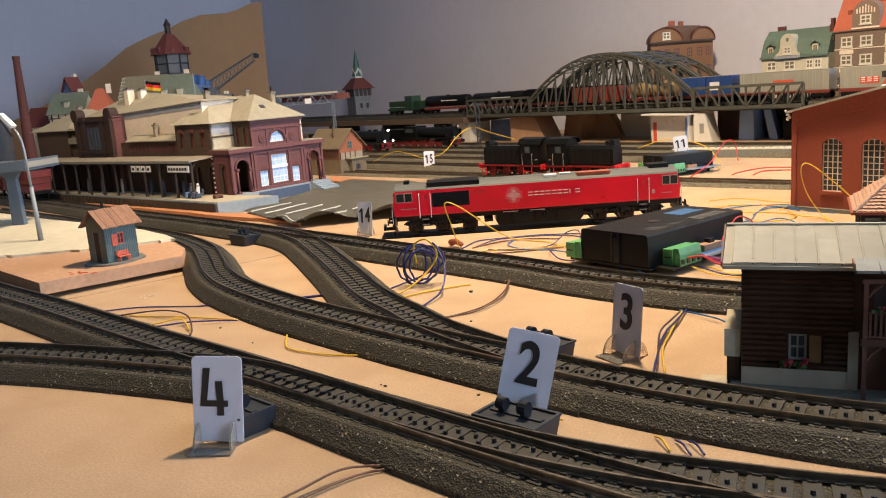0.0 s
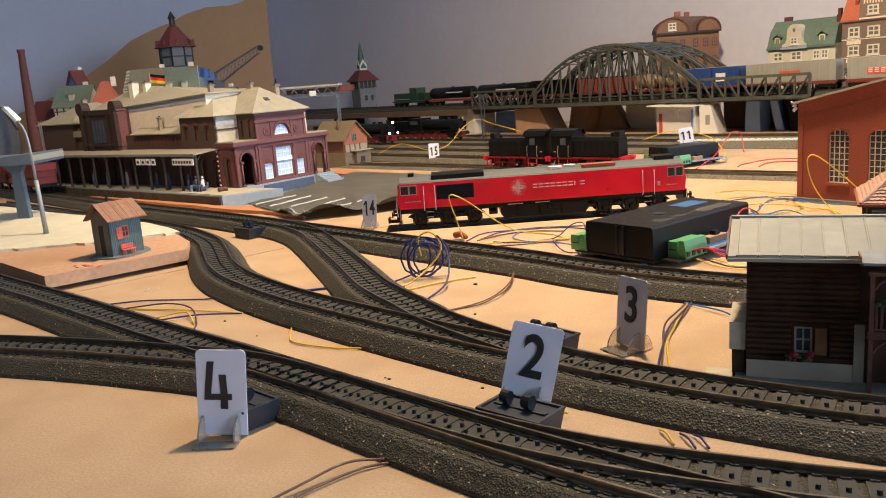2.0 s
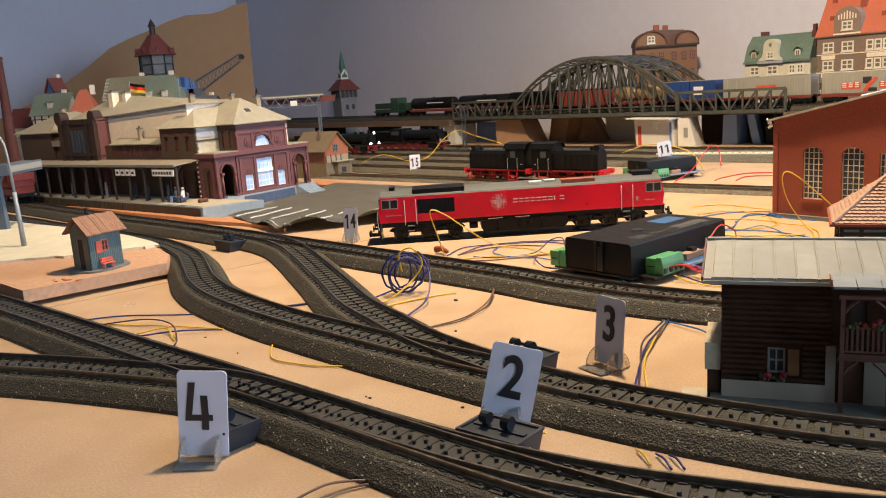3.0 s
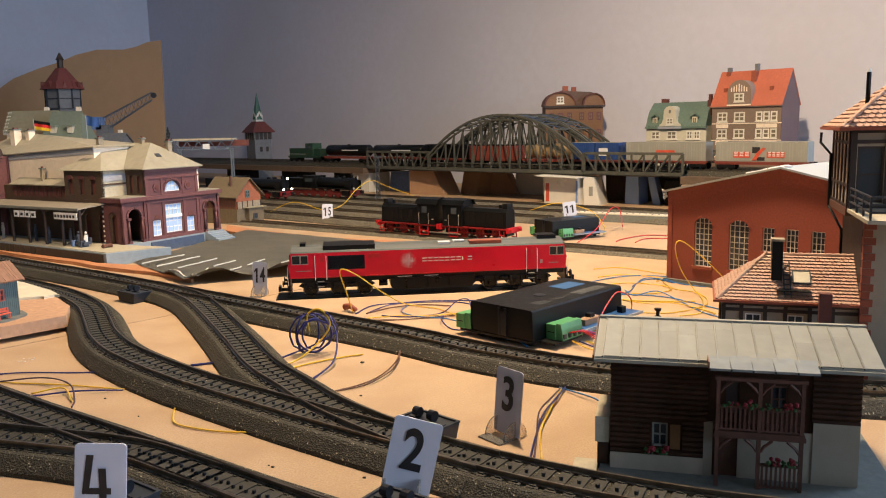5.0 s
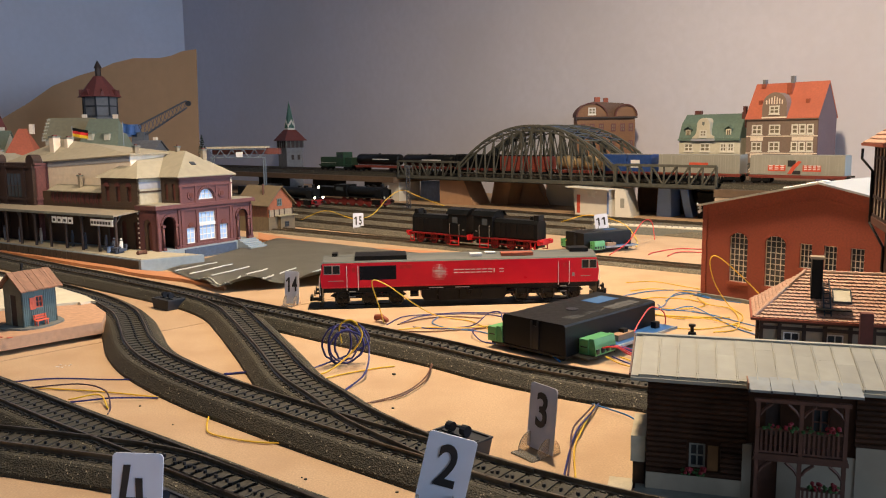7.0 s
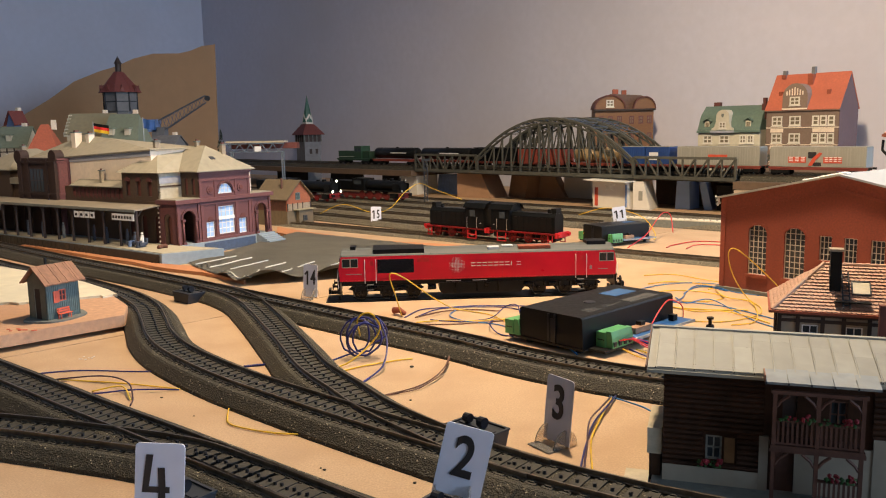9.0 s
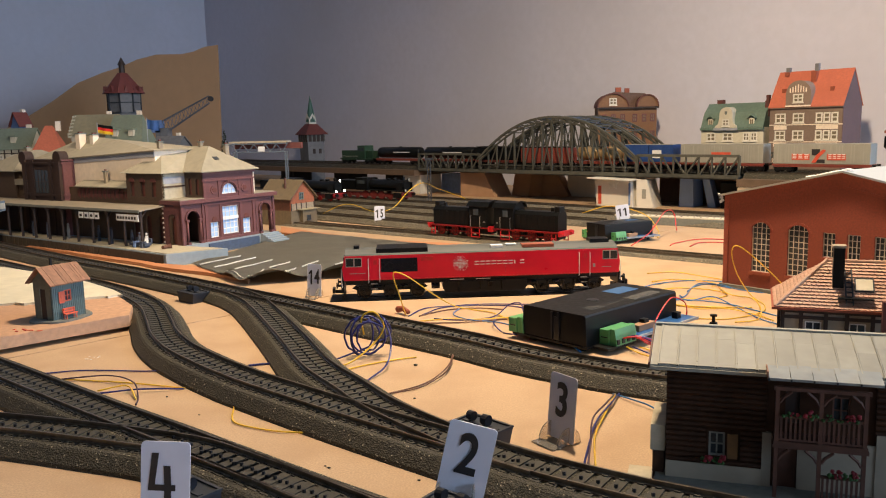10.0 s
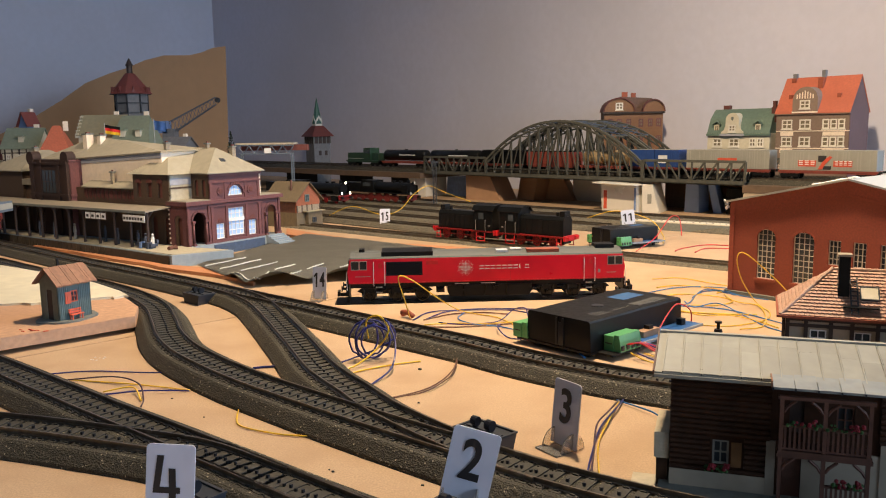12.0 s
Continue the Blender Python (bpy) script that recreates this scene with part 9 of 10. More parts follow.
def ochre_house():
    th = thing("town_house", "ochre brick villa with rounded gables behind the bridge", "town house", pose(0.3250, 1.752, 0.0, 0, 0, -2) @ Matrix.Diagonal((0.93, 1, 1, 1)), "town houses")
    ZE, ZR = 0.1765, 0.2060
    boxes("wall_body", M_OCHRE, th, (-0.066, 0.060, 0.0, 0.075, 0.0, ZE), label="ochre brick walls", bevel=0.0005)
    for x0, x1, y in ((-0.066, -0.002, -0.003), (0.018, 0.062, -0.003)):
        cx, hw = (x0 + x1) / 2, (x1 - x0) / 2
        hh = 0.026 if x0 < 0 else 0.022
        bm = bmesh.new()
        arc = [(cx + hw * math.cos(math.pi * k / 12), ZE + hh * math.sin(math.pi * k / 12)) for k in range(13)]
        prism(bm, arc, y, 0.075)
        part("rounded_gable", bm, M_OCHRE, th)
        bm = bmesh.new()
        shell = [(cx + (hw + 0.0024) * math.cos(math.pi * k / 12), ZE + (hh + 0.0024) * math.sin(math.pi * k / 12)) for k in range(13)]
        prism(bm, arc + shell[::-1], y - 0.003, 0.078)
        part("curved_roof", bm, M_BRICK_DARK, th, "dark curved roof")
    boxes("eave", M_TIMBER_DARK, th, (-0.069, 0.064, -0.0055, 0.0, ZE - 0.0040, ZE - 0.0005))
    house_window(th, pose(0, -0.003, 0), -0.042, ZE + 0.004, 0.016, 0.014, 2, 2)
    for x in (-0.058, -0.038, -0.018, 0.008, 0.028, 0.046):
        house_window(th, pose(0, 0, 0), x, 0.146, 0.010, 0.016, 2, 2, M_STATION)
        house_window(th, pose(0, 0, 0), x, 0.112, 0.010, 0.016, 2, 2, M_STATION)
    boxes("chimney", M_BRICK_TRIM, th, (-0.024, -0.012, 0.034, 0.044, ZR - 0.010, ZR + 0.0110))
    boxes("chimney", M_BRICK_TRIM, th, (-0.004, 0.006, 0.034, 0.044, ZE + 0.005, ZR + 0.0090))
    bm = bmesh.new()
    prism(bm, [(-0.064, ZE), (-0.050, ZE + 0.020), (-0.030, ZR + 0.001), (0.036, ZR - 0.003), (0.050, ZE + 0.018), (0.060, ZE)], 0.010, 0.072)
    part("mansard_roof", bm, mat("brown_slate_roof", (0.11, 0.062, 0.045), 0.7, 0, 0.25, 300, 0.3), th, "brown slate mansard roof", bevel=0.001)


ochre_house()


def gate_tower():
    th = thing("gate_tower", "grey stone gate tower with red roof and green spire", "tower", pose(-0.4704, 2.3945, -0.0482, 0, 0, 40) @ Matrix.Scale(1.36, 4), "old town")
    h = 0.0250
    boxes("shaft", M_SLATE, th, (-h * 0.75, h * 0.75, -h * 0.75, h * 0.75, 0.0355, 0.1190), label="grey stone shaft", bevel=0.0008)
    for x in (-0.008, 0.006):
        boxes("window", M_TIMBER_DARK, th, (x, x + 0.006, -h * 0.75 - 0.0006, -h * 0.75 + 0.0002, 0.094, 0.104))
    boxes("gallery", M_TIMBER_DARK, th, (-h * 0.80, h * 0.80, -h * 0.80, h * 0.80, 0.1190, 0.1335), label="dark timber gallery under the roof")
    for s in (-1, 1):
        for k in range(5):
            q = (k - 2) * h * 0.38
            boxes("gallery_post", M_GROUND_GREY, th, (q - 0.0008, q + 0.0008, s * h * 0.80 - 0.0010, s * h * 0.80 + 0.0010, 0.1190, 0.1330))
            boxes("gallery_post", M_GROUND_GREY, th, (s * h * 0.80 - 0.0010, s * h * 0.80 + 0.0010, q - 0.0008, q + 0.0008, 0.1190, 0.1330))
    bm = bmesh.new()
    r = h * 1.05
    lo = [bm.verts.new((x, y, 0.1335)) for x, y in ((-r, -r), (r, -r), (r, r), (-r, r))]
    hi = [bm.verts.new((x * 0.36, y * 0.36, 0.1560)) for x, y in ((-r, -r), (r, -r), (r, r), (-r, r))]
    bm.faces.new(lo[::-1])
    bm.faces.new(hi)
    for i in range(4):
        bm.faces.new((lo[i], lo[(i + 1) % 4], hi[(i + 1) % 4], hi[i]))
    part("red_roof", bm, M_TOWER_RED, th, "red pyramid roof")
    boxes("lantern", M_BOX_WHITE, th, (-0.008, 0.008, -0.008, 0.008, 0.1540, 0.1660), bevel=0.0006)
    for a in range(4):
        bm = bmesh.new()
        prism(bm, [(-0.008, 0.166), (0.008, 0.166), (0.0, 0.1780)], -0.0086, -0.0078)
        bm.transform(Matrix.Rotation(a * math.pi / 2, 4, "Z"))
        part("lantern_gable", bm, M_BOX_WHITE, th)
    bm = bmesh.new()
    tube(bm, [(0, 0, 0.160), (0, 0, 0.188), (0, 0, 0.2150)], 0.0110, 8, r_end=0.0003)
    part("spire", bm, M_COPPER_GREEN, th, "green copper spire")


gate_tower()


def gantry():
    th = thing("signal_gantry", "grey lattice gantry bridge with a pale plank roof", "gantry", pose(-0.420, 1.520, 0.0085, 0, 0, -4))
    L = 0.104
    boxes("roof_plank", M_STONE, th, (-0.004, L, -0.012, 0.012, 0.1150, 0.1180), label="pale plank roof")
    boxes("under_beam", M_BRICK_DARK, th, (0.0, L + 0.020, 0.004, 0.016, 0.1040, 0.1145), label="dark red beam")
    for z in (0.0980, 0.1125):
        boxes("chord", M_BLUEGREY, th, (0.0, L, -0.0120, -0.0104, z, z + 0.0016))
    for k in range(10):
        bm = bmesh.new()
        a, b = L * k / 10, L * (k + 1) / 10
        tube(bm, [(a, -0.0112, 0.0985), (b, -0.0112, 0.1130)] if k % 2 else [(a, -0.0112, 0.1130), (b, -0.0112, 0.0985)], 0.0008, 5)
        part("lattice", bm, M_BLUEGREY, th)
    boxes("sign_plate", M_WHITE, th, (0.050, 0.062, -0.0135, -0.0125, 0.0995, 0.1085))
    for x in (0.004, L - 0.006):
        boxes("leg", M_BLUEGREY, th, (x, x + 0.0024, -0.0120, -0.0096, -0.0085, 0.0980), (x + 0.0040, x + 0.0056, -0.0120, -0.0100, -0.0085, 0.0980))
        boxes("leg_tie", M_BLUEGREY, th, (x, x + 0.0056, -0.0122, -0.0110, 0.060, 0.0615), (x, x + 0.0056, -0.0122, -0.0110, 0.078, 0.0795), (x, x + 0.0056, -0.0122, -0.0110, 0.040, 0.0415))


gantry()


def water_tower():
    th = thing("water_tower", "water tower with red conical roof and grey drum", "tower", pose(-0.799, 1.920, 0.0, 0, 0, 10) @ Matrix.Diagonal((0.90, 0.90, 1, 1)), "old town")
    def ring(name, z0, z1, r0, r1, material, seg=8, label=""):
        bm = bmesh.new()
        tube(bm, [(0, 0, z0), (0, 0, z1)], r0, seg, r_end=r1)
        return part(name, bm, material, th, label)
    ring("shaft", 0.0, 0.196, 0.036, 0.033, M_SLATE)
    ring("drum", 0.196, 0.240, 0.040, 0.042, M_SLATE, 8, "grey boarded drum")
    for k in range(8):
        a = 2 * math.pi * k / 8
        boxes("drum_post", M_LEVER, th, (-0.0018, 0.0018, -0.0018, 0.0018, 0.196, 0.238), m=Matrix.Translation((0.041 * math.cos(a), 0.041 * math.sin(a), 0)))
        bm = bmesh.new()
        b = a + math.pi / 8
        prism(bm, [(-0.0055, 0.0), (0.0055, 0.0), (0.0, 0.0150)], 0.0, 0.012, "y", Matrix.Translation((0.048 * math.cos(b), 0.048 * math.sin(b), 0.2395)) @ Matrix.Rotation(b + math.pi / 2, 4, "Z"))
        part("roof_dormer", bm, M_TOWER_RED, th)
        bm = bmesh.new()
        tube(bm, [(0.048 * math.cos(a), 0.048 * math.sin(a), 0.238), (0.048 * math.cos(a), 0.048 * math.sin(a), 0.2560)], 0.0014, 6, r_end=0.0003)
        part("pinnacle", bm, M_TOWER_RED, th)
        boxes("drum_rail", M_LEVER, th, (-0.0012, 0.0012, -0.0155, 0.0155, 0.216, 0.2185), m=Matrix.Translation((0.0385 * math.cos(b), 0.0385 * math.sin(b), 0)) @ Matrix.Rotation(b, 4, "Z"))
    ring("roof", 0.238, 0.285, 0.054, 0.012, M_TOWER_RED, 8, "dark red conical roof")
    ring("lantern", 0.284, 0.303, 0.0075, 0.0075, M_TIMBER_DARK)
    ring("lantern_roof", 0.303, 0.3200, 0.0105, 0.0006, M_TIMBER_DARK)


water_tower()


def crane():
    th = thing("slewing_crane", "blue lattice slewing crane with a raised jib", "crane", pose(-0.7150, 1.930, 0.0))
    boxes("cab", M_BOX_BLUE, th, (-0.036, -0.002, -0.014, 0.012, 0.148, 0.176), label="blue crane cab", bevel=0.001)
    boxes("pedestal", M_SLATE, th, (-0.014, 0.014, -0.014, 0.014, 0.0, 0.158))
    tip = Vector((0.112, 0, 0.212))
    for y, dz in ((-0.006, 0.0), (0.006, 0.0), (-0.006, 0.030), (0.006, 0.030)):
        bm = bmesh.new()
        tube(bm, [(0.0, y, 0.144 + dz), tip + Vector((0, y * 0.5, dz * 0.55))], 0.0012, 5)
        part("jib_rail", bm, M_CRANE, th)
    for k in range(12):
        t, u = k / 12, (k + 1) / 12
        bm = bmesh.new()
        a, b = Vector((0, -0.006, 0.144)).lerp(tip, t), Vector((0, -0.006, 0.174)).lerp(tip + Vector((0, 0, 0.0165)), u)
        c, d = Vector((0, -0.006, 0.174)).lerp(tip + Vector((0, 0, 0.0165)), t), Vector((0, -0.006, 0.144)).lerp(tip, u)
        tube(bm, [a, b], 0.0007, 4)
        tube(bm, [c, d], 0.0007, 4)
        part("jib_lattice", bm, M_CRANE, th)
    bm = bmesh.new()
    disc(bm, tip + Vector((0.004, 0, 0.010)), (0, 1, 0), 0.0060, 0.006, 16)
    part("jib_head", bm, M_LEVER, th)


crane()


def old_house(name, x, y, turn, w, d, ze, zr, wall_mat, roof_mat, label, dormers=0, hip=0.0):
    th = thing(name, label, "town house", pose(x, y, 0, 0, 0, turn), "old town")
    boxes("wall_body", wall_mat, th, (0, w, 0, d, 0, ze), bevel=0.0005)
    if hip:
        hip_roof(th, roof_mat, -0.003, w + 0.003, -0.005, d + 0.005, ze - 0.002, zr, hip)
    else:
        gable_roof(th, roof_mat, -0.003, w + 0.003, -0.005, d + 0.005, ze - 0.002, zr, 0.0015)
    for s in (0, w - 0.0012) if not hip else ():
        bm = bmesh.new()
        prism(bm, [(0.001, ze), (d - 0.001, ze), (d / 2, zr - 0.001)], s, s + 0.0012, "x")
        part("gable", bm, wall_mat, th)
    for k in range(dormers):
        xx = w * (k + 0.7) / (dormers + 0.4)
        zz = ze + (zr - ze) * (0.36 if hip else 0.28)
        boxes("dormer", M_CREAM_WALL, th, (xx - 0.005, xx + 0.005, d * 0.09, d * 0.34, zz, zz + 0.012))
        boxes("dormer_roof", roof_mat, th, (xx - 0.007, xx + 0.007, d * 0.03, d * 0.30, zz + 0.012, zz + 0.0145), bevel=0.0008)
    n = max(2, int(w / 0.022))
    for k in range(n):
        house_window(th, pose(0, 0, 0), w * (k + 0.3) / n, ze - 0.026, 0.009, 0.014)
    boxes("chimney", M_STUCCO, th, (w * 0.72, w * 0.72 + 0.008, d * 0.5, d * 0.5 + 0.007, zr - 0.010, zr + 0.008))
    return th


th = old_house("town_house", -0.703, 1.600, -2, 0.078, 0.070, 0.118, 0.182, M_CREAM_WALL, M_TOWN_GREEN, "cream house with steep grey-green roof and dormers", 2, 0.013)
th = old_house("town_house", -0.785, 1.640, 6, 0.086, 0.060, 0.146, 0.184, M_STONE, M_OLIVE, "house with olive roof and pale gables", 0)
for x in (-0.005, 0.084):
    for k in range(6):
        boxes("stepped_gable", M_CREAM_WALL, th, (x, x + 0.007, -0.004 + k * 0.006, 0.003 + k * 0.006, 0.140, 0.149 + k * 0.0068))
old_house("town_house", -0.812, 1.545, 14, 0.052, 0.050, 0.112, 0.164, M_STUCCO, M_TERRA, "low house with terracotta roof in the old town", 0, 0.022)
th = old_house("town_house", -0.914, 1.590, 4, 0.070, 0.060, 0.122, 0.160, M_CREAM_WALL, M_TOWN_GREEN, "half-timbered house with pale green roof", 1)
for k in range(5):
    boxes("timber_post", M_TIMBER_DARK, th, (0.004 + k * 0.014, 0.0065 + k * 0.014, -0.0008, 0.0, 0.090, 0.120))
for z in (0.098, 0.112):
    boxes("timber_rail", M_TIMBER_DARK, th, (0.0, 0.070, -0.0007, 0.0, z, z + 0.0020))
old_house("town_house", -0.896, 1.650, 66, 0.026, 0.024, 0.166, 0.192, M_BOX_BLUE, M_TOWER_RED, "narrow blue house with steep dark red roof", 0)
old_house("town_house", -1.010, 1.660, 10, 0.095, 0.070, 0.100, 0.136, M_CREAM_WALL, M_TOWER_RED, "cream house with dull red roof in the old town", 1)
old_house("town_house", -1.120, 1.560, 0, 0.090, 0.070, 0.085, 0.130, M_SLATE, M_SLATE, "dark slate roofed house at the edge of town", 0)
old_house("town_house", -0.690, 1.800, -10, 0.062, 0.050, 0.118, 0.138, M_SLATE, M_SLATE, "dark grey shed beside the crane", 0)


def factory_chimney():
    th = thing("factory_chimney", "tall tapering dark red brick factory chimney", "chimney", pose(-0.905, 1.500, 0.0))
    bm = bmesh.new()
    tube(bm, [(0, 0, 0.0), (0, 0, 0.10), (0.002, 0, 0.226)], 0.0125, 16, r_end=0.0058)
    part("shaft", bm, M_BRICK_DARK, th)
    bm = bmesh.new()
    tube(bm, [(0.002, 0, 0.224), (0.002, 0, 0.2300)], 0.0068, 16)
    part("rim", bm, M_BRICK_DARK, th)


factory_chimney()


def fir(x, y, h):
    th = thing("fir_tree", "small dark model fir tree", "tree", pose(x, y, 0.0))
    bm = bmesh.new()
    tube(bm, [(0, 0, 0), (0, 0, h)], 0.0022, 8, r_end=0.0005)
    part("trunk", bm, M_TIMBER_DARK, th)
    r = random.Random(2)
    bm = bmesh.new()
    for k in range(420):
        t = r.random() ** 0.7
        z = h * (1.0 - t * 0.55)
        rad = h * 0.13 * t * r.uniform(0.4, 1.0)
        a = r.uniform(0, 2 * math.pi)
        c = Vector((rad * math.cos(a), rad * math.sin(a), z))
        prism(bm, [(-0.0022, -0.0004), (0.0022, -0.0010), (0.0010, 0.0012)], -0.0003, 0.0003, "z", Matrix.Translation(c) @ Euler((r.uniform(-1, 1), r.uniform(-1, 1), a)).to_matrix().to_4x4())
    tagged(part("crown", bm, mat("fir_needles", (0.012, 0.026, 0.016), 0.8, 0, 0.4, 300), th, "dark green needles"), kind="stuff")


fir(-0.556, 1.880, 0.150)


# ---- brown cardboard hill in the room's corner ----
def hill():
    bm = bmesh.new()
    top = [(-1.42, 0.110), (-1.28, 0.160), (-1.20, 0.197), (-1.12, 0.240), (-1.05, 0.284), (-0.98, 0.309), (-0.93, 0.322), (-0.885, 0.340), (-0.83, 0.352), (-0.7615, 0.351), (-0.73, 0.357), (-0.70, 0.368), (-0.6648, 0.372)]
    prism(bm, [(-1.42, -0.002)] + top + [(-0.6720, -0.002)], 2.200, 2.205)
    ob = part("cardboard_hill", bm, M_CARDB)
    tagged(ob, "brown cardboard backdrop cut to a hill outline", "cardboard backdrop", kind="structure")


hill()


# ---- track decoders: black boxes on blue boards with green terminals ----
def decoder_box(m, label):
    th = thing("decoder_box", label, "control box", m, "decoder boxes")
    W, D, H = 0.1030, 0.0510, 0.0240
    boxes("circuit_board", M_PCB, th, (W * 0.34, W + 0.003, -0.0150, D * 0.55, 0.0060, 0.0074), label="blue circuit board")
    boxes("board_rim", M_LAMP_GREY, th, (W * 0.34, W + 0.003, -0.0162, -0.0151, 0.0060, 0.0078), label="pale grey board edge")
    boxes("base_tray", M_BLACK, th, (-0.001, W * 0.338, -0.0018, D + 0.009, 0.0030, 0.0044), (W * 0.338, W + 0.002, -0.0018, D + 0.006, 0.0030, 0.0044), label="black base tray")
    boxes("terminal_shelf", M_BLACK, th, (W * 0.05, W * 0.335, -0.0135, -0.0019, 0.0030, 0.0044))
    for x in (0.004, W - 0.006):
        for y in (0.004, D - 0.006):
            boxes("foot", M_BLACK, th, (x, x + 0.004, y, y + 0.004, 0.0, 0.0030))
    bm = bmesh.new()
    prism(bm, [(-0.0008, 0.0044), (0.0, H - 0.0012), (0.0008, H - 0.0003), (0.0022, H), (D - 0.0022, H), (D - 0.0008, H - 0.0003), (D, H - 0.0012), (D + 0.0008, 0.0044)], 0.0, W, "x")
    part("housing", bm, M_BLACK, th, "matt black plastic housing", bevel=0.0008)
    boxes("slot", M_KNOB, th, (-0.0010, 0.0004, D * 0.40, D * 0.43, 0.0050, H - 0.0010), (-0.0010, 0.0004, D * 0.50, D * 0.53, 0.0050, H - 0.0010), (-0.0004, 0.0004, D * 0.43, D * 0.50, 0.0050, H - 0.004))
    bm = bmesh.new()
    disc(bm, (W * 0.40, D * 0.50, H + 0.0001), (0, 0, 1), 0.0042, 0.0006, 20)
    part("button", bm, M_KNOB, th)
    boxes("label", M_LABEL_BLUE, th, (W * 0.66, W * 0.90, D * 0.46, D * 0.74, H, H + 0.0002), label="blue printed label")
    boxes("label", M_LABEL_GREY, th, (W * 0.58, W * 0.90, D * 0.10, D * 0.28, H, H + 0.0002))
    for x0, x1, y0, y1 in ((0.16, 0.30, 0.14, 0.17), (0.16, 0.28, 0.19, 0.215), (0.16, 0.30, 0.235, 0.26), (0.16, 0.25, 0.28, 0.30), (0.36, 0.46, 0.17, 0.20), (0.36, 0.44, 0.23, 0.25), (0.50, 0.54, 0.19, 0.22)):
        boxes("print_bar", M_PRINT_FAINT, th, (W * x0, W * x1, D * y0, D * y1, H, H + 0.00012))
    for k in range(5):
        boxes("print_bar", M_PRINT_FAINT, th, (W * (0.60 + 0.055 * k), W * (0.635 + 0.055 * k), D * 0.14, D * 0.20, H + 0.0002, H + 0.0003))
    for x0, y0, sx in ((W * 0.115, -0.0130, 0.0235), (-0.0020, D + 0.0005, 0.022)):
        t = boxes("terminal", M_GREEN, th, (x0, x0 + sx, y0 + 0.0042, y0 + 0.0110, 0.0046, 0.0142), label="green screw terminal block", bevel=0.0004)
        bm = bmesh.new()
        prism(bm, [(y0 - 0.0012, 0.0046), (y0 + 0.0040, 0.0046), (y0 + 0.0040, 0.0150), (y0 + 0.0006, 0.0150), (y0 - 0.0004, 0.0112)], x0 + 0.0008, x0 + sx - 0.0008, "x")
        plug = part("plug", bm, M_GREEN, t, "green plug-on connector", bevel=0.0003)
        boxes("groove", M_KNOB, t, (x0 - 0.0001, x0 + 0.0001, y0 + 0.0050, y0 + 0.0100, 0.0090, 0.0097))
        n = int(sx / 0.005)
        for k in range(n):
            xa = x0 + 0.0016 + k * (sx - 0.002) / n
            boxes("wire_hole", M_KNOB, t, (xa, xa + 0.0026, y0 - 0.0016, y0 - 0.0002, 0.0056, 0.0086))
    boxes("relay", M_BOX_BROWN, th, (W * 0.42, W * 0.60, -0.0100, -0.0040, 0.0075, 0.0115))
    for x in (W * 0.50, W * 0.88):
        boxes("capacitor", M_BLACK, th, (x, x + 0.005, -0.0085, -0.0045, 0.0116 if x < W * 0.8 else 0.0075, 0.0140 if x < W * 0.8 else 0.0118), bevel=0.0006)
    return th


decoder_box(pose(0.1007, 0.5604, 0.0, 0, 0, 46), "black decoder box on a blue board with green terminals")
decoder_box(pose(0.178, 1.030, 0.0, 0, 0, 30) @ Matrix.Diagonal((0.70, 0.70, 0.98, 1)), "black decoder box standing behind the diesels")


# ---- wires lying on the board ----
def wire(material, colour, pts, r=0.00044, shape="single insulated wire lying loose on the board", group="loose wires"):
    p = [Vector(q if len(q) == 3 else (*q, 0.0008)) for q in pts]
    p = [p[0] * 2 - p[1]] + p + [p[-1] * 2 - p[-2]]
    fine = []
    for i in range(1, len(p) - 2):
        for k in range(7):
            t = k / 7
            q = 0.5 * (2 * p[i] + (p[i + 1] - p[i - 1]) * t + (2 * p[i - 1] - 5 * p[i] + 4 * p[i + 1] - p[i + 2]) * t * t + (3 * p[i] - p[i - 1] - 3 * p[i + 1] + p[i + 2]) * t ** 3)
            q.z = max(q.z, r)
            fine.append(q)
    fine.append(p[-2])
    bm = bmesh.new()
    tube(bm, fine, r, 8)
    ob = part("wire", bm, material, None, smooth=True)
    return tagged(ob, f"{colour} {shape}", "wire", group)


Y, BL, LB, RD, BRW, DK = (M_WIRE_YELLOW, "yellow"), (M_WIRE_BLUE, "dark blue"), (M_WIRE_LBLUE, "light blue"), (M_WIRE_RED, "red"), (M_WIRE_BROWN, "brown"), (M_WIRE_DARK, "dark purple")
wire(*BL, [(-0.228, 0.522), (-0.202, 0.529), (-0.159, 0.527), (-0.140, 0.540)])
wire(*Y, [(-0.210, 0.512), (-0.192, 0.509), (-0.164, 0.504), (-0.128, 0.494)])
wire(*DK, [(-0.210, 0.511), (-0.179, 0.508, 0.004), (-0.157, 0.493, 0.005), (-0.148, 0.479), (-0.144, 0.467)])
wire(*BL, [(-0.182, 0.484), (-0.172, 0.486), (-0.152, 0.489, 0.002), (-0.128, 0.493)])
wire(*Y, [(-0.176, 0.490), (-0.160, 0.492, 0.003), (-0.148, 0.476)])
wire(*Y, [(-0.091, 0.466), (-0.087, 0.450), (-0.083, 0.441), (-0.074, 0.435), (-0.058, 0.429), (-0.042, 0.427)])
wire(*BRW, [(-0.018, 0.480), (0.000, 0.494), (0.010, 0.509, 0.001), (0.017, 0.526, 0.003), (0.019, 0.547, 0.004)], 0.00042)
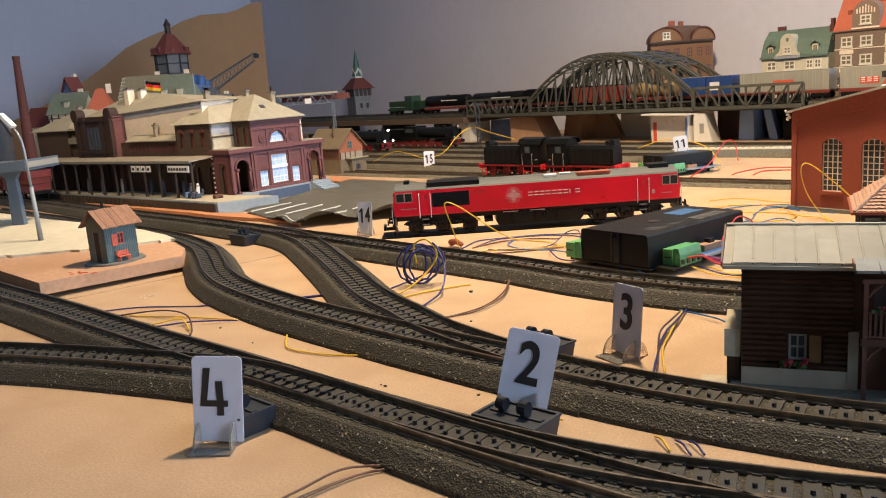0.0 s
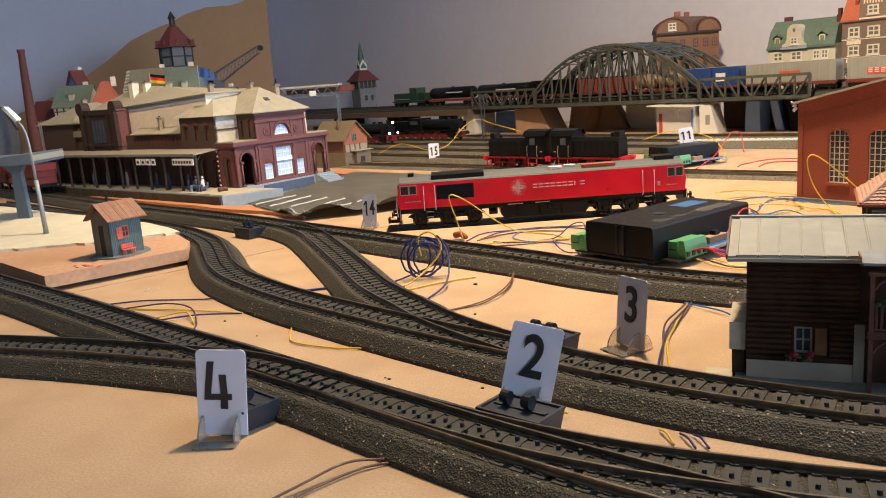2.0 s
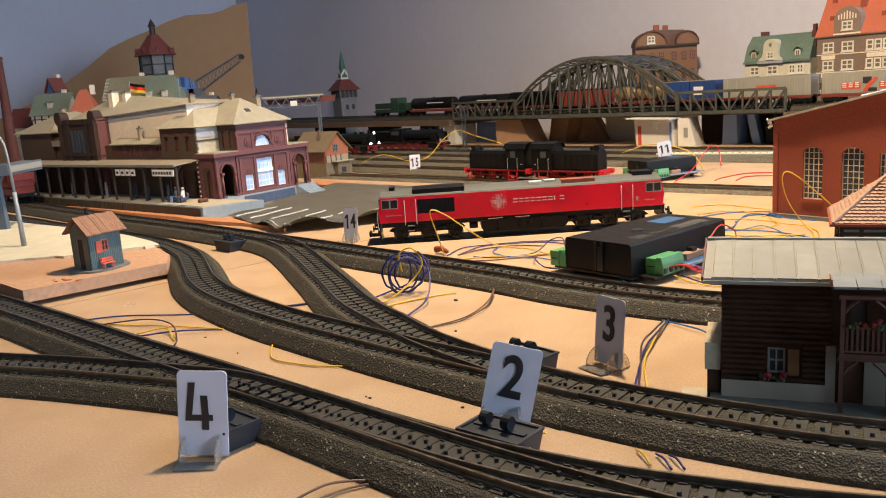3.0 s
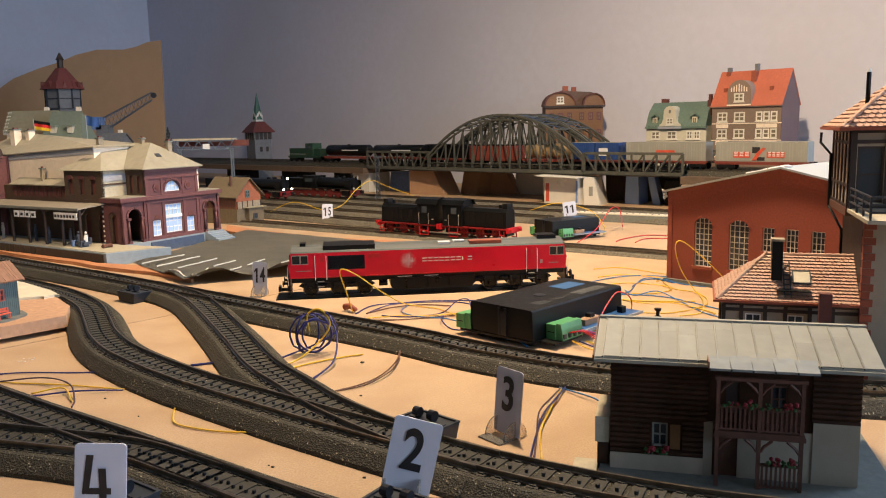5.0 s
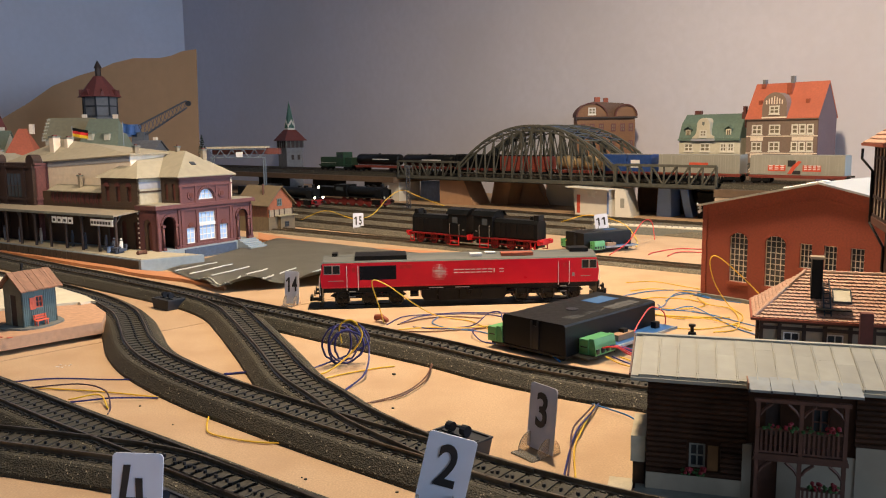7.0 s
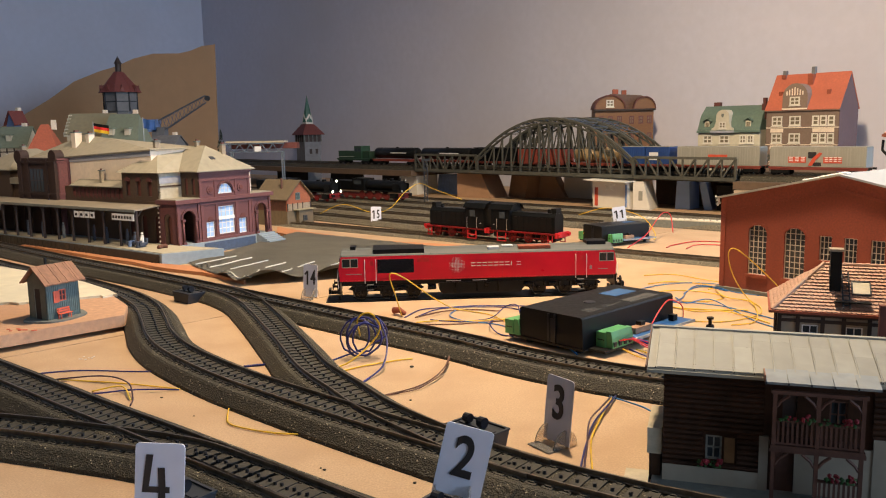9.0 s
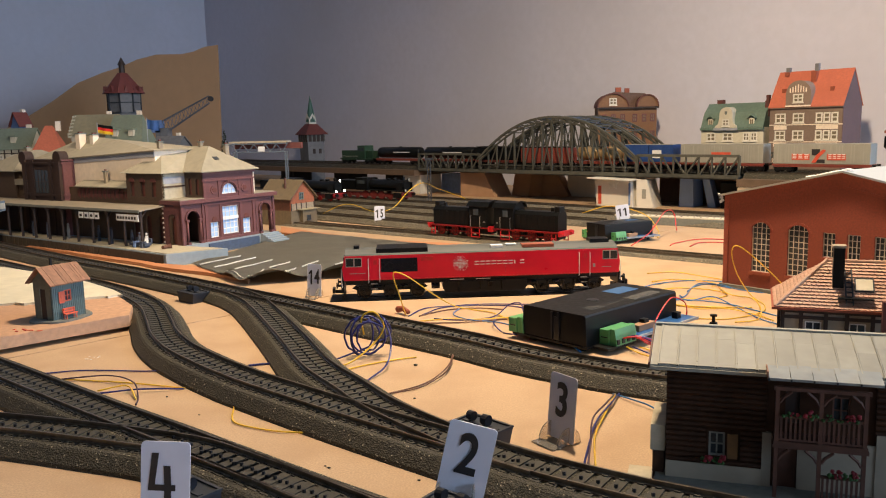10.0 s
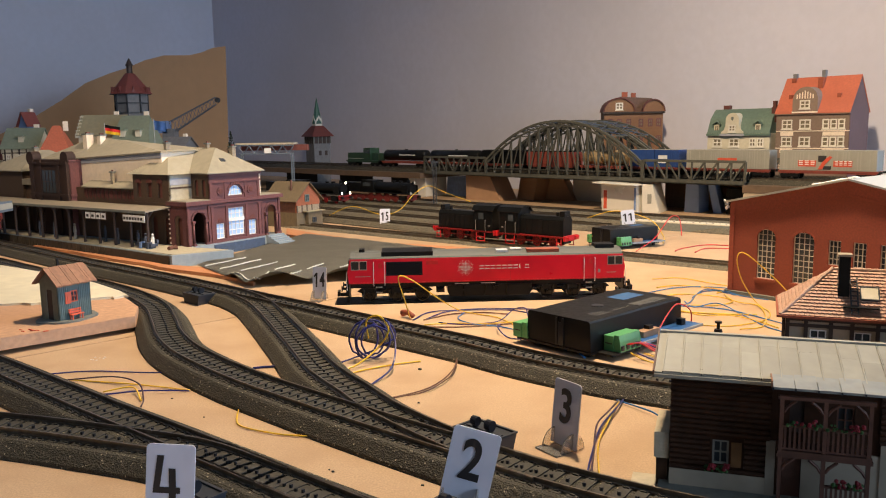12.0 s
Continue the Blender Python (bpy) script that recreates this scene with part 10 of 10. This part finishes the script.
wire(*BRW, [(-0.016, 0.482), (0.002, 0.492), (0.011, 0.505, 0.0015), (0.017, 0.522, 0.002), (0.0195, 0.5465, 0.0035)], 0.00036)
wire(*BL, [(0.110, 0.484), (0.101, 0.459, 0.003), (0.092, 0.439, 0.002), (0.085, 0.412), (0.080, 0.388)])
wire(*DK, [(0.107, 0.482), (0.098, 0.456, 0.004), (0.090, 0.437, 0.004), (0.086, 0.414), (0.082, 0.390)])
wire(*Y, [(0.107, 0.481), (0.097, 0.448, 0.002), (0.089, 0.422), (0.085, 0.388)])
wire(*LB, [(0.106, 0.482), (0.119, 0.463, 0.002), (0.128, 0.452), (0.150, 0.448)])
wire(*BRW, [(-0.062, 0.272), (-0.046, 0.289), (-0.036, 0.299, 0.002), (-0.026, 0.310, 0.003), (-0.018, 0.315, 0.002), (-0.010, 0.317)], 0.00045)
wire(*BRW, [(-0.056, 0.268), (-0.040, 0.289), (-0.030, 0.301, 0.001), (-0.020, 0.311, 0.001), (-0.010, 0.316)], 0.00045)
wire(*Y, [(0.074, 0.336), (0.0755, 0.331, 0.002), (0.077, 0.325)], 0.0004)
wire(*Y, [(0.0415, 0.352), (0.0445, 0.348, 0.002)], 0.0004)
wire(*BL, [(0.080, 0.333), (0.0815, 0.327, 0.002), (0.083, 0.322)], 0.0004)
wire(*BL, [(0.084, 0.332), (0.0855, 0.327, 0.002), (0.087, 0.322)], 0.0004)
wire(*BL, [(-0.105, 0.537), (-0.092, 0.541), (-0.080, 0.540)], 0.0007)

# the coil of blue wire beside the branch track
coil_rng = random.Random(12)
for k in range(4):
    pts = []
    turn = 0.3 + 0.28 * k
    cx, cy, r = -0.0368 + coil_rng.uniform(-0.0035, 0.0035), 0.560 + coil_rng.uniform(-0.005, 0.005), 0.0126 + coil_rng.uniform(-0.0026, 0.0022)
    for j in range(26):
        a = 2 * math.pi * j / 22 + k
        pts.append((cx + r * math.cos(a) * math.cos(turn), cy + r * math.cos(a) * math.sin(turn) * 0.5, 0.0126 + r * (0.93 - 0.10 * (k % 2)) * math.sin(a) + coil_rng.uniform(-0.0007, 0.0007)))
    wire(*BL, pts, 0.00062, "wire wound into a loose standing coil", "coil of wire")
wire(*BL, [(-0.056, 0.545), (-0.046, 0.552, 0.003), (-0.034, 0.560, 0.006), (-0.022, 0.566, 0.012), (-0.0215, 0.560, 0.020), (-0.026, 0.555, 0.027)], 0.00056, "wire running into the coil", "coil of wire")
wire(*BL, [(-0.024, 0.556, 0.025), (-0.0185, 0.545, 0.014), (-0.019, 0.528, 0.004), (-0.027, 0.508), (-0.030, 0.500)], 0.00056, "wire running out of the coil", "coil of wire")
wire(*Y, [(-0.052, 0.532), (-0.042, 0.540, 0.002), (-0.030, 0.552, 0.010), (-0.024, 0.556, 0.020), (-0.030, 0.556, 0.029), (-0.038, 0.558, 0.025), (-0.037, 0.558, 0.014)], 0.00056, "wire threaded through the coil", "coil of wire")
wire(*Y, [(-0.048, 0.522), (-0.034, 0.536), (-0.016, 0.548), (-0.004, 0.553)], 0.0005)

# wires round the red locomotive and the decoder
wire(*Y, [(-0.0225, 0.668), (-0.0250, 0.655, 0.018), (-0.0275, 0.640, 0.038), (-0.0180, 0.648, 0.034), (0.000, 0.668, 0.016), (0.014, 0.684, 0.004), (0.028, 0.684), (0.044, 0.672), (0.060, 0.640)])
wire(*BL, [(-0.020, 0.664), (-0.010, 0.690), (0.010, 0.698), (0.036, 0.704), (0.066, 0.702), (0.086, 0.690, 0.003)])
wire(*BL, [(-0.010, 0.668), (0.004, 0.692), (0.030, 0.699), (0.058, 0.696), (0.074, 0.676), (0.068, 0.652)])
wire(*BRW, [(-0.012, 0.664), (0.008, 0.684), (0.030, 0.690), (0.052, 0.684)], 0.0005)
wire(*LB, [(0.018, 0.690), (0.014, 0.668), (0.028, 0.650), (0.050, 0.640), (0.076, 0.606), (0.088, 0.579)])
wire(*Y, [(-0.010, 0.648), (0.010, 0.654), (0.030, 0.652), (0.050, 0.656), (0.066, 0.662), (0.078, 0.650, 0.006)])
wire(*BL, [(0.000, 0.656), (0.020, 0.650), (0.044, 0.660), (0.056, 0.668, 0.008), (0.064, 0.655, 0.012), (0.066, 0.644, 0.008)])
wire(*BRW, [(-0.006, 0.642), (0.016, 0.642), (0.040, 0.648), (0.060, 0.654)], 0.0005)
wire(*BL, [(0.046, 0.652), (0.044, 0.628, 0.004), (0.050, 0.614), (0.060, 0.606)])
wire(*LB, [(0.086, 0.590), (0.090, 0.578, 0.004), (0.098, 0.562)], 0.0006)
bm = bmesh.new()
tube(bm, [(-0.0295, 0.678, 0.003), (-0.0250, 0.674, 0.0045), (-0.0205, 0.668, 0.0030)], 0.0026, 10, r_end=0.0018)
tagged(part("wire_connector", bm, M_BRICK_TRIM, smooth=True), "small red-brown plug lying on the board", "plug")

# to the right of the decoder, up to the shed
wire(*LB, [(0.150, 0.735), (0.180, 0.772), (0.212, 0.792), (0.240, 0.790), (0.262, 0.770), (0.272, 0.752)])
wire(*LB, [(0.160, 0.700), (0.196, 0.720), (0.214, 0.760), (0.232, 0.776), (0.246, 0.756)])
wire(*LB, [(0.150, 0.690), (0.188, 0.712), (0.222, 0.700), (0.244, 0.664), (0.258, 0.636)])
wire(*Y, [(0.2820, 0.712, 0.002), (0.2640, 0.716, 0.022), (0.2420, 0.720, 0.0415), (0.2350, 0.720, 0.0385), (0.2400, 0.722, 0.020), (0.2500, 0.716, 0.003), (0.252, 0.690), (0.240, 0.664), (0.212, 0.646), (0.190, 0.648)])
wire(*Y, [(0.170, 0.742), (0.200, 0.760), (0.226, 0.752), (0.236, 0.732), (0.220, 0.716), (0.196, 0.716)])
wire(*Y, [(0.186, 0.790), (0.206, 0.800), (0.228, 0.792), (0.240, 0.776), (0.232, 0.764)])
wire(*Y, [(0.168, 0.704), (0.194, 0.690), (0.216, 0.684), (0.240, 0.682)], 0.0006)
wire(*Y, [(0.186, 0.696), (0.200, 0.680), (0.219, 0.674, 0.002), (0.235, 0.659), (0.242, 0.640)])
wire(*Y, [(0.237, 0.762), (0.235, 0.720, 0.003), (0.249, 0.709, 0.002), (0.245, 0.677), (0.232, 0.644), (0.214, 0.636)])
wire(*Y, [(0.190, 0.832), (0.217, 0.837), (0.237, 0.813), (0.250, 0.797)], 0.0004)
wire(*LB, [(0.207, 0.746), (0.226, 0.780), (0.240, 0.766, 0.002), (0.250, 0.752), (0.266, 0.736)])
wire(*LB, [(0.197, 0.731), (0.200, 0.709), (0.219, 0.713, 0.003), (0.229, 0.684), (0.234, 0.647), (0.242, 0.627)])
wire(*RD, [(0.150, 0.600, 0.008), (0.158, 0.612, 0.016), (0.167, 0.622, 0.022), (0.178, 0.632, 0.016), (0.180, 0.636, 0.006), (0.174, 0.630, 0.005)])
for k, (c, dx) in enumerate(((RD, 0.0), (RD, 0.004), (BL, 0.008), (RD, 0.012), (LB, 0.016))):
    wire(*c, [(0.123 + dx * 0.7, 0.566 + dx * 0.8, 0.008), (0.132 + dx * 0.6, 0.562 + dx * 0.8, 0.010 - 0.001 * k), (0.142 + dx * 0.5, 0.566 + dx * 0.6, 0.004), (0.156, 0.572 + dx, 0.0015), (0.176, 0.566 + dx * 0.4)], 0.0005, "wire leading into the green terminal", "terminal wires")
for k, c in enumerate((Y, BL, Y)):
    wire(*c, [(0.126 + 0.004 * k, 0.562, 0.004), (0.134 + 0.004 * k, 0.552 + 0.003 * k, 0.002), (0.146, 0.546 + 0.004 * k), (0.172, 0.534 + 0.006 * k)], 0.0005, "wire leading under the chalet", "terminal wires")
# far side
wire(*Y, [(-0.240, 1.380, 0.004), (-0.190, 1.360, 0.024), (-0.140, 1.330, 0.014), (-0.110, 1.330, 0.020), (-0.090, 1.380, 0.042), (-0.070, 1.420, 0.052), (-0.040, 1.360, 0.046), (0.004, 1.290, 0.036)], 0.0006)
wire(*Y, [(0.170, 1.200, 0.020), (0.205, 1.170, 0.032), (0.240, 1.120, 0.026), (0.250, 1.080, 0.010), (0.246, 1.060, 0.003)], 0.0006)
wire(*Y, [(0.160, 1.060, 0.012), (0.174, 1.064, 0.020), (0.190, 1.064, 0.021)], 0.0006)
wire(*RD, [(0.205, 1.010), (0.232, 1.040, 0.012), (0.262, 1.100, 0.030), (0.280, 1.130, 0.026), (0.282, 1.120, 0.004)], 0.0006)
wire(*RD, [(0.250, 1.010), (0.262, 1.030), (0.300, 1.060), (0.340, 1.040), (0.380, 1.000)], 0.0006)
wire(*RD, [(0.270, 1.000), (0.290, 1.030), (0.320, 1.024), (0.350, 0.990)], 0.0006)
wire(*BL, [(-0.140, 1.270, 0.004), (-0.100, 1.245, 0.004), (-0.060, 1.215, 0.003), (-0.010, 1.180, 0.003)], 0.0006)

# crumbs and bits on the board
for x, y, r in ((-0.003, 0.537, 0.0010), (0.002, 0.477, 0.0006), (-0.133, 0.481, 0.0005), (-0.105, 0.453, 0.0004), (-0.026, 0.389, 0.0006), (0.013, 0.377, 0.0006), (-0.028, 0.391, 0.0004)):
    bm = bmesh.new()
    bmesh.ops.create_icosphere(bm, subdivisions=2, radius=r, matrix=Matrix.Translation((x, y, r * 0.6)) @ Matrix.Diagonal((1.3, 1, 0.7, 1)))
    for v in bm.verts:
        v.co += Vector((noise.noise(v.co * 900), noise.noise(v.co * 900 + Vector((3, 0, 0))), 0)) * r * 0.3
    tagged(part("ballast_crumb", bm, M_BED), "dark crumb of ballast lying on the board", "crumb", "ballast crumbs")
bm = bmesh.new()
for k in range(7):
    x, y = -0.214 + coil_rng.uniform(-0.005, 0.005), 0.557 + coil_rng.uniform(-0.004, 0.004)
    bmesh.ops.create_icosphere(bm, subdivisions=1, radius=coil_rng.uniform(0.0003, 0.0007), matrix=Matrix.Translation((x, y, 0.0004)) @ Matrix.Diagonal((1.4, 1, 0.35, 1)))
tagged(part("white_flakes", bm, M_WHITE), "white glue flakes on the fibreboard", "flakes", kind="stuff")


def post_stand():
    th = thing("bollard", "small black turned post standing on the board", "post", pose(0.198, 0.632, 0.0))
    bm = bmesh.new()
    tube(bm, [(0, 0, 0), (0, 0, 0.0020)], 0.0030, 14, r_end=0.0024)
    part("foot", bm, M_BLACK, th)
    bm = bmesh.new()
    tube(bm, [(0, 0, 0.0020), (0, 0, 0.0062)], 0.0012, 12)
    part("stem", bm, M_BLACK, th)
    bm = bmesh.new()
    disc(bm, (0, 0, 0.0068), (0, 0, 1), 0.0024, 0.0014, 14)
    part("cap", bm, M_BLACK, th)


post_stand()

set_back()
